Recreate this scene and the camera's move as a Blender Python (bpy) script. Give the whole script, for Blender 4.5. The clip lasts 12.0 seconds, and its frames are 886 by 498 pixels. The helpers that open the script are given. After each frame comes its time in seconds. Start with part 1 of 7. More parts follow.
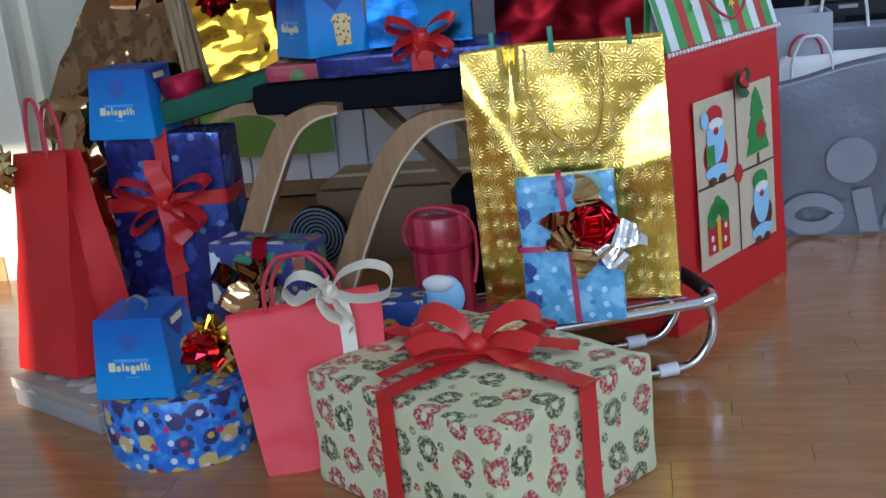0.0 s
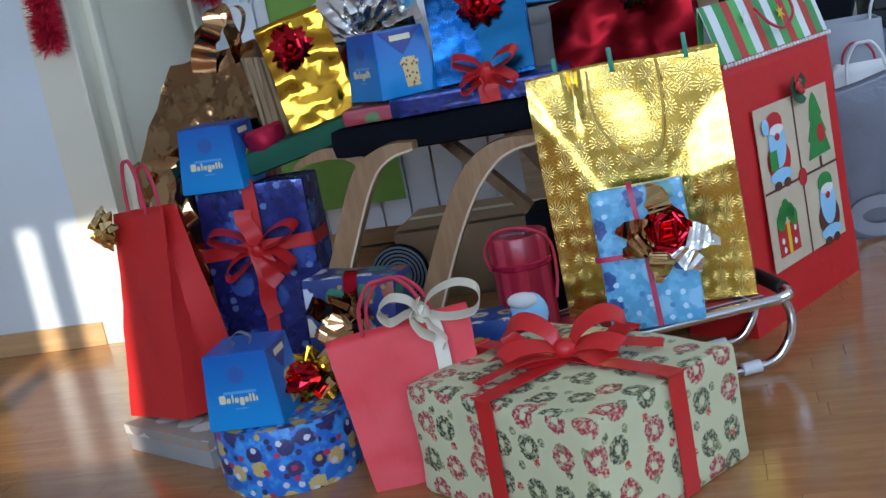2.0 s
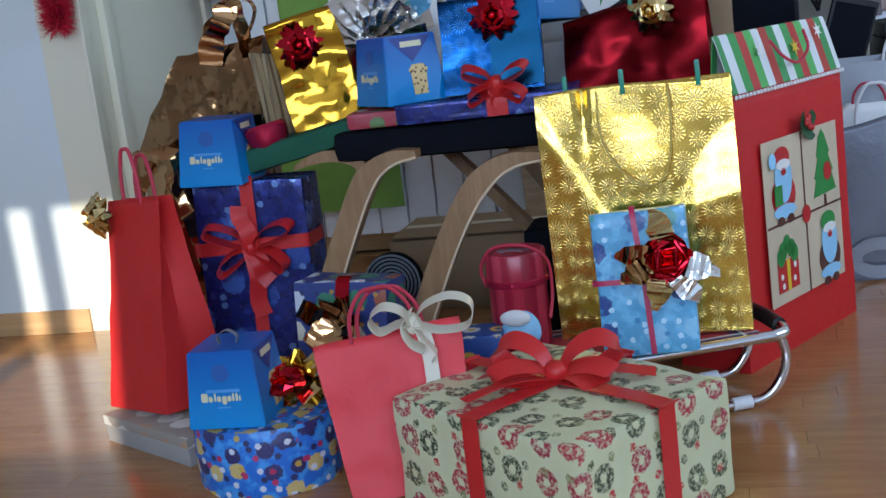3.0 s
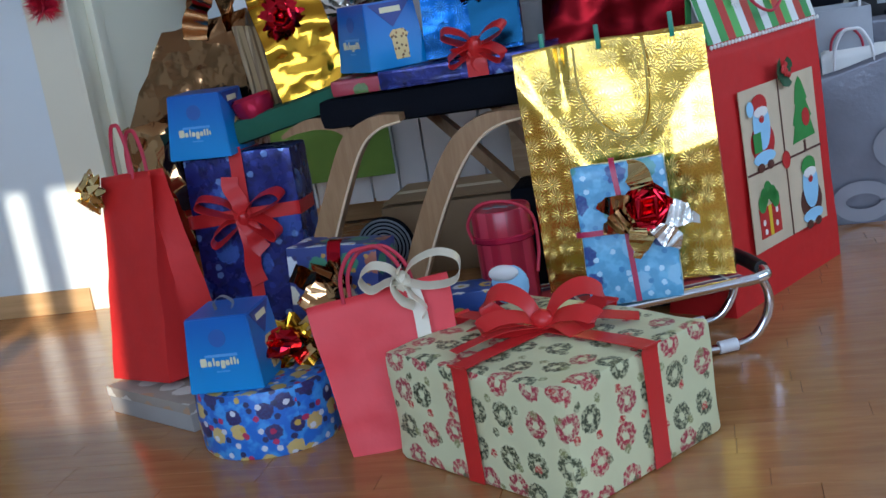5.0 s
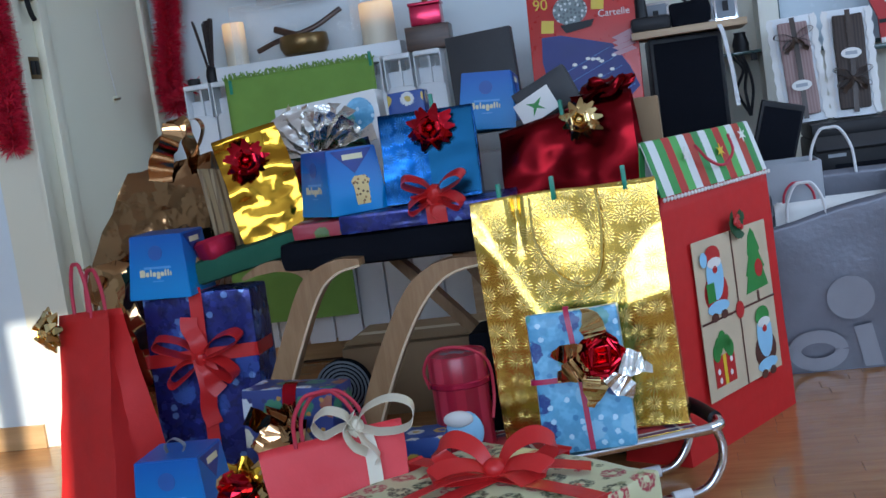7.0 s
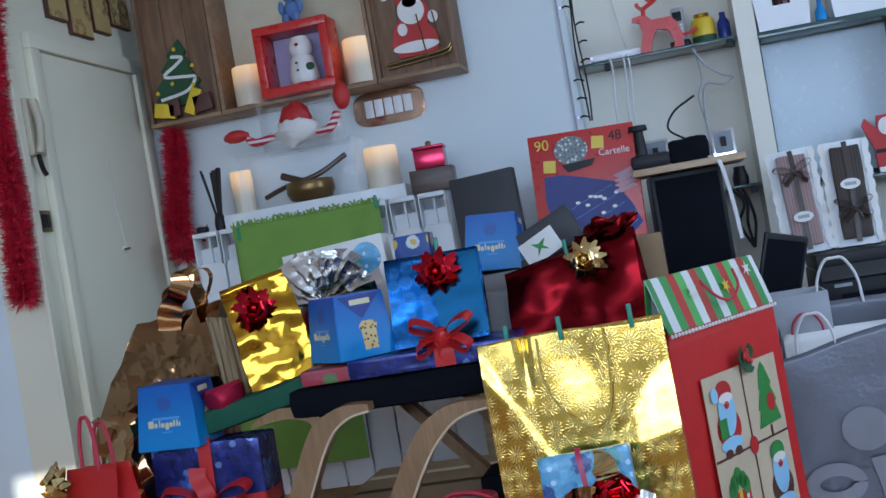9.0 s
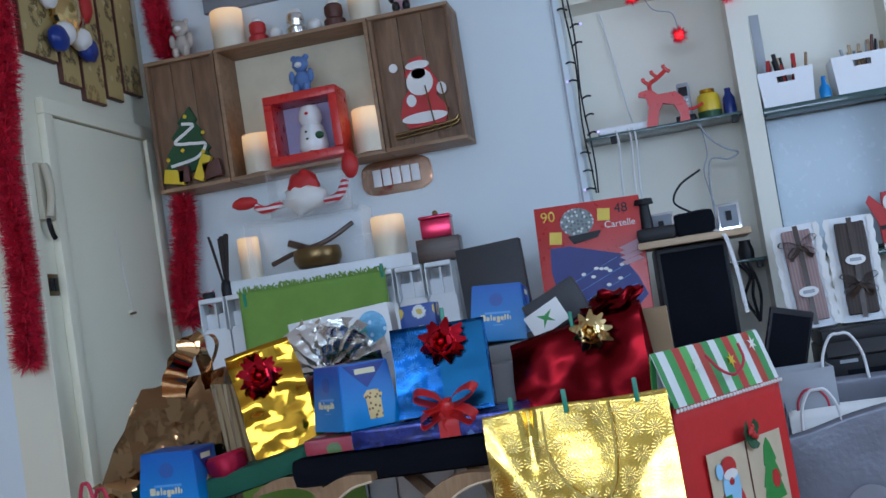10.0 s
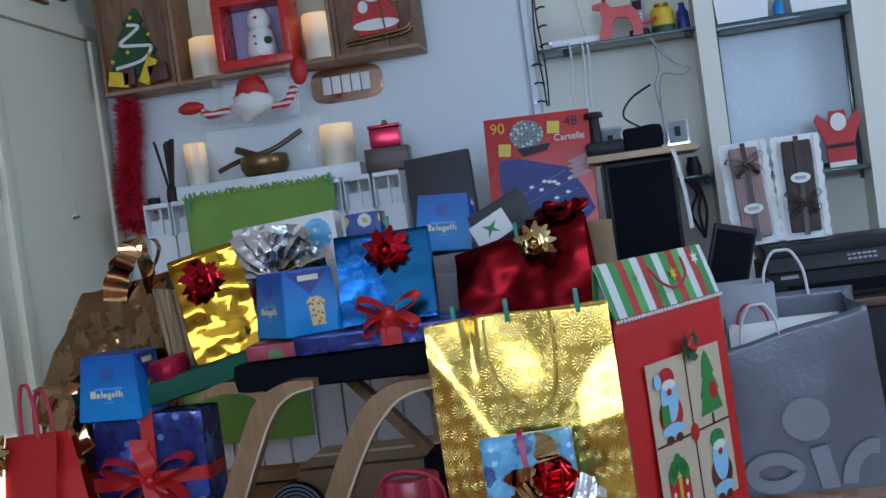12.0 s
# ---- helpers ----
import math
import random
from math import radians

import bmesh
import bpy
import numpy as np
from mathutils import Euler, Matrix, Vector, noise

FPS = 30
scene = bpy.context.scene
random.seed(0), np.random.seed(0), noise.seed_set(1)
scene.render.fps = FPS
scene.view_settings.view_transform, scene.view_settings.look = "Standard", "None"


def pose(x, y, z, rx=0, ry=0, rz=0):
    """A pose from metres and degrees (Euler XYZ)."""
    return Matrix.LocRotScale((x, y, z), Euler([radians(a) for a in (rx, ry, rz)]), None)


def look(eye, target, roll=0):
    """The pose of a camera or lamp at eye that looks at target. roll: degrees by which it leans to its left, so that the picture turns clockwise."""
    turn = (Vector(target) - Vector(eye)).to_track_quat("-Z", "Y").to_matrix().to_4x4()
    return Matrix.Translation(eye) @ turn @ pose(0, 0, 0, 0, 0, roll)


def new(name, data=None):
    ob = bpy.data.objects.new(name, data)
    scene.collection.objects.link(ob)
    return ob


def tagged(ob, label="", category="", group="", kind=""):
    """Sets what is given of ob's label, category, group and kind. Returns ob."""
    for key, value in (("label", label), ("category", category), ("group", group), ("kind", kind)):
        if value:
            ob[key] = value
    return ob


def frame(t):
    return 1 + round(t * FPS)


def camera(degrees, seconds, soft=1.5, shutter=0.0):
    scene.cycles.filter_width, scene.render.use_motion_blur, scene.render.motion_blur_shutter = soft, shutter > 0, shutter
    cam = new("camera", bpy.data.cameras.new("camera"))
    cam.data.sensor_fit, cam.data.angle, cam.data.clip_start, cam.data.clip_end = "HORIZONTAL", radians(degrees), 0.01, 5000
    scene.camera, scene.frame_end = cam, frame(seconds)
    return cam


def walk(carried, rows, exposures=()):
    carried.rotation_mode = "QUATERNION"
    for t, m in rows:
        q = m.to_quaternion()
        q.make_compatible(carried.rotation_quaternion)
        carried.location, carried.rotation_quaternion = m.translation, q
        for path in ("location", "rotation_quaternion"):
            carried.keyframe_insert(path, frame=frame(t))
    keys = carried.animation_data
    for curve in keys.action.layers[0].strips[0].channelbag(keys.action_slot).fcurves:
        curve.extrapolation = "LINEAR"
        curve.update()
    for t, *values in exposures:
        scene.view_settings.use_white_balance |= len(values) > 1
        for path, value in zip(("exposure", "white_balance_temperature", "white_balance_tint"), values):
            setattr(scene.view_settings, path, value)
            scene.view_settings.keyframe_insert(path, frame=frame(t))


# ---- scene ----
cam = camera(41.8, 12.0)
PATH = [
    (0, (0.227, 0.37, 1.022), (-0.167, 2.256, 0.488), -5.9),
    (0.5, (0.185, 0.352, 1.002), (-0.235, 2.219, 0.42), -5.3),
    (1, (0.17, 0.279, 0.983), (-0.286, 2.147, 0.433), -6.9),
    (1.5, (0.185, 0.233, 0.984), (-0.397, 2.094, 0.541), -10.1),
    (2, (0.212, 0.219, 0.973), (-0.283, 2.112, 0.556), -11.1),
    (2.5, (0.201, 0.246, 0.971), (-0.261, 2.152, 0.579), -8.9),
    (3, (0.197, 0.252, 0.971), (-0.285, 2.15, 0.569), -6.9),
    (3.2, (0.199, 0.227, 0.974), (-0.278, 2.128, 0.571), -6.1),
    (4.8, (0.225, 0.196, 0.959), (-0.28, 2.096, 0.591), -7.9),
    (5, (0.239, 0.193, 0.948), (-0.249, 2.081, 0.501), -9.5),
    (5.5, (0.257, 0.198, 0.95), (-0.216, 2.085, 0.484), -9.0),
    (6, (0.273, 0.196, 0.962), (-0.174, 2.106, 0.571), -8.9),
    (6.5, (0.281, 0.19, 0.95), (-0.151, 2.118, 0.643), -8.4),
    (7, (0.279, 0.182, 0.969), (-0.135, 2.126, 0.742), -8.1),
    (7.5, (0.287, 0.18, 0.982), (-0.108, 2.134, 0.822), -7.7),
    (9.5, (0.29, 0.171, 0.992), (-0.106, 2.13, 1.055), -9.9),
    (10, (0.288, 0.163, 0.997), (-0.098, 2.122, 1.117), -8.8),
    (10.5, (0.289, 0.158, 0.992), (-0.094, 2.116, 1.137), -8.2),
    (11, (0.292, 0.167, 0.981), (-0.08, 2.131, 1.042), -7.9),
    (11.5, (0.302, 0.17, 0.979), (-0.05, 2.139, 0.981), -7.9),
    (12, (0.306, 0.18, 0.979), (-0.024, 2.152, 0.942), -7.7),
]
walk(cam, [(t, look(eye, target, roll)) for t, eye, target, roll in PATH], [(0.0, 0.06), (7.5, -0.02), (9.5, -0.02), (12.0, -0.20)])

# ---- world, sun and large lights ----
SUN_DIR = Vector((-0.128, 0.955, -0.27)).normalized()
world = bpy.data.worlds.new("sky")
scene.world = world
world.use_nodes = True
wn = world.node_tree
sky = wn.nodes.new("ShaderNodeTexSky")
sky.sky_type, sky.sun_disc = "NISHITA", False
sky.sun_elevation, sky.sun_rotation = math.asin(-SUN_DIR.z), math.atan2(-SUN_DIR.x, -SUN_DIR.y)
wn.links.new(sky.outputs[0], wn.nodes["Background"].inputs[0])
wn.nodes["Background"].inputs[1].default_value = 0.12


def lamp(name, kind, m, energy, colour, size=None):
    data = bpy.data.lights.new(name, kind)
    data.energy, data.color = energy, colour
    if kind == "SUN":
        data.angle = radians(0.5)
    else:
        data.shape, data.size, data.size_y = "RECTANGLE", size[0], size[1]
    ob = new(name, data)
    ob.matrix_basis = m
    return ob


lamp("sun", "SUN", SUN_DIR.to_track_quat("-Z", "Y").to_matrix().to_4x4(), 5.0, (1.0, 0.93, 0.82))
# area lamps added as daylight inside unseen windows, behind the viewer and right
lamp("window_daylight_rear", "AREA", look((0.2, -2.42, 1.88), (-0.2, 4.0, 1.7)), 152, (0.555, 0.755, 1.08), (4.7, 0.9))
lamp("window_daylight_side", "AREA", look((3.12, 3.0, 1.72), (-0.6, 4.6, 2.1)), 50, (0.555, 0.755, 1.08), (1.5, 1.0))


# ---- materials ----
class Nodes:
    """A short way to write node materials."""

    def __init__(self, name):
        self.m = bpy.data.materials.new(name)
        self.m.use_nodes = True
        self.t = self.m.node_tree
        self.b = self.t.nodes["Principled BSDF"]
        self.co = self.t.nodes.new("ShaderNodeTexCoord")

    def put(self, socket, v):
        if isinstance(v, bpy.types.NodeSocket):
            self.t.links.new(v, socket)
        elif isinstance(v, (tuple, list)) and len(v) == 3 and socket.type == "RGBA":
            socket.default_value = (*v, 1)
        else:
            socket.default_value = v

    def set(self, **kw):
        for k, v in kw.items():
            self.put(self.b.inputs[k.replace("_", " ")], v)
        return self

    def coord(self, which="UV"):
        return self.co.outputs[which]

    def noise(self, scale, detail=3.0, vec=None, rough=0.55, out=0):
        n = self.t.nodes.new("ShaderNodeTexNoise")
        self.put(n.inputs["Vector"], vec or self.coord("Object"))
        n.inputs["Scale"].default_value, n.inputs["Detail"].default_value, n.inputs["Roughness"].default_value = scale, detail, rough
        return n.outputs[out]

    def voro(self, scale, vec=None, rand=1.0, dims="2D", feature="F1"):
        n = self.t.nodes.new("ShaderNodeTexVoronoi")
        n.voronoi_dimensions, n.feature = dims, feature
        self.put(n.inputs["Vector"], vec or self.coord("UV"))
        n.inputs["Scale"].default_value, n.inputs["Randomness"].default_value = scale, rand
        return n

    def wave(self, scale, dist=0.0, vec=None, axis="X", detail=2.0):
        n = self.t.nodes.new("ShaderNodeTexWave")
        n.bands_direction = axis
        self.put(n.inputs["Vector"], vec or self.coord("UV"))
        n.inputs["Scale"].default_value, n.inputs["Distortion"].default_value, n.inputs["Detail"].default_value = scale, dist, detail
        return n.outputs["Fac"]

    def math(self, op, a, b=0.0, c=0.0):
        n = self.t.nodes.new("ShaderNodeMath")
        n.operation = op
        for s, v in zip(n.inputs, (a, b, c)):
            self.put(s, v)
        return n.outputs[0]

    def vec(self, op, a, b=(0, 0, 0)):
        n = self.t.nodes.new("ShaderNodeVectorMath")
        n.operation = op
        self.put(n.inputs[0], a)
        self.put(n.inputs[1], b)
        return n.outputs[1] if op in ("LENGTH", "DISTANCE") else n.outputs[0]

    def mapped(self, scale=(1, 1, 1), rot=(0, 0, 0), loc=(0, 0, 0), vec=None):
        n = self.t.nodes.new("ShaderNodeMapping")
        self.put(n.inputs["Vector"], vec or self.coord("UV"))
        n.inputs["Scale"].default_value, n.inputs["Location"].default_value = scale, loc
        n.inputs["Rotation"].default_value = [radians(a) for a in rot]
        return n.outputs[0]

    def split(self, v):
        n = self.t.nodes.new("ShaderNodeSeparateXYZ")
        self.put(n.inputs[0], v)
        return n.outputs

    def mix(self, fac, a, b):
        n = self.t.nodes.new("ShaderNodeMix")
        n.data_type = "RGBA"
        self.put(n.inputs[0], fac)
        self.put(n.inputs[6], a if isinstance(a, bpy.types.NodeSocket) else (*a, 1))
        self.put(n.inputs[7], b if isinstance(b, bpy.types.NodeSocket) else (*b, 1))
        return n.outputs[2]

    def ramp(self, fac, *stops, const=False):
        n = self.t.nodes.new("ShaderNodeValToRGB")
        r = n.color_ramp
        if const:
            r.interpolation = "CONSTANT"
        while len(r.elements) < len(stops):
            r.elements.new(0.5)
        for e, (p, c) in zip(r.elements, stops):
            e.position, e.color = p, (*c, 1)
        self.put(n.inputs[0], fac)
        return n.outputs[0]

    def step(self, v, lo, hi):
        n = self.t.nodes.new("ShaderNodeMapRange")
        n.interpolation_type = "SMOOTHSTEP"
        self.put(n.inputs[0], v)
        n.inputs[1].default_value, n.inputs[2].default_value = lo, hi
        return n.outputs[0]

    def bump(self, h, strength=0.3, dist=0.004):
        n = self.t.nodes.new("ShaderNodeBump")
        n.inputs["Strength"].default_value, n.inputs["Distance"].default_value = strength, dist
        self.put(n.inputs["Height"], h)
        self.t.links.new(n.outputs[0], self.b.inputs["Normal"])
        return self

    def rnd(self):
        return self.t.nodes.new("ShaderNodeObjectInfo").outputs["Random"]


def dim(c, k):
    return tuple(min(1.0, v * k) for v in c)


def plain(name, c, rough=0.5, metal=0.0, scale=9.0, var=0.16, bump=0.15, fine=140.0, dist=0.002, spec=0.5):
    """A surface of one colour with soft blotches and a fine grain."""
    n = Nodes(name)
    blot = n.noise(scale)
    n.set(Base_Color=n.mix(blot, dim(c, 1 - var), dim(c, 1 + var)), Metallic=metal, Specular_IOR_Level=spec)
    n.set(Roughness=n.math("MULTIPLY_ADD", n.noise(fine / 4), 0.2, rough - 0.1))
    return n.bump(n.noise(fine, 2), bump, dist).m


def foil(name, c, rough=0.16, scale=26.0, strength=0.5, stars=0, second=None):
    """Crinkled metal foil; with stars, an embossed pattern of small starbursts."""
    n = Nodes(name)
    col = n.mix(n.noise(6), dim(c, 0.82), dim(c, 1.1))
    crease = n.voro(scale * 0.8, n.vec("ADD", n.coord("Object"), n.vec("MULTIPLY", n.noise(9, 2, out=1), (0.06, 0.06, 0.06))), 1.0, "3D")
    h = n.math("MULTIPLY_ADD", crease.outputs["Distance"], 0.9, n.noise(scale, 2))
    r = rough
    if stars:
        v = n.voro(stars, rand=0.75)
        d = n.split(n.vec("SUBTRACT", n.mapped((stars,) * 3), n.vec("MULTIPLY", v.outputs["Position"], (stars,) * 3)))
        ray = n.math("SINE", n.math("MULTIPLY", n.math("ARCTAN2", d[1], d[0]), 11.0))
        star = n.math("MULTIPLY", n.step(ray, 0.1, 0.7), n.step(v.outputs["Distance"], 0.62, 0.12))
        h = n.math("ADD", h, n.math("MULTIPLY", star, 0.10))
        col = n.mix(n.math("MULTIPLY", star, 0.5), col, second or dim(c, 1.5))
        r = n.math("MULTIPLY_ADD", star, 0.25, rough)
    return n.set(Base_Color=col, Metallic=1.0, Roughness=r).bump(h, strength, 0.006).m


def burst_foil(name, c, glint, scale):
    """Smooth metal foil embossed with many-rayed starbursts; wide soft waves, few creases."""
    n = Nodes(name)
    v = n.voro(scale, rand=0.45)
    d = n.split(n.vec("SUBTRACT", n.mapped((scale,) * 3), n.vec("MULTIPLY", v.outputs["Position"], (scale,) * 3)))
    ray = n.math("SINE", n.math("MULTIPLY", n.math("ARCTAN2", d[1], d[0]), 14.0))
    ring = n.math("MULTIPLY", n.step(v.outputs["Distance"], 0.60, 0.30), n.step(v.outputs["Distance"], 0.02, 0.10))
    star = n.math("MULTIPLY", n.step(ray, -0.2, 0.8), ring)
    patch = n.step(n.noise(9, 2), 0.36, 0.60)
    star = n.math("MULTIPLY", star, n.math("MULTIPLY_ADD", patch, 0.4, 0.6))
    col = n.mix(n.math("MULTIPLY", star, 0.45), n.mix(n.noise(5), dim(c, 0.86), dim(c, 1.08)), glint)
    h = n.math("ADD", n.math("MULTIPLY", n.noise(6, 1), 0.35), n.math("MULTIPLY", star, 0.15))
    n.set(Base_Color=col, Metallic=1.0, Roughness=n.math("MULTIPLY_ADD", star, 0.12, 0.17))
    return n.bump(h, 0.35, 0.006).m


def motif_paper(name, ground, motifs, scale, rough=0.45, ring=True, rand=0.5, blotch=None):
    """Wrapping paper with small printed motifs (rings and blots) on a regular-looking scatter."""
    n = Nodes(name)
    g = n.mix(n.noise(5), dim(ground, 0.88), dim(ground, 1.08))
    if blotch:
        g = n.mix(n.step(n.noise(30, 2, n.coord("UV")), 0.45, 0.62), g, blotch)
    for k, (cols, sc, lo, hi, off) in enumerate(motifs):
        v = n.voro(scale * sc, n.mapped(loc=(off, off * 0.7, 0)), rand)
        d = n.math("ADD", v.outputs["Distance"], n.math("MULTIPLY", n.math("SUBTRACT", n.noise(scale * sc * 7, 2, n.coord("UV")), 0.5), 0.2))
        mask = n.step(d, hi, hi - 0.05)
        if ring and lo > 0:
            mask = n.math("MULTIPLY", mask, n.step(d, lo - 0.05, lo))
        if ring:
            mask = n.math("MULTIPLY", mask, n.math("MULTIPLY_ADD", n.step(n.noise(scale * sc * 9, 3, n.coord("UV")), 0.4, 0.56), 0.7, 0.3))
        pick = n.split(v.outputs["Color"])[0]
        c = n.ramp(pick, *[(i / len(cols), q) for i, q in enumerate(cols)], const=True)
        g = n.mix(n.math("MULTIPLY", mask, n.math("MULTIPLY_ADD", n.noise(scale * sc * 11, 2, n.coord("UV")), 0.6, 0.68)), g, c)
    n.set(Base_Color=g, Roughness=n.math("MULTIPLY_ADD", n.noise(14), 0.25, rough - 0.1))
    return n.bump(n.noise(16, 3, rough=0.65), 0.35, 0.008).m


def wood(name, a, b, scale=6.0, rough=0.4, stretch=(1, 12, 12), bump=0.15, var=0.0):
    n = Nodes(name)
    v = n.mapped(stretch, vec=n.coord("Object"))
    if var:
        r = n.rnd()
        off = n.t.nodes.new("ShaderNodeCombineXYZ")
        n.put(off.inputs[0], n.math("MULTIPLY", r, 17.0))
        n.put(off.inputs[2], n.math("MULTIPLY", r, 31.0))
        v = n.vec("ADD", v, off.outputs[0])
    f = n.noise(scale, 5, v, 0.6)
    col = n.mix(n.step(f, 0.3, 0.7), a, b)
    if var:
        col = n.mix(n.math("MULTIPLY", r, var), col, dim(a, 0.62))
    n.set(Base_Color=col, Roughness=n.math("MULTIPLY_ADD", n.noise(scale * 1.5), 0.22, rough - 0.1))
    return n.bump(f, bump, 0.002).m


def stripes(name, cols, scale, axis="X", rough=0.6):
    n = Nodes(name)
    u = n.split(n.coord("UV"))[0 if axis == "X" else 1]
    f = n.math("FRACT", n.math("MULTIPLY", u, scale))
    k = len(cols)
    n.set(Base_Color=n.ramp(f, *[(i / k, c) for i, c in enumerate(cols)], const=True), Roughness=rough)
    return n.bump(n.noise(60), 0.15, 0.002).m


def plaid(name):
    n = Nodes(name)
    u, v = n.split(n.coord("UV"))[:2]
    base = (0.42, 0.03, 0.04)
    c = base
    for w, sc, lo, col in ((u, 9, 0.72, (0.03, 0.04, 0.12)), (v, 9, 0.72, (0.03, 0.05, 0.1)), (u, 9, 0.93, (0.75, 0.7, 0.65)), (v, 9, 0.93, (0.7, 0.68, 0.62))):
        c = n.mix(n.math("MULTIPLY", n.math("GREATER_THAN", n.math("FRACT", n.math("MULTIPLY", w, sc)), lo), 0.75), c, col)
    return n.set(Base_Color=c, Roughness=0.8).bump(n.noise(300), 0.3, 0.001).m


def glass(name, tint=(0.92, 0.97, 0.96), rough=0.03):
    n = Nodes(name)
    return n.set(Base_Color=tint, Transmission_Weight=1.0, Roughness=rough, IOR=1.45).m


def glow(name, c, e, strength):
    """A lit translucent body: wax or a bulb with a lamp in it."""
    n = Nodes(name)
    return n.set(Base_Color=c, Roughness=0.5, Emission_Color=e, Emission_Strength=strength).m


def candle_wax(name):
    """Wax lit from inside by its small lamp near the top."""
    n = Nodes(name)
    z = n.split(n.coord("Object"))[2]
    k = n.math("MULTIPLY", n.step(z, 0.05, 0.17), 0.55)
    return n.set(Base_Color=n.mix(n.noise(12), (0.72, 0.62, 0.46), (0.8, 0.72, 0.56)), Roughness=0.45, Emission_Color=(1.0, 0.55, 0.2), Emission_Strength=k).m


def gradient_blue(name):
    n = Nodes(name)
    z = n.split(n.coord("Object"))[2]
    c = n.ramp(n.step(z, -0.02, 0.2), (0.0, (0.0, 0.26, 0.62)), (1.0, (0.0, 0.10, 0.42)))
    return n.set(Base_Color=c, Roughness=n.math("MULTIPLY_ADD", n.noise(20), 0.1, 0.28)).bump(n.noise(25), 0.08, 0.003).m


def wall_paint(name, c, rough=0.75):
    n = Nodes(name)
    big, fine = n.noise(1.3, 4), n.noise(45, 3)
    n.set(Base_Color=n.mix(big, dim(c, 0.93), dim(c, 1.04)), Roughness=n.math("MULTIPLY_ADD", fine, 0.15, rough - 0.08))
    return n.bump(n.math("MULTIPLY_ADD", fine, 0.6, n.noise(160, 2)), 0.12, 0.002).m


M_WALL = wall_paint("wall_paint_white", (0.74, 0.82, 0.84))
M_NICHE = wall_paint("niche_paint_cream", (0.84, 0.81, 0.70))
M_DOOR = wall_paint("door_lacquer_cream", (0.82, 0.79, 0.62), 0.45)
M_INTERCOM = plain("aged_beige_plastic", (0.50, 0.46, 0.34), 0.45, var=0.08, bump=0.05)
M_CEIL = wall_paint("ceiling_paint", (0.8, 0.8, 0.8))
M_SUB = plain("floor_joint_brown", (0.10, 0.05, 0.025), 0.6)
M_PLANK = wood("parquet_oak", (0.355, 0.150, 0.052), (0.45, 0.205, 0.075), 3.2, 0.18, (1.4, 11, 11), 0.04, 0.2)
M_PLANK.node_tree.nodes["Principled BSDF"].inputs["Coat Weight"].default_value = 0.2
M_PLANK.node_tree.nodes["Principled BSDF"].inputs["Coat Roughness"].default_value = 0.14
M_BASEB = wood("baseboard_beech", (0.55, 0.33, 0.15), (0.66, 0.42, 0.21), 3, 0.4)
M_BEECH = wood("bent_beech", (0.28, 0.15, 0.066), (0.37, 0.215, 0.105), 4, 0.38, (14, 14, 2))
# pale tone that paints the light caught on the leg bevels
M_BEECH_HIGHLIGHT = plain("leg_bevel_highlight", (0.72, 0.55, 0.36), 0.4)
M_CRATE = wood("crate_pine_stained", (0.15, 0.08, 0.042), (0.25, 0.14, 0.078), 3.4, 0.6, (9, 9, 1.2), 0.3)
M_CRATE_PALE = wood("crate_rim_pine", (0.26, 0.15, 0.08), (0.36, 0.22, 0.125), 4, 0.55, (2, 9, 9), 0.3)
M_DARKWOOD = wood("dark_wood", (0.045, 0.022, 0.014), (0.10, 0.05, 0.03), 4, 0.35)
M_SHELFWOOD = wood("shelf_wood", (0.42, 0.28, 0.16), (0.55, 0.39, 0.24), 4, 0.45)
M_CARD = plain("cardboard_brown", (0.30, 0.19, 0.10), 0.75)
M_WHITE = plain("white_enamel", (0.80, 0.82, 0.83), 0.35, var=0.05, bump=0.05)
M_WHITEPL = plain("white_plastic", (0.82, 0.83, 0.84), 0.4, var=0.04, bump=0.05)
M_BLACK = plain("black_plastic", (0.012, 0.012, 0.014), 0.45, spec=0.3)
M_BLACKCARD = plain("charcoal_card", (0.035, 0.035, 0.038), 0.55)
M_BLACKFAB = plain("black_fabric", (0.006, 0.007, 0.011), 0.95, fine=500, bump=0.4, spec=0.15)
M_GREY = plain("grey_plastic", (0.35, 0.37, 0.40), 0.5)
M_GREYCARD = plain("grey_card", (0.33, 0.31, 0.29), 0.6)
M_GREENFAB = plain("green_felt", (0.012, 0.10, 0.055), 0.9, fine=400, bump=0.4)
M_LIME = plain("lime_felt", (0.20, 0.36, 0.07), 0.95, fine=350, bump=0.5)
M_REDPAPER = plain("red_kraft_paper", (0.60, 0.016, 0.014), 0.65, scale=14, var=0.12, fine=60, bump=0.2, dist=0.004)
M_PINKPAPER = plain("coral_kraft_paper", (0.82, 0.052, 0.062), 0.55, scale=12, var=0.1, fine=60, bump=0.2, dist=0.004)
M_REDFELT = plain("red_card_matt", (0.60, 0.014, 0.014), 0.6, scale=20, var=0.1)
M_RIBBON = plain("red_satin_ribbon", (0.62, 0.022, 0.022), 0.36, var=0.1, fine=250, bump=0.1)
M_CREAMRIB = plain("cream_satin_ribbon", (0.74, 0.66, 0.50), 0.33, var=0.08, fine=250, bump=0.1)
M_PINKRIB = plain("raspberry_ribbon", (0.5, 0.02, 0.08), 0.35)
M_GOLD = foil("gold_foil", (0.54, 0.27, 0.025), 0.13, 9, 0.5)
M_GOLDSTAR = burst_foil("gold_foil_starbursts", (0.80, 0.52, 0.10), (0.98, 0.80, 0.36), 23.0)
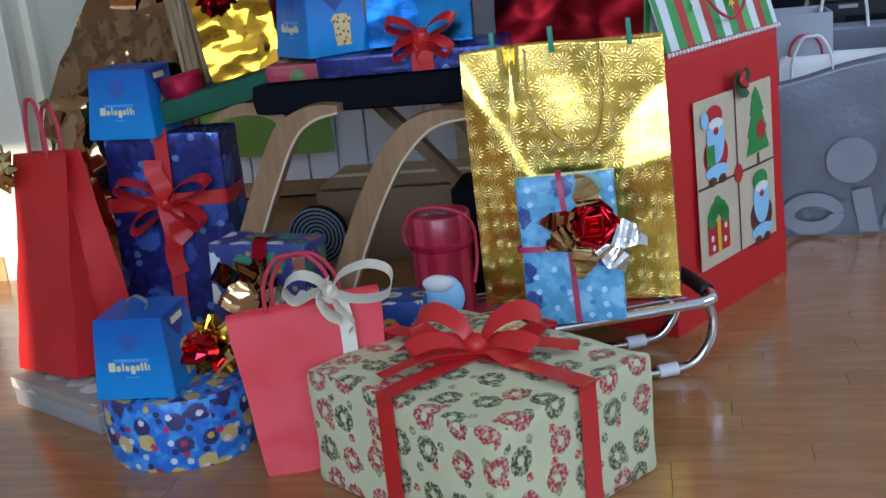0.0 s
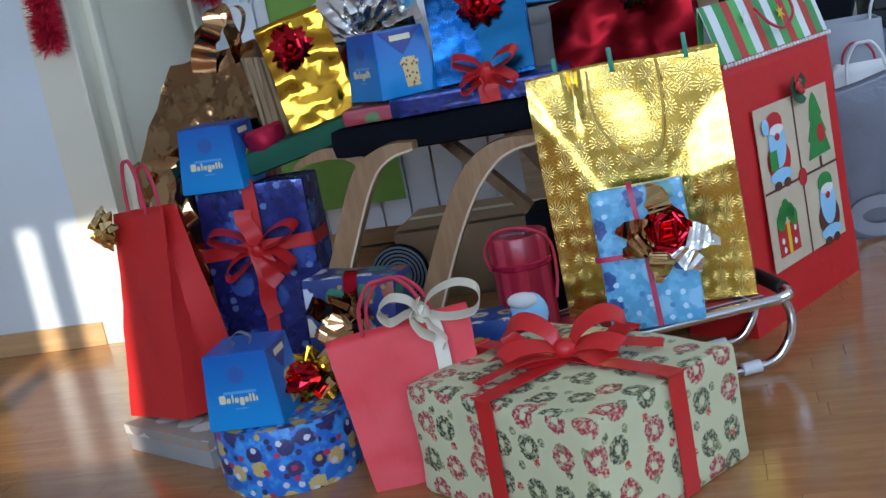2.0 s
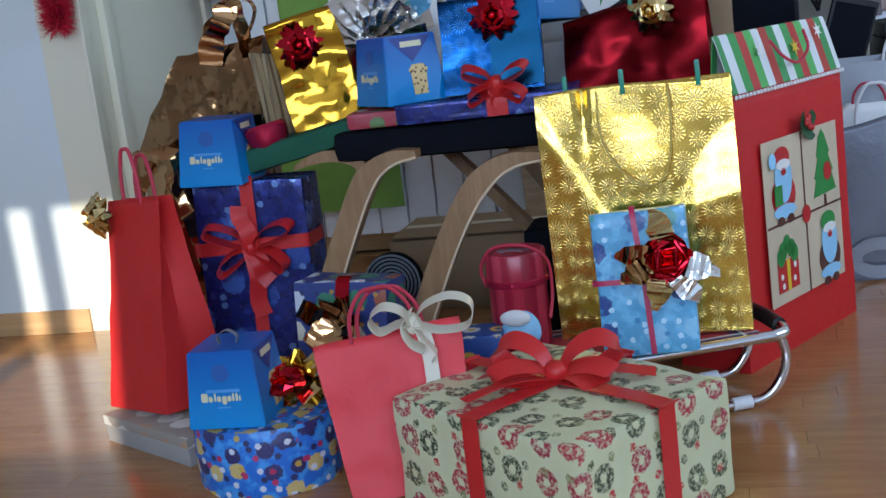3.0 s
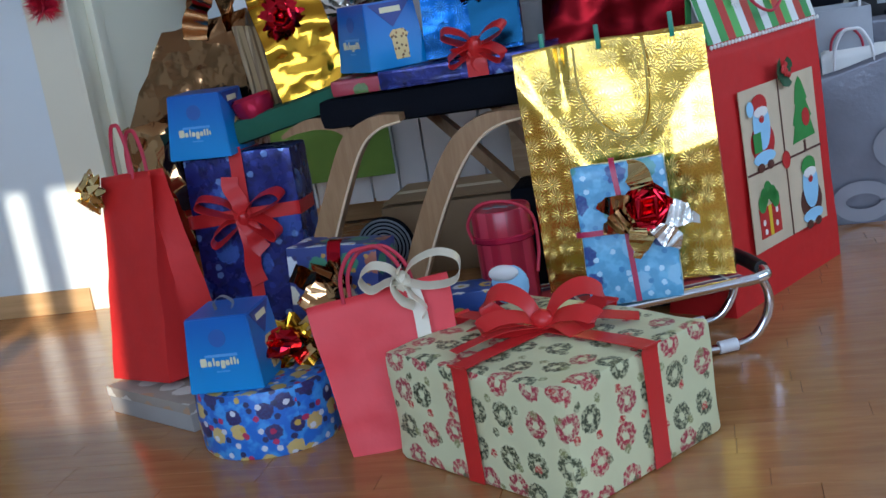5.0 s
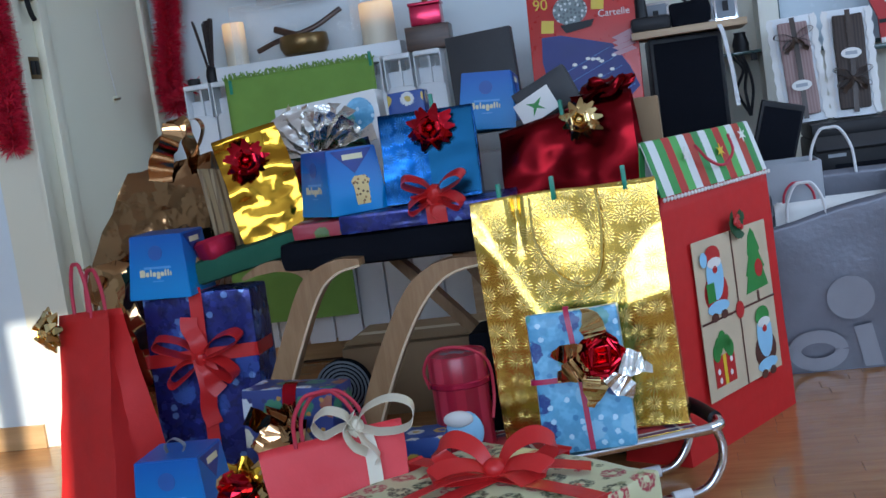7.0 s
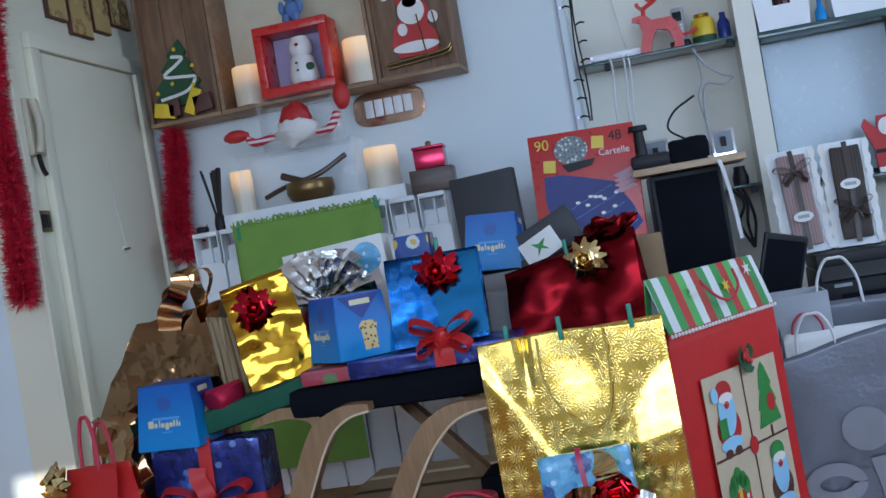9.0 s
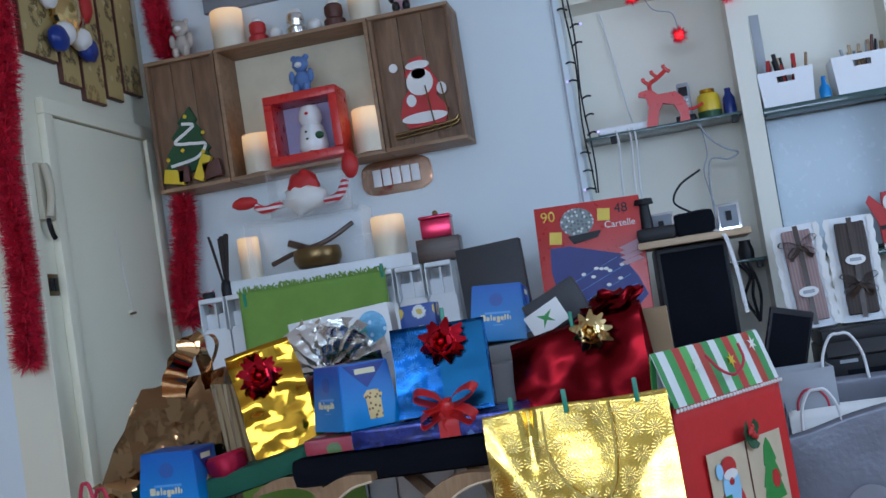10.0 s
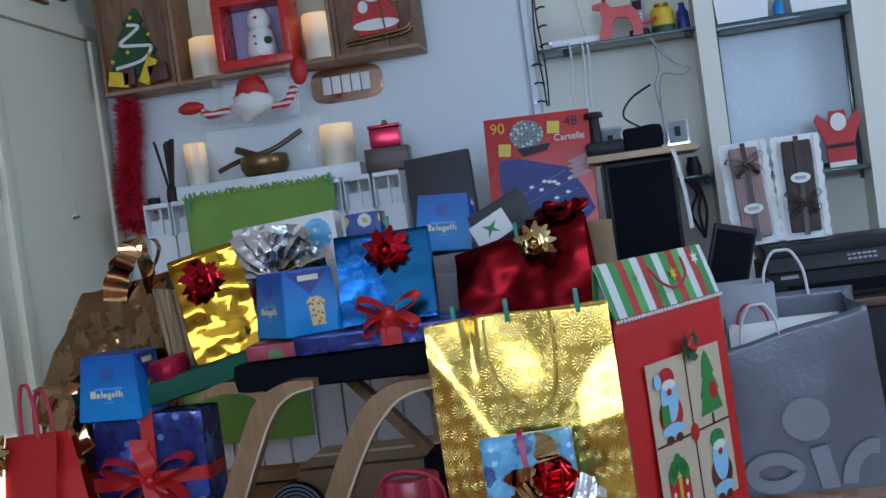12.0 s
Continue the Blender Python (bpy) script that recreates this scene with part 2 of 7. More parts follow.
M_BRONZE = foil("bronze_foil", (0.50, 0.27, 0.12), 0.08, 8, 0.7)
M_BRONZEDULL = foil("bronze_cellophane", (0.30, 0.155, 0.07), 0.15, 20, 0.8)
M_SILVER = foil("silver_foil", (0.86, 0.83, 0.78), 0.24, 30, 0.8)
M_REDFOIL = foil("red_foil", (0.15, 0.005, 0.008), 0.24, 6, 0.40)
M_REDBOW = foil("red_metal_ribbon", (0.60, 0.015, 0.03), 0.16, 30, 0.2)
M_GOLDBOW = foil("gold_metal_ribbon", (0.85, 0.62, 0.28), 0.16, 30, 0.2)
M_BLUESTAR = burst_foil("blue_foil_starbursts", (0.006, 0.065, 0.21), (0.09, 0.33, 0.70), 26.0)
M_TEALFOIL = foil("teal_foil", (0.012, 0.09, 0.19), 0.2, 6, 0.45)
M_NAVYFOIL = motif_paper("navy_foil_paper", (0.02, 0.03, 0.20), [(((0.04, 0.09, 0.36), (0.06, 0.14, 0.48), (0.015, 0.02, 0.16)), 1.0, 0, 0.36, 0.2), (((0.16, 0.28, 0.58), (0.03, 0.05, 0.3), (0.02, 0.03, 0.2)), 2.2, 0, 0.22, 0.7)], 10, 0.25, False, 0.9, (0.015, 0.02, 0.11))
M_NAVYFOIL.node_tree.nodes["Principled BSDF"].inputs["Metallic"].default_value = 0.35
M_WREATH = motif_paper("cream_paper_wreaths", (0.66, 0.66, 0.40), [(((0.045, 0.06, 0.03), (0.45, 0.02, 0.05), (0.05, 0.065, 0.03), (0.40, 0.03, 0.06)), 1.0, 0.14, 0.37, 0.0), (((0.55, 0.02, 0.03), (0.25, 0.26, 0.10), (0.10, 0.11, 0.05)), 1.25, 0, 0.17, 0.43)], 13.5, 0.42, True, 0.36)
M_TUB = motif_paper("blue_paper_toys", (0.02, 0.16, 0.60), [(((0.62, 0.42, 0.10), (0.04, 0.03, 0.12), (0.66, 0.48, 0.16), (0.04, 0.03, 0.12)), 1.0, 0, 0.36, 0.1), (((0.5, 0.03, 0.1), (0.7, 0.7, 0.75), (0.03, 0.03, 0.1), (0.6, 0.4, 0.08)), 1.9, 0, 0.26, 0.5)], 18, 0.35, False, 0.9, (0.06, 0.33, 0.75))
M_LIGHTBLUE = motif_paper("sky_blue_paper_houses", (0.10, 0.38, 0.62), [(((0.08, 0.35, 0.32), (0.02, 0.06, 0.25), (0.25, 0.55, 0.75)), 1.0, 0, 0.3, 0.2), (((0.5, 0.75, 0.9), (0.05, 0.25, 0.5)), 2.4, 0, 0.2, 0.6)], 12, 0.3, False, 0.6, (0.16, 0.50, 0.74))
M_SMALLNAVY = motif_paper("navy_paper_pictures", (0.03, 0.05, 0.20), [(((0.72, 0.66, 0.5), (0.35, 0.10, 0.05), (0.65, 0.68, 0.72), (0.05, 0.22, 0.12)), 1.0, 0, 0.36, 0.2), (((0.03, 0.03, 0.12), (0.5, 0.25, 0.05)), 2.1, 0, 0.18, 0.5)], 13, 0.4, False, 0.15)
M_DOTS = motif_paper("blue_dotted_paper", (0.015, 0.07, 0.30), [(((0.72, 0.50, 0.08), (0.72, 0.72, 0.68)), 1.0, 0.0, 0.33, 0.2), (((0.02, 0.08, 0.35), (0.6, 0.4, 0.05)), 1.0, 0.0, 0.16, 0.2)], 15, 0.4, False, 0.15)
M_FLORAL = motif_paper("red_floral_paper", (0.40, 0.04, 0.06), [(((0.55, 0.42, 0.12), (0.10, 0.2, 0.06), (0.7, 0.6, 0.5)), 1.0, 0, 0.3, 0.1)], 14, 0.4, False, 0.9)
M_STRAW = stripes("straw_stripes", ((0.34, 0.24, 0.12), (0.16, 0.10, 0.05), (0.40, 0.30, 0.17), (0.22, 0.15, 0.08), (0.30, 0.21, 0.11)), 26)
M_LID = motif_paper("grey_squares_paper", (0.34, 0.29, 0.24), [(((0.66, 0.63, 0.57), (0.45, 0.28, 0.17), (0.62, 0.58, 0.52)), 1.0, 0, 0.38, 0.1)], 11, 0.6, False, 0.25)
M_KLIMT = motif_paper("gold_swirl_print", (0.50, 0.37, 0.15), [(((0.12, 0.08, 0.03), (0.28, 0.18, 0.06), (0.16, 0.11, 0.04)), 1.0, 0.16, 0.34, 0.1), (((0.10, 0.07, 0.03), (0.62, 0.52, 0.28)), 1.6, 0, 0.16, 0.5)], 7, 0.5, True, 0.9)
M_PICTURE = motif_paper("garden_print", (0.16, 0.17, 0.08), [(((0.30, 0.10, 0.05), (0.08, 0.12, 0.04), (0.35, 0.3, 0.15)), 1.0, 0, 0.4, 0.1)], 22, 0.5, False, 1.0)
M_STRIPE = stripes("green_red_white_stripes", ((0.72, 0.74, 0.72), (0.05, 0.30, 0.07), (0.5, 0.04, 0.03), (0.1, 0.42, 0.1), (0.72, 0.74, 0.72), (0.45, 0.05, 0.03), (0.05, 0.28, 0.08)), 3.8)
M_CRIMSONSTRIPE = stripes("red_white_knit", ((0.55, 0.02, 0.03), (0.75, 0.7, 0.68)), 45, "Y")
M_TINSTRIPE = stripes("red_tin_stripes", ((0.42, 0.012, 0.035), (0.30, 0.008, 0.025), (0.48, 0.03, 0.06), (0.34, 0.01, 0.03)), 11, "X", 0.3)
M_PLAID = plaid("red_tartan_cloth")
M_BOXBLUE = gradient_blue("blue_cake_carton")
M_NAVY = plain("navy_print", (0.01, 0.035, 0.22), 0.35)
M_CREAM = plain("cream_print", (0.72, 0.66, 0.42), 0.4)
M_PALEBLUE = plain("pale_blue_print", (0.10, 0.35, 0.70), 0.4)
M_EMBLEM = plain("mid_blue_print", (0.02, 0.10, 0.36), 0.4)
M_CAKE = motif_paper("cake_print", (0.74, 0.55, 0.24), [(((0.12, 0.05, 0.02), (0.35, 0.15, 0.05)), 1.0, 0, 0.25, 0.1)], 70, 0.5, False, 1.0)
M_CHROME = plain("chrome", (0.78, 0.78, 0.80), 0.14, 1.0, var=0.04, bump=0.02)
M_COPPER = plain("copper_plate", (0.48, 0.29, 0.20), 0.12, 1.0, var=0.06, bump=0.02)
M_BRASS = plain("aged_brass", (0.19, 0.12, 0.05), 0.32, 0.9, var=0.25)
M_REDTIN = plain("red_metal_tin", (0.55, 0.02, 0.07), 0.2, 0.6)
M_REDLAC = plain("red_lacquer", (0.62, 0.025, 0.02), 0.3, var=0.06)
M_TINSEL = plain("red_tinsel", (0.74, 0.03, 0.07), 0.3, 0.25, 30, 0.3)
M_SILVERBAG = plain("silver_grey_paper", (0.16, 0.165, 0.195), 0.34, 0.35, scale=18, var=0.1, fine=45, bump=0.25, dist=0.005)
M_SILVERLOGO = plain("pale_print", (0.25, 0.255, 0.285), 0.36, 0.25)
M_CORD = plain("white_cord", (0.72, 0.72, 0.72), 0.7)
M_REDCORD = plain("red_cord", (0.52, 0.03, 0.06), 0.6)
M_GOLDCORD = plain("ochre_cord", (0.55, 0.38, 0.08), 0.5)
M_PEG = plain("green_peg", (0.01, 0.26, 0.16), 0.4)
M_BEIGE = plain("beige_print", (0.62, 0.50, 0.34), 0.55)
M_GREENP = plain("green_print", (0.03, 0.25, 0.05), 0.5)
M_DARKGREEN = plain("pine_green", (0.015, 0.075, 0.025), 0.6)
M_SKYP = plain("ice_blue_print", (0.30, 0.60, 0.82), 0.5)
M_SNOW = plain("warm_white", (0.80, 0.78, 0.74), 0.5, var=0.05)
M_REDP = plain("red_print", (0.52, 0.02, 0.02), 0.5)
M_BROWN = plain("brown_print", (0.10, 0.03, 0.02), 0.5)
M_SKIN = plain("peach_print", (0.62, 0.40, 0.28), 0.5)
M_YELLOW = plain("yellow_print", (0.75, 0.52, 0.03), 0.4)
M_PLUSHGREY = plain("grey_plush", (0.50, 0.44, 0.38), 0.95, fine=300, bump=0.6)
M_PLUSHBLUE = plain("blue_plush", (0.12, 0.22, 0.45), 0.95, fine=300, bump=0.6)
M_PLUSHPINK = plain("pink_plush", (0.62, 0.38, 0.42), 0.95, fine=300, bump=0.6)
M_CERAMIC = plain("white_ceramic", (0.82, 0.80, 0.78), 0.15, var=0.04, bump=0.03)
M_LILAC = plain("lilac_panel", (0.42, 0.40, 0.62), 0.5)
M_CANVAS = plain("cream_canvas", (0.74, 0.68, 0.50), 0.7)
M_FRAMEGREY = plain("grey_frame", (0.22, 0.25, 0.28), 0.45)
M_ACRYL = glass("clear_acrylic", (0.97, 0.98, 0.99), 0.02)
M_ACRYL.node_tree.nodes["Principled BSDF"].inputs["Transmission Weight"].default_value = 0.0
M_ACRYL.node_tree.nodes["Principled BSDF"].inputs["Alpha"].default_value = 0.17
M_BOARD = plain("frosted_glass_panel", (0.42, 0.50, 0.55), 0.25, var=0.03, bump=0.02)
M_WAX = candle_wax("led_candle_wax")
M_LED = glow("red_light_ball", (0.7, 0.02, 0.03), (1.0, 0.02, 0.03), 1.6)
M_BULB = glow("fairy_bulb", (0.6, 0.6, 0.8), (0.5, 0.4, 1.0), 1.2)
M_DKGLASS = plain("dark_glass_edge", (0.05, 0.09, 0.085), 0.12, var=0.05, bump=0.01)
M_BROWNRIB = plain("brown_satin", (0.05, 0.028, 0.018), 0.35)
M_MAUVE = stripes("mauve_ribbed_cloth", ((0.36, 0.24, 0.22), (0.28, 0.17, 0.16)), 90)
M_ESPRESSO = stripes("espresso_ribbed_cloth", ((0.055, 0.034, 0.025), (0.032, 0.018, 0.013)), 90)
M_TOMB_BLUE = plain("royal_blue_print", (0.008, 0.018, 0.17), 0.45)
M_REDGLOSS = plain("red_gloss_card", (0.55, 0.03, 0.025), 0.3)
M_YROD = plain("yellow_rod", (0.70, 0.52, 0.10), 0.4)
# for the unseen sheets added in the window openings to block light
M_LIGHTBLOCK = plain("white_light_block", (0.8, 0.8, 0.8), 0.9)
M_REED = plain("dark_reed", (0.03, 0.02, 0.018), 0.7)


# ---- building helpers ----
def box_uv(me):
    """Box-projected UV in metres."""
    uv = me.uv_layers.new(name="UVMap").data
    for p in me.polygons:
        n = p.normal
        k = max(range(3), key=lambda i: abs(n[i]))
        a, b = ((1, 2), (0, 2), (0, 1))[k]
        for li in p.loop_indices:
            co = me.vertices[me.loops[li].vertex_index].co
            uv[li].uv = (co[a], co[b])


def finish(name, bm, material, smooth=True):
    me = bpy.data.meshes.new(name)
    bm.normal_update()
    bm.to_mesh(me)
    bm.free()
    mats = material if isinstance(material, (list, tuple)) else [material]
    for q in mats:
        me.materials.append(q)
    box_uv(me)
    if smooth:
        me.polygons.foreach_set("use_smooth", [True] * len(me.polygons))
        me.set_sharp_from_angle(angle=radians(38))
    return me


def thing(name, label, category, m=None, group="", kind=""):
    ob = tagged(new(name), label, category, group, kind)
    if m is not None:
        ob.matrix_basis = m
    return ob


def solo(name, bm, material, label, category, m=None, group="", kind="", smooth=True):
    ob = tagged(new(name, finish(name, bm, material, smooth)), label, category, group, kind)
    if m is not None:
        ob.matrix_basis = m
    return ob


def part(name, bm, material, parent, label="", m=None, smooth=True):
    ob = new(name, finish(name, bm, material, smooth))
    ob.parent = parent
    if m is not None:
        ob.matrix_basis = m
    if label:
        ob["label"] = label
    return ob


def bx(x0, x1, y0, y1, z0, z1, bev=0.0, bm=None, seg=2):
    bm = bm or bmesh.new()
    r = bmesh.ops.create_cube(bm, size=1)
    for v in r["verts"]:
        v.co = ((x0, x1)[v.co.x > 0], (y0, y1)[v.co.y > 0], (z0, z1)[v.co.z > 0])
    if bev:
        es = {e for v in r["verts"] for e in v.link_edges}
        bmesh.ops.bevel(bm, geom=list(es), offset=bev, segments=seg, affect="EDGES", profile=0.6)
    return bm


def rod(r0, r1, h, seg=24, bm=None, m=None, bev=0.0):
    bm = bm or bmesh.new()
    r = bmesh.ops.create_cone(bm, cap_ends=True, radius1=r0, radius2=r1, depth=h, segments=seg, matrix=Matrix.Translation((0, 0, h / 2)))
    if bev:
        es = {e for v in r["verts"] for e in v.link_edges if len(e.link_faces) == 2 and any(len(f.verts) > 4 for f in e.link_faces)}
        bmesh.ops.bevel(bm, geom=list(es), offset=bev, segments=2, affect="EDGES")
    elif m is not None:
        bmesh.ops.transform(bm, matrix=m, verts=r["verts"])
    return bm


def ball(rx, ry, rz, c=(0, 0, 0), bm=None, seg=16, rough=0.0, seed=0):
    bm = bm or bmesh.new()
    r = bmesh.ops.create_uvsphere(bm, u_segments=seg, v_segments=max(6, seg * 2 // 3), radius=1)
    for v in r["verts"]:
        k = 1 + rough * noise.noise(v.co * 2.3 + Vector((seed, 0, 0)))
        v.co = Vector((v.co.x * rx * k + c[0], v.co.y * ry * k + c[1], v.co.z * rz * k + c[2]))
    return bm


def lathe(profile, seg=28, bm=None):
    """A turned body from (radius, height) pairs."""
    bm = bm or bmesh.new()
    rings = [[bm.verts.new((r * math.cos(2 * math.pi * k / seg), r * math.sin(2 * math.pi * k / seg), z)) for k in range(seg)] for r, z in profile]
    for a, b in zip(rings, rings[1:]):
        for k in range(seg):
            bm.faces.new((a[k], a[(k + 1) % seg], b[(k + 1) % seg], b[k]))
    bm.faces.new(rings[0][::-1])
    bm.faces.new(rings[-1])
    return bm


def smooth_path(pts, n=6):
    pts = [Vector(p) for p in pts]
    if len(pts) < 3:
        return pts
    q = [2 * pts[0] - pts[1], *pts, 2 * pts[-1] - pts[-2]]
    out = []
    for i in range(1, len(q) - 2):
        for k in range(n):
            t = k / n
            a, b, c, d = q[i - 1 : i + 3]
            out.append(0.5 * (2 * b + (c - a) * t + (2 * a - 5 * b + 4 * c - d) * t * t + (3 * b - a - 3 * c + d) * t**3))
    return out + [pts[-1]]


def tube(pts, r, seg=8, n=6, bm=None):
    """A round bar along a smooth path."""
    bm = bm or bmesh.new()
    path = smooth_path(pts, n)
    rings, up = [], Vector((0.13, 0.21, 0.97))
    for i, p in enumerate(path):
        d = (path[min(i + 1, len(path) - 1)] - path[max(i - 1, 0)]).normalized()
        s = d.cross(up)
        s = s.normalized() if s.length > 1e-4 else d.orthogonal().normalized()
        u = s.cross(d)
        up = u
        rings.append([bm.verts.new(p + r * (math.cos(2 * math.pi * k / seg) * s + math.sin(2 * math.pi * k / seg) * u)) for k in range(seg)])
    for a, b in zip(rings, rings[1:]):
        for k in range(seg):
            bm.faces.new((a[k], b[k], b[(k + 1) % seg], a[(k + 1) % seg]))
    bm.faces.new(rings[0])
    bm.faces.new(rings[-1][::-1])
    return bm


def strip(pts, side, w, th=0.0012, n=6, bm=None, taper=None, thin=None):
    """A flat band of width w along a smooth path; side is the direction of its width."""
    bm = bm or bmesh.new()
    path, side = smooth_path(pts, n), Vector(side).normalized()
    rows = []
    for i, p in enumerate(path):
        d = (path[min(i + 1, len(path) - 1)] - path[max(i - 1, 0)]).normalized()
        s = side - d * side.dot(d)
        s = s.normalized() if s.length > 1e-4 else side
        nn = d.cross(s).normalized()
        k = taper(i / (len(path) - 1)) if taper else 1.0
        g = thin(i / (len(path) - 1)) if thin else 1.0
        rows.append([bm.verts.new(p + s * w / 2 * k * a + nn * th / 2 * g * b) for a, b in ((-1, -1), (1, -1), (1, 1), (-1, 1))])
    for a, b in zip(rows, rows[1:]):
        for k in range(4):
            bm.faces.new((a[k], b[k], b[(k + 1) % 4], a[(k + 1) % 4]))
    bm.faces.new(rows[0])
    bm.faces.new(rows[-1][::-1])
    return bm


def flat(outline, th=0.002, bm=None, at=(0, 0, 0)):
    """A thin plate in the x-z plane, its front at -y."""
    bm = bm or bmesh.new()
    f = [bm.verts.new((x + at[0], at[1] - th, z + at[2])) for x, z in outline]
    b = [bm.verts.new((x + at[0], at[1], z + at[2])) for x, z in outline]
    k = len(f)
    bm.faces.new(f)
    bm.faces.new(b[::-1])
    for i in range(k):
        bm.faces.new((f[i], b[i], b[(i + 1) % k], f[(i + 1) % k]))
    bmesh.ops.recalc_face_normals(bm, faces=bm.faces)
    return bm


def disc(rx, rz, k=20):
    return [(rx * math.cos(2 * math.pi * i / k), rz * math.sin(2 * math.pi * i / k)) for i in range(k)]


def crumple(bm, amp, scale, seed=0, along=None):
    for v in bm.verts:
        q = v.co * scale + Vector((seed * 3.1, seed * 1.7, seed))
        d = noise.noise_vector(q)
        v.co += (Vector(along) * d.x if along else d) * amp
    return bm


def soft_box(w, d, h, bev=0.006, cuts=7, amp=0.003, scale=9, seed=0):
    """A wrapped carton: slightly bulging, uneven faces with rounded edges; base centre at the origin."""
    bm = bx(-w / 2, w / 2, -d / 2, d / 2, 0, h, bev)
    long_edges = [e for e in bm.edges if e.calc_length() > min(w, d, h) * 0.5]
    bmesh.ops.subdivide_edges(bm, edges=long_edges, cuts=cuts, use_grid_fill=True)
    for v in bm.verts:
        base = 0.0 if v.co.z < 0.01 else 1.0
        v.co += noise.noise_vector(v.co * scale + Vector((seed, 2 * seed, 0))) * amp * base
    return bm


def bag_sheet(w, d, h, flare=0.0, pinch=0.55, gusset=0.35, amp=0.004, seed=0, nx=14, ny=8, nz=18, scale=7.0, bend=0.0):
    """A paper carrier: four walls and a floor, sides folded in towards the top; open above."""
    bm = bmesh.new()
    rows = []
    for j in range(nz + 1):
        v = j / nz
        ww, dd = w * (1 + flare * v), d * (1 - pinch * v)
        loop = []
        for i in range(nx):
            loop.append((-ww / 2 + ww * i / nx, -dd / 2, 0))
        for i in range(ny):
            s = i / ny
            loop.append((ww / 2 - gusset * d * v * (1 - abs(2 * s - 1)), -dd / 2 + dd * s, 1))
        for i in range(nx):
            loop.append((ww / 2 - ww * i / nx, dd / 2, 0))
        for i in range(ny):
            s = i / ny
            loop.append((-ww / 2 + gusset * d * v * (1 - abs(2 * s - 1)), dd / 2 - dd * s, 1))
        row = []
        for x, y, _ in loop:
            p = Vector((x, y, h * v))
            q = noise.noise_vector(p * scale + Vector((seed * 5.3, seed, 0)))
            fine = noise.noise_vector(p * scale * 3.1 + Vector((0, seed * 2.2, 4)))
            k = amp * min(1.0, 6 * v)
            p += Vector((q.x * k * 0.5 + bend * v * v, q.y * k + fine.y * k * 0.4, q.z * k * 0.15))
            row.append(bm.verts.new(p))
        rows.append(row)
    n = len(rows[0])
    for a, b in zip(rows, rows[1:]):
        for k in range(n):
            bm.faces.new((a[k], a[(k + 1) % n], b[(k + 1) % n], b[k]))
    bm.faces.new(rows[0][::-1])
    return bm


def thicken(ob, t=0.0015):
    mod = ob.modifiers.new("thickness", "SOLIDIFY")
    mod.thickness, mod.offset = t, 0
    return ob


def loop_handle(parent, x0, x1, y, z, rise, mat, r=0.003, sag=0.0, label=""):
    xm = (x0 + x1) / 2
    return part("handle", tube([(x0, y, z), (x0 + (xm - x0) * 0.12, y - sag * 0.4, z + rise * 0.55), (xm - (xm - x0) * 0.45, y - sag, z + rise * 0.95), (xm, y - sag, z + rise), (xm + (xm - x0) * 0.45, y - sag, z + rise * 0.95), (x1 - (x1 - xm) * 0.12, y - sag * 0.4, z + rise * 0.55), (x1, y, z)], r), mat, parent, label)


def star_bow(parent, c, r, mat, seed=0, label="", m=None):
    """A pull bow: pointed loops of metallic ribbon in rings, facing -y."""
    rg = random.Random(seed)
    bow = part("bow", ball(r * 0.16, r * 0.16, r * 0.16, (0, -r * 0.6, 0), None, 10), mat, parent, label, m or Matrix.Translation(c))
    for ring, (n, rr, lift) in enumerate(((9, 1.0, 0.25), (8, 0.86, 0.55), (6, 0.6, 0.85))):
        for k in range(n):
            a = 2 * math.pi * (k + 0.5 * ring) / n + rg.uniform(-0.12, 0.12)
            u = Vector((math.cos(a), 0, math.sin(a)))
            s = Vector((-math.sin(a), 0, math.cos(a)))
            R, o = r * rr * rg.uniform(0.88, 1.08), Vector((0, -lift * r * 0.55, 0))
            tip = u * R + o
            top = u * R * 0.5 + o * 1.1 + Vector((0, -r * 0.30, 0))
            low = u * R * 0.5 + o * 0.7 + Vector((0, r * 0.02, 0))
            root = u * r * 0.08 + o * 0.6
            bm = bmesh.new()
            for mid in (top, low):
                strip([root, mid, tip], s, r * 0.38, 0.0008, 4, bm, lambda t: 1.0 - 0.75 * max(0.0, (t - 0.55) / 0.45) ** 1.3)
            part("ribbon_loop", bm, mat, bow)
    return bow


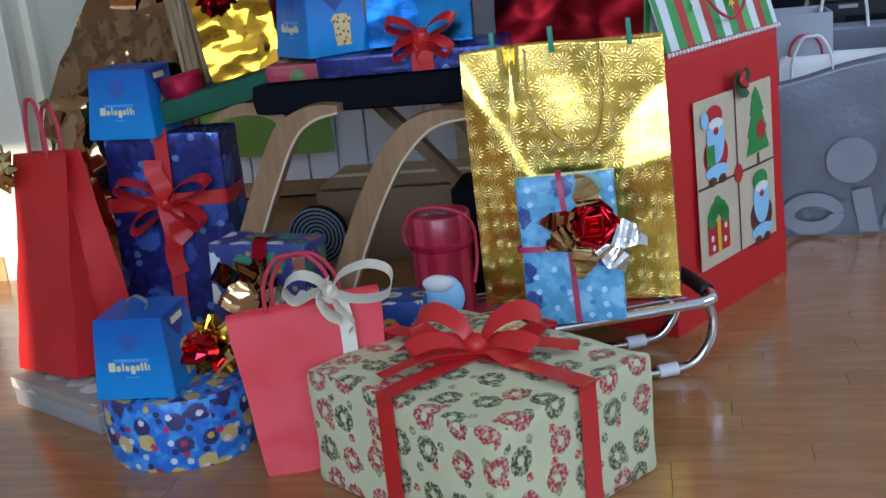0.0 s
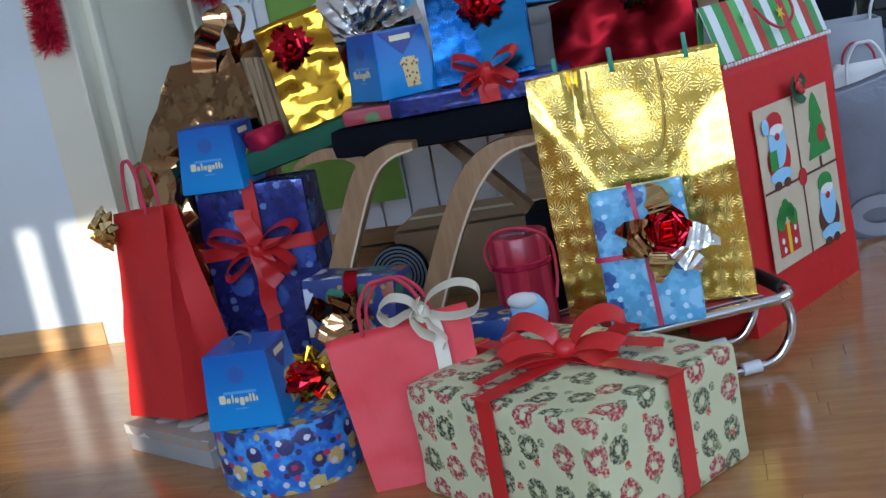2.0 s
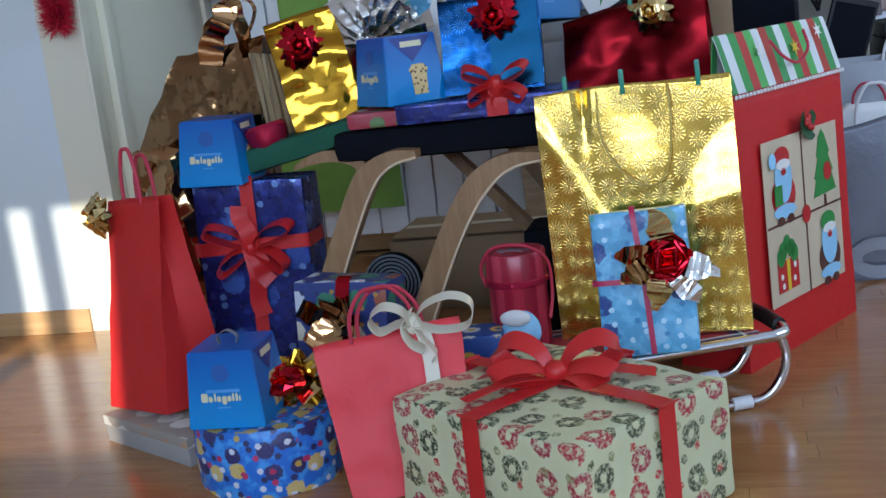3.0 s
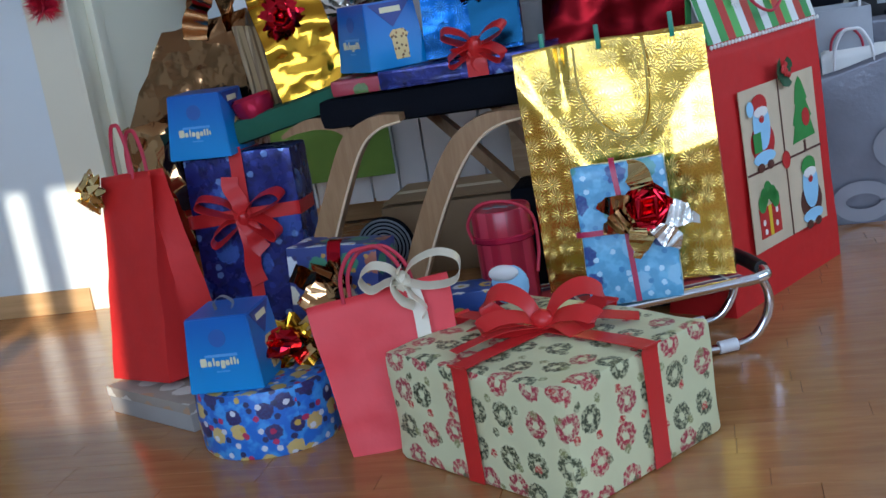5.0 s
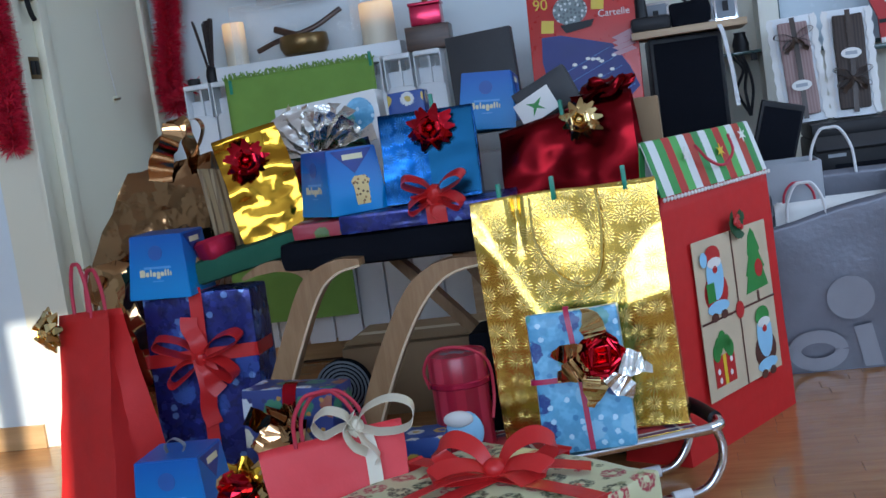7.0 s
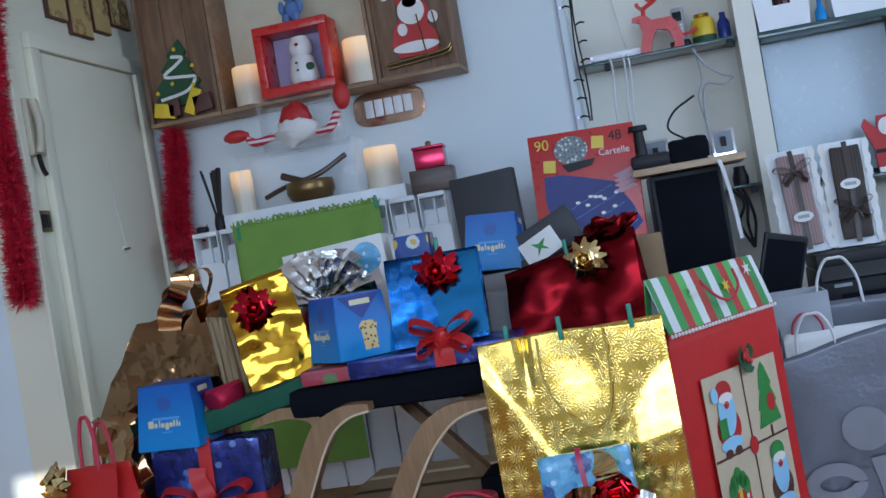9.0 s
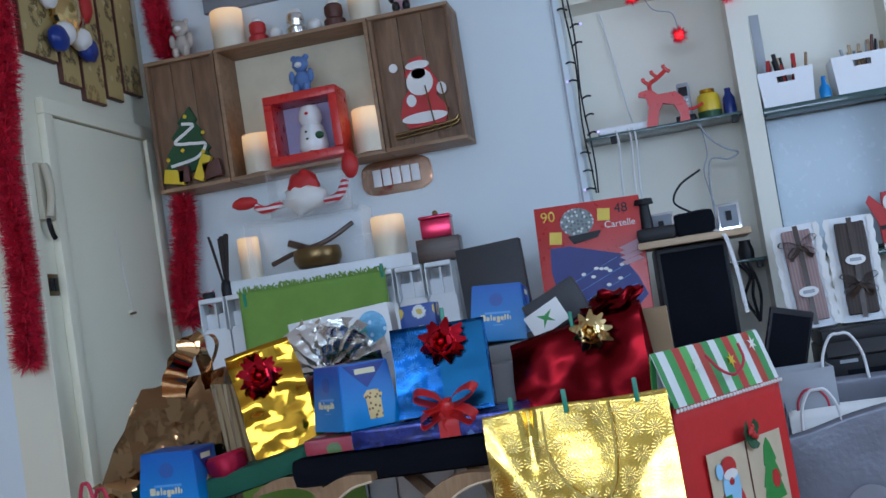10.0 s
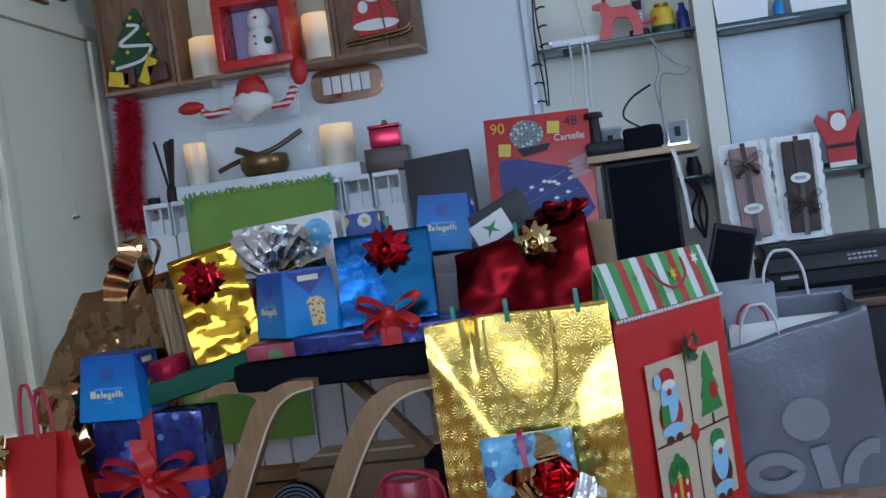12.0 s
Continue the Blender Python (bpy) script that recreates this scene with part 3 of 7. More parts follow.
def ribbon_bow(parent, m, size, w, mat, loops=2, tails=((-0.5, -0.9), (0.35, -1.0)), seed=0, name="bow", label=""):
    """A tied satin bow in the x-z plane facing -y."""
    bm, rg = bmesh.new(), random.Random(seed)
    for k in range(loops):
        for sgn in (-1, 1):
            a = radians(rg.uniform(10, 30) + 28 * k) if loops > 1 else radians(18)
            u = Vector((sgn * math.cos(a), 0, math.sin(a) * (1 if k % 2 == 0 else -0.6)))
            o = Vector((0, -0.12 * size, 0))
            p = Vector((-u.z, 0, u.x)) * sgn
            strip([(0, 0, 0), u * size * 0.45 + p * size * 0.20 + o, u * size * 0.95 + p * size * 0.13 + o * 1.7, u * size * 1.0 - p * size * 0.10 + o * 1.5, u * size * 0.45 - p * size * 0.10 + o * 0.4, (0, 0, 0)], (0.15 * sgn, 1, 0.25), w, 0.0012, 6, bm, lambda t: 0.45 + 0.55 * math.sin(math.pi * t) ** 0.5)
    for tx, tz in tails:
        e = Vector((tx * size, -0.05 * size, tz * size))
        strip([(0, -0.01, 0), e * 0.4 + Vector((0.05 * size, -0.10 * size, 0)), e * 0.75 + Vector((-0.05 * size, -0.04 * size, 0)), e], (1, 0.5, 0.35 * tx), w * 0.9, 0.0012, 6, bm)
    ball(w * 0.36, w * 0.34, w * 0.42, (0, -w * 0.2, 0), bm, 10, 0.3)
    return part(name, bm, mat, parent, label, m)


# ---- the room ----
XD, YF, YB = -1.867, 3.844, 4.93  # door wall, wall beside it, back wall
ROOM_TOP = 2.75


def setting(name, bm, material, label, m=None, smooth=False):
    return solo(name, bm, material, label, "setting", m, kind="structure", smooth=smooth)


floor = setting("floor", bx(-4.2, 3.4, -2.7, 5.4, -0.06, -0.004), M_SUB, "glossy honey-coloured oak parquet floor")
setting("ceiling", bx(-4.2, 3.4, -2.7, 5.4, ROOM_TOP, ROOM_TOP + 0.1), M_CEIL, "plain white painted ceiling")
setting("wall_back", bx(XD - 0.2, -0.012, YB, YB + 0.24, 0, ROOM_TOP), M_WALL, "cool white painted wall behind the radiator")
setting("wall_door", bx(XD - 0.16, XD, YF, YB, 0, ROOM_TOP), M_DOOR, "cream painted wall that holds the entrance door")
setting("wall_left_front", bx(-4.1, XD - 0.16, YF, YF + 0.16, 0, ROOM_TOP), M_WALL, "white painted wall with a wooden skirting")
setting("wall_niche_back", bx(-0.012, 0.64, YB + 0.22, YB + 0.4, 0, ROOM_TOP), M_NICHE, "cream painted back of the shelf niche")
setting("wall_niche_lintel", bx(-0.012, 0.64, YB + 0.012, YB + 0.22, 2.2, ROOM_TOP), M_NICHE, "cream painted beam over the shelf niche")
setting("wall_pier_one", bx(0.64, 0.715, YB - 0.03, YB + 0.4, 0, ROOM_TOP), M_NICHE, "narrow white pier between two niches")
setting("wall_niche_panel", bx(0.715, 1.232, YB + 0.16, YB + 0.4, 0, ROOM_TOP), M_NICHE, "cream painted back of the second niche")
setting("wall_pier_two", bx(1.232, 1.36, YB - 0.03, YB + 0.4, 0, ROOM_TOP), M_NICHE, "white painted pier beside the niche")
setting("wall_right_back", bx(1.36, 3.3, YB + 0.02, YB + 0.4, 0, ROOM_TOP), M_NICHE, "cream painted wall beyond the pier")
setting("wall_left", bx(-4.2, -4.1, -2.7, 5.4, 0, ROOM_TOP), M_WALL, "plain white wall of the room")
# side wall with its window
bm = bx(3.2, 3.3, -2.7, 2.2, 0, ROOM_TOP)
bx(3.2, 3.3, 3.8, 5.4, 0, ROOM_TOP, bm=bm)
bx(3.2, 3.3, 2.2, 3.8, 0, 0.75, bm=bm)
bx(3.2, 3.3, 2.2, 3.8, 2.25, ROOM_TOP, bm=bm)
setting("wall_right", bm, M_WALL, "plain white wall with a window")
# unseen sheet added behind the side lamp to keep outside light out
setting("light_block_side", bx(3.24, 3.25, 2.2, 3.8, 0.75, 2.25), M_LIGHTBLOCK, "unseen white sheet added to close the side window")
# rear wall: unseen window; an added sheet with two gaps shapes the sun patches
GAPS = ((-1.42, -1.345), (-1.245, -0.62))  # two gaps in the added sheet, placed for the sun patches
GZ0, GZ1 = 1.48, 2.26
bm = bx(-4.2, -2.25, -2.6, -2.5, 0, ROOM_TOP)
bx(2.6, 3.3, -2.6, -2.5, 0, ROOM_TOP, bm=bm)
bx(-2.25, 2.6, -2.6, -2.5, 0, 0.75, bm=bm)
bx(-2.25, 2.6, -2.6, -2.5, 2.35, ROOM_TOP, bm=bm)
setting("wall_rear", bm, M_WALL, "plain white rear wall with a window")
bm = bx(-2.25, 2.6, -2.56, -2.55, 0.75, GZ0)
bx(-2.25, 2.6, -2.56, -2.55, GZ1, 2.35, bm=bm)
for x0, x1 in ((-2.25, GAPS[0][0]), (GAPS[0][1], GAPS[1][0]), (GAPS[1][1], 2.6)):
    bx(x0, x1, -2.56, -2.55, GZ0, GZ1, bm=bm)
setting("sun_mask_rear", bm, M_LIGHTBLOCK, "unseen white sheet added to cut the low sun into two beams")
setting("baseboard", bx(-4.0, XD - 0.16, YF - 0.014, YF, 0, 0.085, 0.003), M_BASEB, "honey-coloured wooden skirting board")
setting("baseboard_back", bx(XD, 3.2, YB - 0.014, YB - 0.001, 0, 0.085, 0.003), M_BASEB, "honey-coloured wooden skirting board")
setting("wall_corner_trim", bx(XD - 0.005, XD + 0.012, YF - 0.012, YF + 0.03, 0, ROOM_TOP, 0.003), M_DOOR, "cream corner strip of the door wall")

# entrance door in the door wall
door = thing("door_1", "closed cream lacquered entrance door in its frame", "door", kind="structure")
part("door_leaf", bx(XD, XD + 0.018, 4.03, 4.78, 0.01, 1.95, 0.004), M_DOOR, door)
for y0, y1, z0, z1 in ((3.962, 4.025, 0, 1.9545), (4.785, 4.85, 0, 1.9545), (3.962, 4.85, 1.955, 2.015)):
    part("door_frame", bx(XD, XD + 0.032, y0, y1, z0, z1, 0.006), M_DOOR, door)
hd = part("handle", rod(0.014, 0.012, 0.02, 16, m=pose(XD + 0.016, 4.443, 1.21, 0, 90, 0)), M_DOOR, door, "small cream latch knob")
part("lever", tube([(XD + 0.034, 4.46, 1.212), (XD + 0.037, 4.443, 1.21), (XD + 0.034, 4.418, 1.208)], 0.005), M_BRASS, hd)
part("pull_cord", tube([(XD + 0.022, 4.415, 1.56), (XD + 0.022, 4.425, 1.4), (XD + 0.03, 4.443, 1.22)], 0.0012), M_CORD, door)

# intercom and switch on the door wall
ic = thing("intercom", "cream wall intercom with its handset hung up", "intercom")
part("body", bx(XD, XD + 0.03, 3.876, 3.958, 1.56, 1.765, 0.008), M_INTERCOM, ic)
part("handset", tube([(XD + 0.04, 3.897, 1.755), (XD + 0.052, 3.897, 1.70), (XD + 0.054, 3.897, 1.64), (XD + 0.04, 3.897, 1.57)], 0.015, 10), M_INTERCOM, ic)
part("keypad", bx(XD + 0.03, XD + 0.033, 3.925, 3.945, 1.63, 1.74), M_GREY, ic)
part("coiled_cord", tube([(XD + 0.03, 3.90, 1.56), (XD + 0.035, 3.895, 1.54), (XD + 0.03, 3.915, 1.51), (XD + 0.03, 3.93, 1.492)], 0.009, 8), M_BLACK, ic)
sw = thing("light_switch", "small brass light switch plate with two rockers", "switch")
part("plate", bx(XD, XD + 0.008, 3.876, 3.952, 1.29, 1.368, 0.004), M_BRASS, sw)
for k in range(2):
    part("rocker", bx(XD + 0.008, XD + 0.013, 3.888 + 0.028 * k, 3.910 + 0.028 * k, 1.305, 1.353, 0.002), M_BLACK, sw)

# picture in five panels over the door
pic = thing("panel_picture", "five gold swirl-patterned picture panels hung in a step", "picture")
for k, (y0, y1, z0) in enumerate(((3.90, 4.14, 2.17), (4.16, 4.30, 2.10), (4.32, 4.49, 2.06), (4.51, 4.65, 2.10), (4.67, 4.84, 2.15))):
    p = part("panel", bx(XD, XD + 0.02, y0, y1, z0, 2.72, 0.002), M_BROWN, pic)
    part("print", bx(XD + 0.02, XD + 0.023, y0 + 0.006, y1 - 0.006, z0 + 0.006, 2.714), M_KLIMT, p)
orn = thing("hanging_ornament", "padded Christmas ornament in gold, white and navy", "ornament", pose(XD + 0.05, 4.20, 2.26, 0, 0, 90))
part("body", ball(0.11, 0.04, 0.12, (0, 0, 0.12), rough=0.2), M_GOLDBOW, orn)
for s in (-1, 1):
    part("boot", ball(0.055, 0.035, 0.05, (0.11 * s, -0.01, -0.01), rough=0.15, seed=s), M_NAVY, orn)
    part("cuff", ball(0.05, 0.04, 0.045, (0.06 * s, -0.012, 0.02), rough=0.1, seed=s), M_SNOW, orn)
    part("sleeve", ball(0.05, 0.035, 0.07, (0.13 * s, 0, 0.17), rough=0.1, seed=s), M_REDP if s > 0 else M_SNOW, orn)


# tinsel garlands
def tinsel(path, r, count, seed, label, m=None):
    rg = random.Random(seed)
    pts = smooth_path(path, 12)
    ob = thing("tinsel_garland", label, "garland", m)
    part("cord", tube(path, 0.006), M_REDP, ob)
    bm = bmesh.new()
    for _ in range(count):
        i = rg.randrange(len(pts) - 1)
        c = pts[i].lerp(pts[i + 1], rg.random())
        d = Vector((rg.gauss(0, 1), rg.gauss(0, 1), rg.gauss(0, 0.55))).normalized()
        ln = r * rg.uniform(0.6, 1.12)
        e = c + d * ln
        s = d.orthogonal().normalized() * 0.0022
        mid = c.lerp(e, 0.55) + Vector((rg.gauss(0, 1), rg.gauss(0, 1), rg.gauss(0, 1))) * 0.004
        v = [bm.verts.new(q) for q in (c - s, c + s, mid + s, mid - s, e)]
        bm.faces.new((v[0], v[1], v[2], v[3]))
        bm.faces.new((v[3], v[2], v[4]))
    tagged(part("fuzz", bm, M_TINSEL, ob, smooth=False), kind="stuff")
    return ob


tinsel([(-1.85, YF - 0.06, 2.7), (-1.85, YF - 0.06, 2.2), (-1.905, YF - 0.06, 1.76), (-1.90, YF - 0.06, 1.4), (-1.915, YF - 0.06, 1.06)], 0.07, 11000, 1, "thick red tinsel garland hanging on the white wall")
tinsel([(-1.74, 4.84, 2.7), (-1.725, 4.83, 2.47), (-1.68, 4.80, 2.30)], 0.078, 4500, 2, "red tinsel garland hanging down to the wooden crate")
tinsel([(-1.715, 4.80, 1.68), (-1.745, 4.83, 1.5), (-1.775, 4.82, 1.3), (-1.76, 4.80, 1.15)], 0.074, 5500, 3, "red tinsel garland below the wooden crate")
tinsel([(-1.74, 4.76, 1.20), (-1.68, 4.72, 1.20), (-1.62, 4.70, 1.235)], 0.045, 500, 5, "short end of red tinsel by the radiator")

# rod and brown door edge at the far left
rodt = solo("yellow_rod", tube([(-2.49, 3.78, 0.01), (-2.52, 3.81, 0.7), (-2.55, 3.832, 1.4)], 0.014), M_YROD, "slim yellow rod leaning against the wall", "rod")
setting("door_2", bx(-3.0, -2.56, 3.3, YF - 0.003, 0, 2.05, 0.004), M_SHELFWOOD, "brown wooden door edge at the end of the wall")

# ---- radiator and what hangs or stands on it ----
rad = thing("radiator", "white ribbed radiator under the window shelf", "radiator", kind="")
RX0, RX1, RY = -1.62, -0.555, 4.60
N_EL = 9
ew = (RX1 - RX0) / N_EL
for k in range(N_EL):
    x0 = RX0 + k * ew
    e = part("element", bx(x0 + 0.004, x0 + ew - 0.004, RY, RY + 0.012, 0.13, 1.10, 0.004), M_WHITE, rad)
    bm = bx(x0 + 0.006, x0 + ew - 0.006, RY - 0.03, RY + 0.1, 1.205, 1.225, 0.006)
    bx(x0 + ew / 2 - 0.004, x0 + ew / 2 + 0.004, RY + 0.012, RY + 0.1, 0.3, 1.21, bm=bm)
    bx(x0 + ew - 0.010, x0 + ew - 0.006, RY - 0.025, RY + 0.06, 1.09, 1.21, bm=bm)
    bx(x0 + 0.006, x0 + 0.010, RY - 0.025, RY + 0.06, 1.09, 1.21, bm=bm)
    part("top_fin", bm, M_WHITE, rad)
part("core", bx(RX0 + 0.01, RX1 - 0.01, RY + 0.03, RY + 0.09, 0.15, 1.16), M_WHITE, rad)
for s in (RX0 + 0.2, RX1 - 0.2):
    part("bracket", bx(s - 0.02, s + 0.02, RY + 0.09, YB, 1.0, 1.04), M_WHITE, rad)

bm = bmesh.new()
nx, nz = 40, 10
rows = [[bm.verts.new((-1.43 + 0.61 * i / nx, RY - 0.045 - 0.008 * math.sin(i * 0.55) * (j / nz), 1.225 - (0.0 if j == 0 else 0.21 * j / nz + 0.06 * (1 - i / nx) * j / nz) - 0.008 * noise.noise(Vector((i * 0.3, 0, 0))))) for i in range(nx + 1)] for j in range(nz + 1)]
for a, b in zip(rows, rows[1:]):
    for i in range(nx):
        bm.faces.new((a[i], a[i + 1], b[i + 1], b[i]))
cl = thing("felt_runner", "lime green felt runner with a fringed edge pegged to the radiator", "cloth")
thicken(part("cloth", bm, M_LIME, cl), 0.003)
bm = bmesh.new()
rg = random.Random(4)
for i in range(120):
    x = -1.43 + 0.61 * i / 119
    l = rg.uniform(0.010, 0.027)
    strip([(x, RY - 0.046, 1.22), (x + rg.uniform(-0.004, 0.004), RY - 0.05, 1.22 + l * 0.6), (x + rg.uniform(-0.01, 0.01), RY - 0.05 - rg.random() * 0.01, 1.22 + l)], (1, 0, 0), 0.005, 0.002, 2, bm)
part("fringe", bm, M_LIME, cl)


def peg(parent, x, y, z, rz=0.0):
    bm = bx(-0.005, 0.005, -0.008, -0.001, -0.025, 0.03, 0.002)
    bx(-0.005, 0.005, 0.001, 0.008, -0.025, 0.03, 0.002, bm=bm)
    return part("peg", bm, M_PEG, parent, "small green clothes peg", pose(x, y, z, 0, rz, 0))


peg(cl, -1.405, RY - 0.05, 1.19)
peg(cl, -0.83, RY - 0.05, 1.22)

bm = bx(-1.485, -0.718, 4.62, 4.82, 1.227, 1.280, 0.004)
tray = solo("shelf_tray", bm, M_WHITE, "shallow white lacquered tray on top of the radiator", "tray")
TZ = 1.281


def acrylic_box(x0, x1, y0, y1, z0, z1, label):
    t, ob = 0.005, thing("acrylic_riser", label, "display riser")
    part("top", bx(x0, x1, y0, y1, z1 - t, z1, 0.001), M_ACRYL, ob)
    for a in (x0, x1 - t):
        part("side", bx(a, a + t, y0, y1, z0, z1 - t - 0.0005, 0.001), M_ACRYL, ob)
    part("back", bx(x0 + t + 0.0005, x1 - t - 0.0005, y1 - t, y1, z0, z1 - t - 0.0005, 0.001), M_ACRYL, ob)
    for o in ob.children:
        o.visible_shadow = False
    return ob


acrylic_box(-1.395, -0.90, 4.625, 4.81, TZ, TZ + 0.225, "large clear acrylic riser with open front")
acrylic_box(-1.295, -0.976, 4.69, 4.81, TZ + 0.2265, TZ + 0.43, "smaller clear acrylic riser on the larger one")


def candle(x, y, z, r, h, label="ivory flameless candle glowing near its top"):
    ob = thing("candle", label, "candle", pose(x, y, z), "flameless candles")
    prof = [(r, 0), (r, h * 0.2), (r * 1.005, h * 0.6), (r * 0.99, h - 0.012), (r * 0.97, h - 0.003), (r * 0.9, h), (r * 0.82, h - 0.008), (r * 0.5, h - 0.014)]
    part("wax", lathe(prof), M_WAX, ob)
    part("wick", rod(0.0025, 0.002, 0.014, 6, m=pose(0, 0, h - 0.014)), M_BLACK, ob)
    return ob


candle(-1.425, 4.73, TZ, 0.045, 0.175)
candle(-0.818, 4.71, TZ, 0.068, 0.165)

# brass bowl with two sticks
bowl = thing("singing_bowl", "dark brass bowl with two wooden strikers", "bowl", pose(-1.135, 4.73, TZ))
part("bowl", lathe([(0.055, 0), (0.085, 0.012), (0.1, 0.04), (0.098, 0.075), (0.094, 0.085), (0.09, 0.083), (0.09, 0.05), (0.07, 0.02), (0.01, 0.016)]), M_BRASS, bowl)
part("striker", tube([(-0.19, -0.02, 0.045), (-0.09, -0.03, 0.075), (0.05, -0.02, 0.105), (0.17, 0, 0.165)], 0.011), M_DARKWOOD, bowl)
part("striker", tube([(-0.12, 0.02, 0.125), (-0.06, 0.01, 0.10), (0.0, 0, 0.075)], 0.015), M_DARKWOOD, bowl)

# knitted figure lying on the riser, kept as one plain body
bm = ball(0.088, 0.05, 0.058, (0, 0, 0.058), rough=0.35, seed=3)
fig = thing("plush_figure", "soft white, red and striped Christmas plush lying on the riser", "plush", pose(-1.125, 4.64, TZ + 0.2275))
part("body", bm, M_SNOW, fig)
part("hat", ball(0.066, 0.048, 0.062, (0.0, 0.012, 0.108), rough=0.25, seed=5), M_REDP, fig)
part("arm", tube([(-0.09, -0.02, 0.05), (-0.16, -0.03, 0.035), (-0.20, -0.03, 0.055)], 0.017, 10), M_CRIMSONSTRIPE, fig)
part("mitten", ball(0.055, 0.03, 0.026, (-0.245, -0.03, 0.075), rough=0.1), M_REDP, fig)
part("arm", tube([(0.09, -0.02, 0.03), (0.15, -0.03, 0.04), (0.19, -0.03, 0.10)], 0.018, 10), M_CRIMSONSTRIPE, fig)
part("mitten", ball(0.035, 0.03, 0.055, (0.215, -0.03, 0.155), rough=0.1), M_REDP, fig)

# reed diffuser and little pot
df = thing("reed_diffuser", "dark reed diffuser bottle with a sheaf of black reeds", "diffuser", pose(-1.51, 4.64, 1.226))
part("bottle", lathe([(0.022, 0), (0.024, 0.03), (0.02, 0.055), (0.014, 0.065), (0.016, 0.07)]), M_BLACK, df)
rg = random.Random(9)
for k in range(9):
    dx, dy = rg.uniform(-0.055, 0.055), rg.uniform(-0.03, 0.03)
    part("reed", tube([(dx * 0.1, dy * 0.1, 0.02), (dx, dy, 0.25 + rg.uniform(-0.015, 0.01))], 0.005, 6), M_REED, df)
solo("tealight", lathe([(0.024, 0), (0.026, 0.02), (0.022, 0.024)]), M_BLACK, "small black tealight cup on the radiator", "tealight", pose(-1.575, 4.60, 1.226))

rb = thing("wooden_block", "dark brown wooden block on the radiator", "block", pose(-0.605, 4.64, 1.226, 0, 0, 4))
part("block", bx(-0.085, 0.085, -0.06, 0.06, 0, 0.09, 0.003), M_DARKWOOD, rb)
rt = thing("red_tin", "small shiny red metal tin with a brass knob", "tin", pose(-0.605, 4.64, 1.3175, 0, 0, 4))
part("tin", bx(-0.06, 0.06, -0.05, 0.05, 0, 0.075, 0.008), M_REDTIN, rt)
part("lid", bx(-0.063, 0.063, -0.053, 0.053, 0.0755, 0.088, 0.004), M_REDTIN, rt)
part("knob", ball(0.012, 0.012, 0.012, (0, 0, 0.098)), M_BRASS, rt)

# ---- crates on the wall ----
CY0, CY1 = 4.715, 4.925


def crate(x0, x1, z0, z1, open_front, label):
    ob = thing("wall_crate", label, "crate", group="wooden crates on the wall")
    t, d = 0.016, CY0
    part("board", bx(x0, x1, d, CY1, z0, z0 + t, 0.002), M_CRATE_PALE, ob)
    part("board", bx(x0, x1, d, CY1, z1 - t, z1, 0.002), M_CRATE_PALE, ob)
    for a in (x0, x1 - t):
        part("side", bx(a, a + t, d + 0.001, CY1, z0 + t + 0.0005, z1 - t - 0.0005, 0.002), M_CRATE_PALE if open_front else M_CRATE, ob)
    yb = CY1 - 0.012 if open_front else d + 0.03
    n = 1 if open_front else 3
    w = (x1 - x0 - 2 * t - 0.002) / n
    for k in range(n):
        part("back_board", bx(x0 + t + 0.001 + k * w, x0 + t - 0.001 + (k + 1) * w, yb, yb + 0.01, z0 + t + 0.001, z1 - t - 0.001, 0.0015), M_CANVAS if open_front else M_CRATE, ob)
    return ob


CZ0, CZ1 = 1.70, 2.264
crate(-1.773, -1.457, CZ0, CZ1, False, "brown pine wine crate fixed upright to the wall")
crate(-1.453, -0.782, CZ0, CZ1, True, "open pine crate with a cream lining, used as a shelf")
crate(-0.778, -0.440, CZ0, CZ1, False, "brown pine wine crate with knots in the wood")

# tree ornament in the first crate
tr = thing("tree_ornament", "green painted tree ornament with white garland and yellow parcels", "ornament", pose(-1.62, 4.744, CZ0 + 0.017))
part("tree", flat([(-0.13, 0.07), (-0.06, 0.045), (0.02, 0.06), (0.10, 0.07), (0.075, 0.13), (0.09, 0.145), (0.055, 0.2), (0.07, 0.215), (0.035, 0.26), (0.045, 0.275), (0.02, 0.33), (-0.01, 0.3), (-0.04, 0.27), (-0.03, 0.255), (-0.075, 0.21), (-0.06, 0.19), (-0.105, 0.14), (-0.09, 0.12)], 0.02), M_DARKGREEN, tr)
part("garland", strip([(-0.09, -0.024, 0.09), (0.03, -0.024, 0.11), (0.075, -0.024, 0.16), (0.03, -0.024, 0.17), (-0.06, -0.024, 0.185), (0.0, -0.024, 0.225), (0.03, -0.024, 0.25), (-0.02, -0.024, 0.262)], (0, 0, 1), 0.013, 0.003), M_SNOW, tr)
for x, z in ((-0.1, 0.12), (0.06, 0.13), (0.07, 0.21), (-0.03, 0.15), (0.0, 0.29)):
    part("bauble", ball(0.009, 0.006, 0.009, (x, -0.025, z), seg=8), M_YELLOW, tr)
for x, w, h, m, a in ((-0.08, 0.09, 0.06, M_YELLOW, 12), (0.03, 0.045, 0.11, M_YELLOW, 28), (0.10, 0.08, 0.07, M_BROWN, -6), (-0.03, 0.05, 0.07, M_BROWN, 0)):
    part("parcel", bx(-w / 2, w / 2, -0.05, -0.026, 0, h, 0.003), m, tr, "", pose(x, 0, 0.012, 0, a, 0))

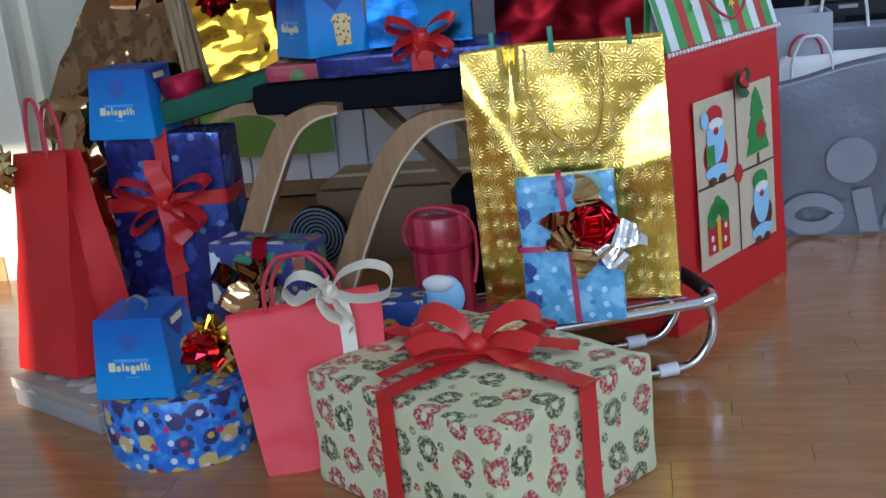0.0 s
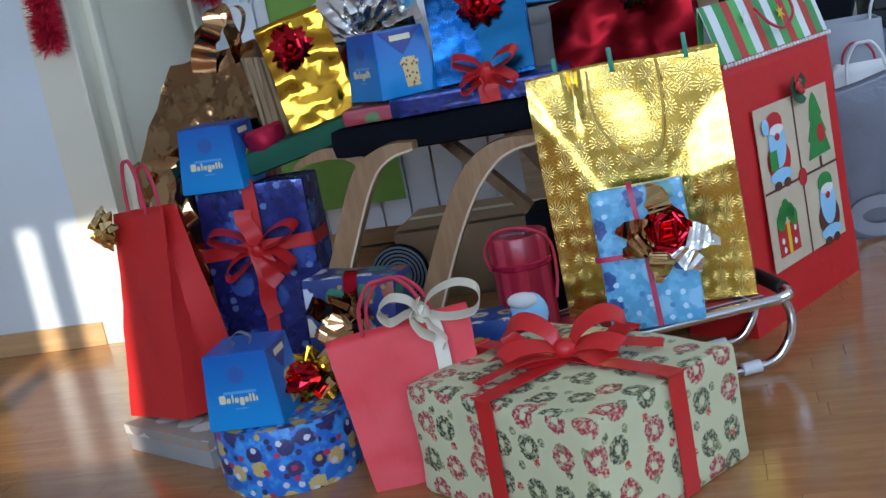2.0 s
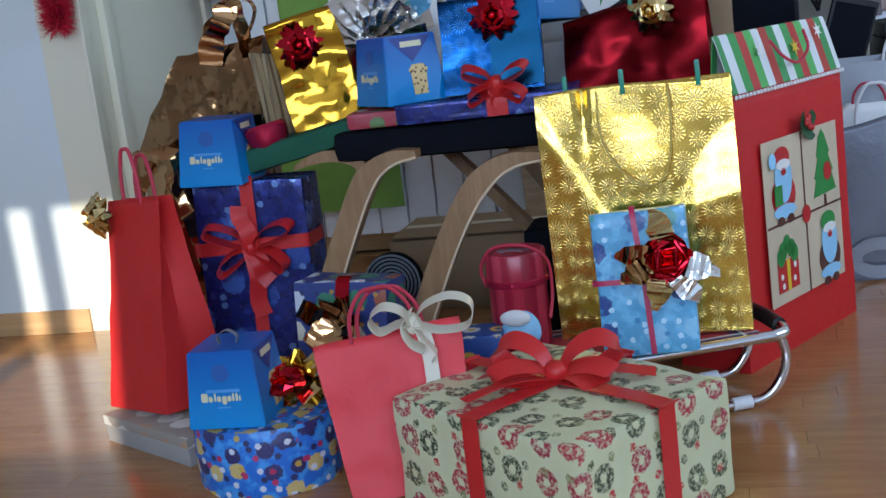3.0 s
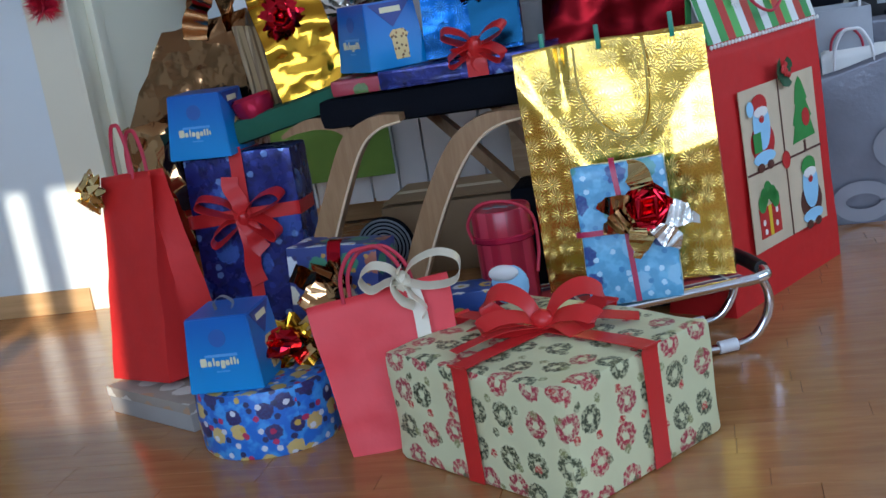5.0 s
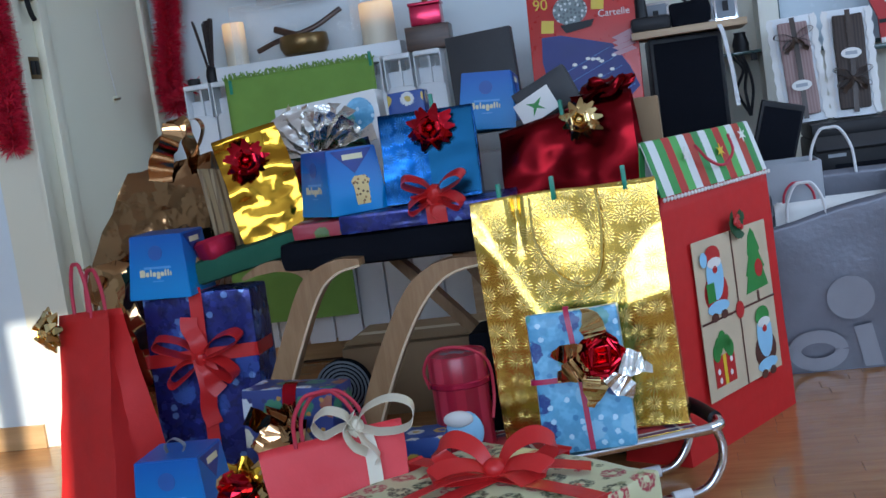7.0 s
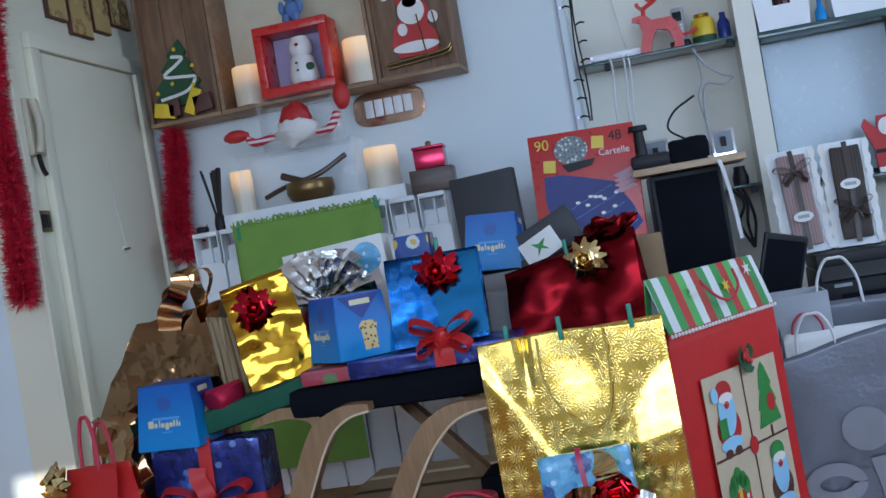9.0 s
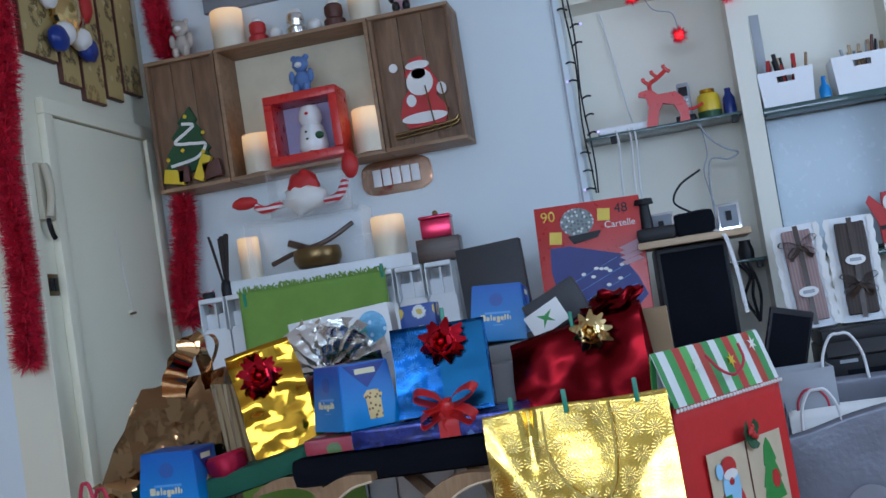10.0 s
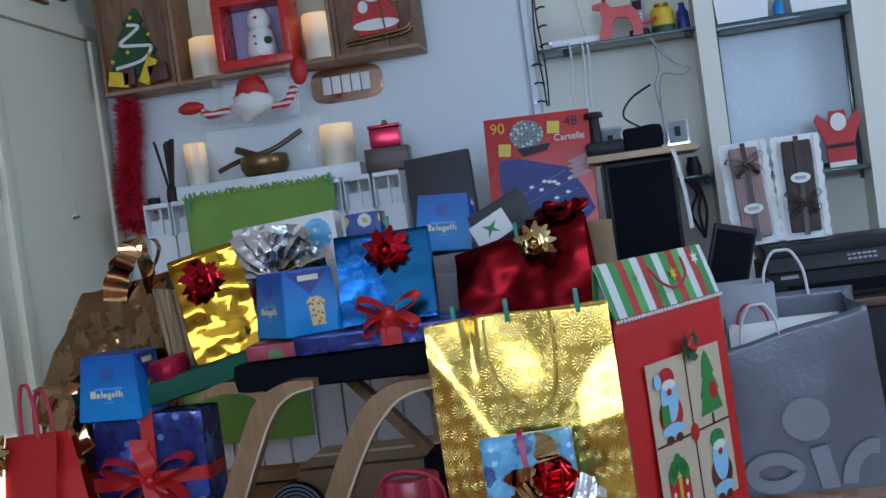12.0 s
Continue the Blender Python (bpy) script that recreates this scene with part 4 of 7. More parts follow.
# figure on skis on the third crate, plain shapes only
sk = solo("ski_ornament", flat([(-0.07, 0.05), (0.08, 0.05), (0.10, 0.11), (0.06, 0.17), (0.075, 0.22), (0.04, 0.29), (0.02, 0.335), (-0.03, 0.33), (-0.06, 0.27), (-0.04, 0.22), (-0.08, 0.17), (-0.10, 0.10)], 0.018), M_REDP, "painted red and white metal ornament on skis", "ornament", pose(-0.60, 4.744, CZ0 + 0.03))
for nm, outl, at, mt in (("beard", disc(0.055, 0.055), (0, 0.23), M_SNOW), ("trim", disc(0.095, 0.022), (0, 0.085), M_SNOW), ("cuff", disc(0.02, 0.025), (-0.045, 0.16), M_SNOW), ("cuff", disc(0.02, 0.025), (0.085, 0.19), M_SNOW), ("face", disc(0.03, 0.022), (0.0, 0.265), M_SKIN), ("brim", disc(0.05, 0.018), (0.0, 0.30), M_SNOW), ("bobble", disc(0.018, 0.018), (-0.10, 0.305), M_SNOW), ("nose", disc(0.009, 0.009), (0.0, 0.252), M_REDP)):
    part(nm, flat([(x + at[0], z + at[1]) for x, z in outl], 0.006, at=(0, -0.0185, 0)), mt, sk)
for k in range(2):
    part("ski", tube([(-0.13, -0.02 - 0.01 * k, 0.018 + 0.014 * k), (0.1, -0.02 - 0.01 * k, 0.035 + 0.014 * k), (0.14, -0.02 - 0.01 * k, 0.055 + 0.014 * k)], 0.006), M_BRASS, sk)
for s in (0.02, 0.085):
    part("pole", tube([(s, -0.03, 0.21), (s + 0.02, -0.03, 0.02)], 0.003), M_BRASS, sk)

# red square frame with a white figure
rf = thing("red_box_frame", "square red lacquered box frame in the open crate", "box frame")
FX0, FX1, FZ0, FZ1 = -1.245, -0.933, CZ0 + 0.0165, CZ0 + 0.303
for a in ((FX0, FX1, FZ0, FZ0 + 0.035), (FX0, FX1, FZ1 - 0.035, FZ1), (FX0, FX0 + 0.035, FZ0 + 0.0355, FZ1 - 0.0355), (FX1 - 0.035, FX1, FZ0 + 0.0355, FZ1 - 0.0355)):
    part("rail", bx(a[0], a[1], 4.64, 4.80, a[2], a[3], 0.003), M_REDLAC, rf)
part("back", bx(FX0 + 0.036, FX1 - 0.036, 4.785, 4.797, FZ0 + 0.036, FZ1 - 0.036), M_LILAC, rf)
bm = lathe([(0.05, 0), (0.062, 0.02), (0.058, 0.06), (0.05, 0.1), (0.038, 0.115), (0.05, 0.135), (0.048, 0.165), (0.035, 0.19), (0.01, 0.2)])
sf = solo("ceramic_figure", bm, M_CERAMIC, "glossy white ceramic Christmas figurine", "figurine", pose(-1.07, 4.70, FZ0 + 0.036))
# wreath, nose and buttons are painted on the figurine
for nm, c, r, mt in (("wreath", (0.04, -0.045, 0.06), 0.02, M_DARKGREEN), ("button", (-0.01, -0.058, 0.08), 0.006, M_DARKGREEN), ("button", (-0.008, -0.061, 0.05), 0.006, M_DARKGREEN), ("nose", (0.0, -0.05, 0.155), 0.008, M_REDP), ("shoes", (0.0, -0.035, 0.008), 0.03, M_BROWN)):
    part(nm, ball(r, r * 0.6, r * 0.8, c, seg=10), mt, sf)
candle(-1.33, 4.76, CZ0 + 0.0165, 0.066, 0.165)
candle(-0.845, 4.76, CZ0 + 0.0165, 0.066, 0.185)
candle(-1.40, 4.79, CZ1 + 0.001, 0.07, 0.17)
candle(-0.80, 4.80, CZ1 + 0.001, 0.066, 0.17)


def plush(name, m, body, label, s=1.0, dark=None):
    ob = thing(name, label, "plush", m)
    bm = ball(0.035 * s, 0.03 * s, 0.045 * s, (0, 0, 0.055 * s), rough=0.15)
    ball(0.034 * s, 0.032 * s, 0.034 * s, (0, -0.005 * s, 0.122 * s), bm, rough=0.1)
    part("body", bm, body, ob)
    for sg in (-1, 1):
        part("ear", ball(0.014 * s, 0.008 * s, 0.014 * s, (0.026 * sg * s, 0, 0.15 * s), seg=8), body, ob)
        part("arm", ball(0.014 * s, 0.014 * s, 0.03 * s, (0.04 * sg * s, -0.012 * s, 0.07 * s), seg=8), dark or body, ob)
        part("leg", ball(0.017 * s, 0.022 * s, 0.024 * s, (0.022 * sg * s, -0.03 * s, 0.018 * s), seg=8), dark or body, ob)
    part("muzzle", ball(0.016 * s, 0.014 * s, 0.012 * s, (0, -0.036 * s, 0.115 * s), seg=8), M_SNOW, ob)
    return ob


plush("plush_bear", pose(-1.595, 4.75, CZ1 + 0.001), M_PLUSHGREY, "little beige teddy bear sitting on the crate")
plush("plush_monkey", pose(-1.085, 4.72, FZ1 + 0.001), M_PLUSHBLUE, "little blue plush animal sitting on the red frame", 1.0)
plush("plush_cow", pose(-0.63, 4.76, CZ1 + 0.001), M_PLUSHPINK, "little pink and black plush sitting on the crate", 1.0, M_BLACK)
for x, s, m2 in ((-1.27, 1.0, M_REDP), (-1.10, 1.05, M_GREY), (-0.93, 1.1, M_BROWN)):
    sg = solo("snow_globe", lathe([(0.04 * s, 0), (0.042 * s, 0.03 * s), (0.03 * s, 0.04 * s), (0.036 * s, 0.06 * s), (0.034 * s, 0.085 * s), (0.012 * s, 0.105 * s)], 18), M_SILVER if m2 is M_GREY else m2, "small rounded Christmas figurine on the crate", "figurine", pose(x, 4.79, CZ1 + 0.001))
    part("cap", ball(0.026 * s, 0.026 * s, 0.02 * s, (0, 0, 0.095 * s), seg=10), M_SNOW, sg)
for x in (-1.19, -1.015):
    solo("tealight", ball(0.03, 0.03, 0.028, (0, 0, 0.028), seg=14), M_SNOW, "round ivory ball candle on the crate", "candle", pose(x, 4.78, CZ1 + 0.001))

pf = thing("framed_picture", "large garden picture in a grey frame with white mount", "picture")
for a in ((-1.54, -0.70, 2.475, 2.53), (-1.54, -1.48, 2.5305, 2.74), (-0.76, -0.70, 2.5305, 2.74)):
    part("frame", bx(a[0], a[1], YB - 0.03, YB - 0.001, a[2], a[3], 0.003), M_FRAMEGREY, pf)
part("mount", bx(-1.479, -0.761, YB - 0.012, YB - 0.002, 2.531, 2.74), M_SNOW, pf)
part("print", bx(-1.40, -0.84, YB - 0.0145, YB - 0.0125, 2.60, 2.74), M_PICTURE, pf)

# copper switch plate
cp = thing("switch_plate", "polished copper oval plate with five white switches", "switch plate", pose(-0.798, YB - 0.001, 1.628))
bm = flat([(0.155 * math.copysign(abs(math.cos(a)) ** 0.45, math.cos(a)), 0.074 * math.copysign(abs(math.sin(a)) ** 0.6, math.sin(a))) for a in [2 * math.pi * k / 40 for k in range(40)]], 0.012)
bmesh.ops.bevel(bm, geom=[e for e in bm.edges if all(abs(v.co.y + 0.012) < 1e-5 for v in e.verts)], offset=0.006, segments=2, affect="EDGES")
part("plate", bm, M_COPPER, cp)
for k in range(5):
    part("rocker", bx(-0.102 + 0.042 * k, -0.066 + 0.042 * k, -0.02, -0.012, -0.036, 0.036, 0.003), M_WHITEPL, cp)

# ---- shelf niche ----
for x0, x1, z in ((0.10, 0.638, 1.637), (0.42, 0.638, 1.05)):
    sh = thing("glass_shelf", "dark-edged glass shelf held by small clips", "shelf")
    part("pane", bx(x0 - 0.09, x1 - 0.001, YB - 0.02, YB + 0.218, z - 0.012, z, 0.002), M_DKGLASS, sh)
    for x in (x0 + 0.02, x1 - 0.03):
        part("clip", bx(x - 0.012, x + 0.012, YB - 0.012, YB + 0.012, z - 0.04, z - 0.0125, 0.003), M_BLACK, sh)
sh = thing("glass_shelf", "thick dark-edged glass shelf that carries white boxes", "shelf")
part("pane", bx(0.716, 1.231, YB - 0.04, YB + 0.158, 1.598, 1.626, 0.003), M_DKGLASS, sh)
gp = thing("frosted_board", "large frosted grey-blue panel with thin dark frame in the niche", "panel")
part("pane", bx(0.735, 1.215, YB + 0.14, YB + 0.158, 1.03, 1.595), M_BOARD, gp)
for a in ((0.72, 0.734, 0.95, 1.597), (1.216, 1.23, 0.95, 1.597), (0.735, 1.215, 1.012, 1.029)):
    part("frame", bx(a[0], a[1], YB + 0.125, YB + 0.158, a[2], a[3], 0.002), M_DKGLASS, gp)
sh = thing("glass_shelf", "low dark glass shelf under the frosted panel", "shelf")
part("pane", bx(1.02, 1.231, YB - 0.02, YB + 0.124, 0.985, 1.005, 0.003), M_DKGLASS, sh)

rd = thing("reindeer", "red lacquered wooden reindeer cut-out on the glass shelf", "figurine", pose(0.335, 4.945, 1.638))
bm = flat([(-0.075, 0.0), (-0.03, 0.0), (-0.015, 0.06), (0.005, 0.085), (0.045, 0.075), (0.065, 0.03), (0.06, 0.0), (0.10, 0.0), (0.10, 0.05), (0.085, 0.10), (0.06, 0.125), (-0.01, 0.125), (-0.03, 0.145), (-0.055, 0.15), (-0.085, 0.145), (-0.09, 0.13), (-0.06, 0.12), (-0.055, 0.08)], 0.03)
part("body", bm, M_REDLAC, rd)
part("antler", tube([(-0.04, -0.015, 0.148), (-0.035, -0.015, 0.175), (0.0, -0.015, 0.195), (0.035, -0.015, 0.22)], 0.009), M_REDLAC, rd)
for x, z in ((-0.058, 0.19), (-0.02, 0.215), (0.03, 0.23)):
    part("antler_tip", tube([(x + 0.02, -0.015, z - 0.02), (x, -0.015, z), (x - 0.002, -0.015, z + 0.012)], 0.008), M_REDLAC, rd)
part("tail", tube([(0.085, -0.015, 0.05), (0.12, -0.015, 0.045), (0.16, -0.015, 0.06)], 0.006), M_REDLAC, rd)
ph = thing("cordless_phone", "grey cordless phone standing in its charger", "phone", pose(0.425, 5.0, 1.638, -8, 0, -8))
part("handset", bx(-0.026, 0.026, -0.014, 0.014, 0.015, 0.17, 0.01), M_GREY, ph)
part("screen", bx(-0.018, 0.018, -0.0165, -0.0145, 0.11, 0.15, 0.001), M_BLACK, ph)
part("charger", bx(-0.04, 0.04, -0.04, 0.04, 0, 0.025, 0.008), M_BLACK, ph)
for r in range(4):
    for c in range(3):
        part("key", bx(-0.018 + c * 0.013, -0.009 + c * 0.013, -0.0165, -0.0145, 0.04 + r * 0.016, 0.05 + r * 0.016), M_WHITEPL, ph)
yp = thing("yellow_jar", "yellow jar with a dark label on the glass shelf", "jar", pose(0.52, 5.0, 1.638))
part("jar", lathe([(0.045, 0), (0.047, 0.03), (0.046, 0.085), (0.04, 0.1), (0.03, 0.105)]), M_YELLOW, yp)
part("band", lathe([(0.0475, 0.0), (0.0485, 0.03)]), M_DARKGREEN, yp)
part("lid", lathe([(0.03, 0.1), (0.03, 0.12)]), M_GOLD, yp)
bt = thing("small_bottle", "small dark blue bottle beside the jar", "bottle", pose(0.60, 4.99, 1.638))
part("bottle", lathe([(0.024, 0), (0.026, 0.02), (0.024, 0.07), (0.012, 0.09), (0.012, 0.11)]), M_NAVY, bt)
rt2 = thing("router", "flat white router box with trailing white cables", "router", pose(0.16, 4.99, 1.638, 0, 0, 4))
part("case", bx(-0.10, 0.12, -0.07, 0.07, 0, 0.03, 0.01), M_WHITEPL, rt2)
for x in (-0.03, 0.02, 0.04):
    part("cable", tube([(x, -0.07, 0.01), (x + 0.004, -0.09, -0.05), (x - 0.01, -0.08, -0.25), (x + 0.01, -0.06, -0.45)], 0.004), M_CORD, rt2)
cab = thing("hanging_cable", "grey looped cable hanging under the glass shelf", "cable")
part("cable", tube([(0.46, 4.93, 1.62), (0.50, 4.94, 1.55), (0.56, 4.95, 1.50), (0.60, 4.95, 1.48), (0.56, 4.95, 1.46), (0.49, 4.95, 1.47), (0.47, 4.95, 1.38), (0.47, 4.96, 1.25), (0.47, 4.97, 1.17)], 0.004), M_GREY, cab)
part("cable", tube([(0.47, 4.94, 1.62), (0.48, 4.95, 1.5), (0.455, 4.95, 1.42), (0.475, 4.96, 1.27), (0.47, 4.96, 1.17)], 0.003), M_GREY, cab)
cab = thing("wall_cable", "thin white cable running down the niche wall", "cable")
part("cable", tube([(0.14, 5.14, 2.19), (0.17, 5.14, 1.95), (0.20, 5.13, 1.72), (0.23, 5.10, 1.66)], 0.003), M_CORD, cab)

# fairy lights down the wall edge
fl = thing("fairy_lights", "dark string of fairy lights hanging down the wall edge", "string lights")
for dx, ph0 in ((0.0, 0.0), (0.014, 1.4)):
    part("wire", tube([(0.012 + dx + 0.006 * math.sin(k * 1.3 + ph0), YB - 0.016, 2.62 - k * 0.11) for k in range(12)], 0.0035), M_BLACK, fl)
rg = random.Random(3)
for k in range(16):
    z = 2.55 - k * 0.075
    s = rg.choice((-1, 1))
    part("socket", tube([(0.02, YB - 0.018, z), (0.02 + s * 0.022, YB - 0.03, z + 0.008), (0.02 + s * 0.04, YB - 0.034, z + 0.004)], 0.004), M_BLACK, fl)
    if k % 3 == 0:
        part("bulb", ball(0.006, 0.006, 0.006, (0.02 + s * 0.045, YB - 0.035, z + 0.004), seg=8), M_BULB, fl)
wt = thing("wall_trim_strip", "thin dark cable strip along the wall edge", "strip")
part("strip", bx(-0.045, -0.037, YB - 0.008, YB - 0.001, 1.3, 2.7), M_GREY, wt)
rg = random.Random(8)
POMS = ((0.285, 2.165), (0.655, 2.10), (0.445, 1.975))
for x, z in POMS:
    pb = thing("pompom_light", "fluffy red pompom light glowing on its wire", "light", pose(x, YB - 0.06, z), "red pompom lights")
    bm = bmesh.new()
    for _ in range(260):
        d = Vector((rg.gauss(0, 1), rg.gauss(0, 1), rg.gauss(0, 1))).normalized()
        s = d.orthogonal().normalized() * 0.003
        v = [bm.verts.new(q) for q in (d * 0.01 - s, d * 0.01 + s, d * rg.uniform(0.03, 0.046))]
        bm.faces.new(v)
    part("tuft", bm, M_TINSEL, pb, smooth=False)
    part("bulb", ball(0.02, 0.02, 0.02, seg=10), M_LED, pb)
wl = thing("light_wire", "thin grey wire that carries the pompom lights", "cable")
part("wire", tube([(0.0, YB - 0.03, 2.26), (0.285, YB - 0.05, 2.19), (0.36, YB - 0.05, 2.10), (0.43, YB - 0.05, 2.07), (0.445, YB - 0.06, 2.0)], 0.0025), M_GREY, wl)
part("wire", tube([(0.655, YB - 0.05, 2.12), (0.70, YB - 0.06, 2.16), (0.69, YB - 0.05, 2.4), (0.68, YB - 0.05, 2.6)], 0.0025), M_GREY, wl)


def storage_box(x0, x1, y0, y1, z0, z1, label, seed):
    ob = thing("storage_box", label, "storage box", group="white storage boxes")
    bm = bmesh.new()
    t = 0.012
    bx(x0 + t, x1 - t, y0 + t, y1 - t, z0, z0 + 0.006, 0.002, bm)
    xm, zm = (x0 + x1) / 2, z1 - 0.035
    for a in ((x0, xm - 0.035, z0, z1), (xm + 0.035, x1, z0, z1), (xm - 0.035, xm + 0.035, z0, zm - 0.012), (xm - 0.035, xm + 0.035, zm + 0.012, z1)):
        bx(a[0], a[1], y0, y0 + 0.006, a[2], a[3], 0.0, bm)
    bx(x0, x1, y1 - 0.006, y1, z0, z1, 0.001, bm)
    bx(x0, x0 + 0.006, y0 + 0.006, y1 - 0.006, z0, z1, 0.001, bm)
    bx(x1 - 0.006, x1, y0 + 0.006, y1 - 0.006, z0, z1, 0.001, bm)
    for v in bm.verts:
        k = 1 - 0.10 * (1 - (v.co.z - z0) / (z1 - z0))
        v.co.x, v.co.y = xm + (v.co.x - xm) * k, (y0 + y1) / 2 + (v.co.y - (y0 + y1) / 2) * k
    part("box", bm, M_WHITEPL, ob)
    rg = random.Random(seed)
    pens = thing("pen", "pens and brushes standing in the white box", "pens", group="pens")
    for k in range(16):
        x, y = rg.uniform(x0 + 0.03, x1 - 0.03), rg.uniform(y0 + 0.03, y1 - 0.03)
        part("pen", tube([(x, y, z0 + 0.012), (x + rg.uniform(-0.03, 0.03), y + rg.uniform(-0.02, 0.02), z1 + rg.uniform(0.01, 0.075))], rg.choice((0.004, 0.006, 0.009)), 6), rg.choice((M_BLACK, M_CARD, M_BROWN, M_GREY, M_BLACK, M_REDP, M_SHELFWOOD)), pens)
    return ob


storage_box(0.715, 0.93, YB - 0.035, YB + 0.12, 1.6275, 1.765, "white plastic storage box with a handle slot, full of pens", 1)
storage_box(1.0, 1.228, YB - 0.035, YB + 0.12, 1.6275, 1.775, "white plastic storage box with a handle slot, full of brushes", 2)
bt = thing("ink_bottle", "small blue ink bottle between the boxes", "bottle", pose(0.962, YB - 0.02, 1.6275))
part("bottle", lathe([(0.022, 0), (0.023, 0.03), (0.018, 0.045), (0.01, 0.055), (0.008, 0.085)]), M_BOXBLUE, bt)
solo("ruler", bx(0.735, 0.772, YB + 0.10, YB + 0.104, 1.766, 2.03, 0.001), M_GREY, "pale grey ruler standing behind the box", "ruler")

# speaker, its board and the things on it
cb = thing("low_cabinet", "low brown wooden cabinet behind the presents", "cabinet")
part("body", bx(-0.52, 0.495, 4.36, 4.88, 0.06, 0.66, 0.004), M_SHELFWOOD, cb)
part("plinth", bx(-0.50, 0.48, 4.39, 4.86, 0, 0.0595), M_BLACK, cb)
sp = thing("loudspeaker", "tall black loudspeaker on the low cabinet", "loudspeaker", pose(0.338, 4.56, 0.661, 0, 0, 4))
part("case", bx(-0.128, 0.128, -0.12, 0.16, 0, 0.47, 0.012), M_BLACK, sp)
part("grille", bx(-0.113, 0.113, -0.127, -0.1205, 0.02, 0.45, 0.004), M_BLACKFAB, sp)
bd = solo("shelf_board", bx(0.165, 0.56, 4.36, 4.74, 1.133, 1.158, 0.003), M_SHELFWOOD, "pale wooden board lying on the loudspeaker", "board")
# tape dispenser, camera, photo frames and charger on the board
td = thing("desk_lamp_base", "black shiny desk gadget with a round knob", "gadget", pose(0.215, 4.46, 1.1595))
part("base", bx(-0.05, 0.09, -0.06, 0.05, 0, 0.05, 0.015), M_BLACK, td)
part("stem", rod(0.024, 0.018, 0.09, 16, m=pose(-0.01, 0, 0.05)), M_BLACK, td)
part("knob", rod(0.036, 0.032, 0.02, 20, m=pose(-0.01, 0, 0.14)), M_BLACK, td)
ca = thing("camera_bag", "black camera in its soft case on the board", "camera", pose(0.375, 4.48, 1.1595))
part("case", crumple(soft_box(0.14, 0.09, 0.085, 0.015, 4, 0.006, 20), 0.003, 30), M_BLACKFAB, ca)
part("strap", tube([(0.0, 0, 0.08), (-0.06, 0, 0.13), (-0.03, 0.01, 0.19), (0.05, 0.02, 0.235)], 0.004), M_BLACK, ca)
for x, y, w, h in ((0.255, 4.60, 0.10, 0.11), (0.50, 4.52, 0.085, 0.10)):
    pfm = thing("photo_frame", "small silver photo frame propped up on the board", "photo frame", pose(x, y, 1.1595, -10, 0, 0))
    part("frame", bx(-w / 2, w / 2, -0.008, 0.0, 0, h, 0.003), M_CHROME, pfm)
    part("picture", bx(-w / 2 + 0.01, w / 2 - 0.01, -0.0095, -0.0085, 0.01, h - 0.01), M_FRAMEGREY, pfm)
    part("strut", bx(-0.01, 0.01, 0.0, 0.004, 0, h * 0.7), M_BLACK, pfm, "", pose(0, 0, 0.001, 16, 0, 0))
wc = thing("white_cable", "white cable that hangs over the edge of the board", "cable")
part("cable", strip([(0.44, 4.42, 1.165), (0.47, 4.35, 1.13), (0.49, 4.345, 1.0), (0.50, 4.345, 0.86)], (1, 0, 0), 0.014, 0.004), M_CORD, wc)
wcam = solo("webcam", lathe([(0.03, 0), (0.032, 0.03), (0.022, 0.065), (0.024, 0.075)]), M_BLACK, "small black speaker cup on the glass shelf", "gadget", pose(0.565, 4.97, 1.051))
for k in range(3):
    c2 = thing("black_cable", "tangled black cables below the glass shelf", "cable")
    part("cable", tube([(0.52 + 0.02 * k, 4.92, 1.04), (0.56 + 0.01 * k, 4.9, 0.98), (0.53 + 0.03 * k, 4.9, 0.90), (0.57, 4.88, 0.80)], 0.006), M_BLACK, c2)

# desk with printer
dk = thing("desk", "dark desk that carries the printer", "desk")
part("top", bx(0.50, 1.75, 4.28, 4.88, 0.52, 0.55, 0.004), M_DARKWOOD, dk)
for x in (0.62, 1.69):
    part("leg", bx(x, x + 0.04, 4.32, 4.84, 0, 0.5195, 0.003), M_DARKWOOD, dk)
part("front_panel", bx(0.661, 1.689, 4.34, 4.36, 0.05, 0.5195, 0.002), M_BLACK, dk)
pr = thing("printer", "black all-in-one printer with a button panel", "printer", pose(0.98, 4.57, 0.551))
part("body", bx(-0.25, 0.25, -0.19, 0.19, 0, 0.15, 0.012), M_BLACK, pr)
part("lid", bx(-0.245, 0.245, -0.17, 0.19, 0.151, 0.205, 0.01), M_BLACK, pr)
cpn = part("control_panel", bx(-0.24, 0.24, -0.03, 0.03, 0, 0.012, 0.004), M_BLACKCARD, pr, "", pose(0, -0.195, 0.13, 50, 0, 0))
for k in range(12):
    part("button", bx(0.03 + 0.017 * (k % 6), 0.042 + 0.017 * (k % 6), -0.012 + 0.018 * (k // 6), -0.004 + 0.018 * (k // 6), 0.012, 0.015), M_GREY, cpn)
part("nameplate", bx(-0.2, -0.14, -0.1925, -0.1905, 0.085, 0.097), M_GREY, pr)
part("paper_slot", bx(-0.18, 0.18, -0.193, -0.1905, 0.02, 0.06), M_BLACKFAB, pr)
gc = thing("grey_crate", "open grey plastic crate beside the printer", "crate", pose(0.62, 4.18, 0.0))
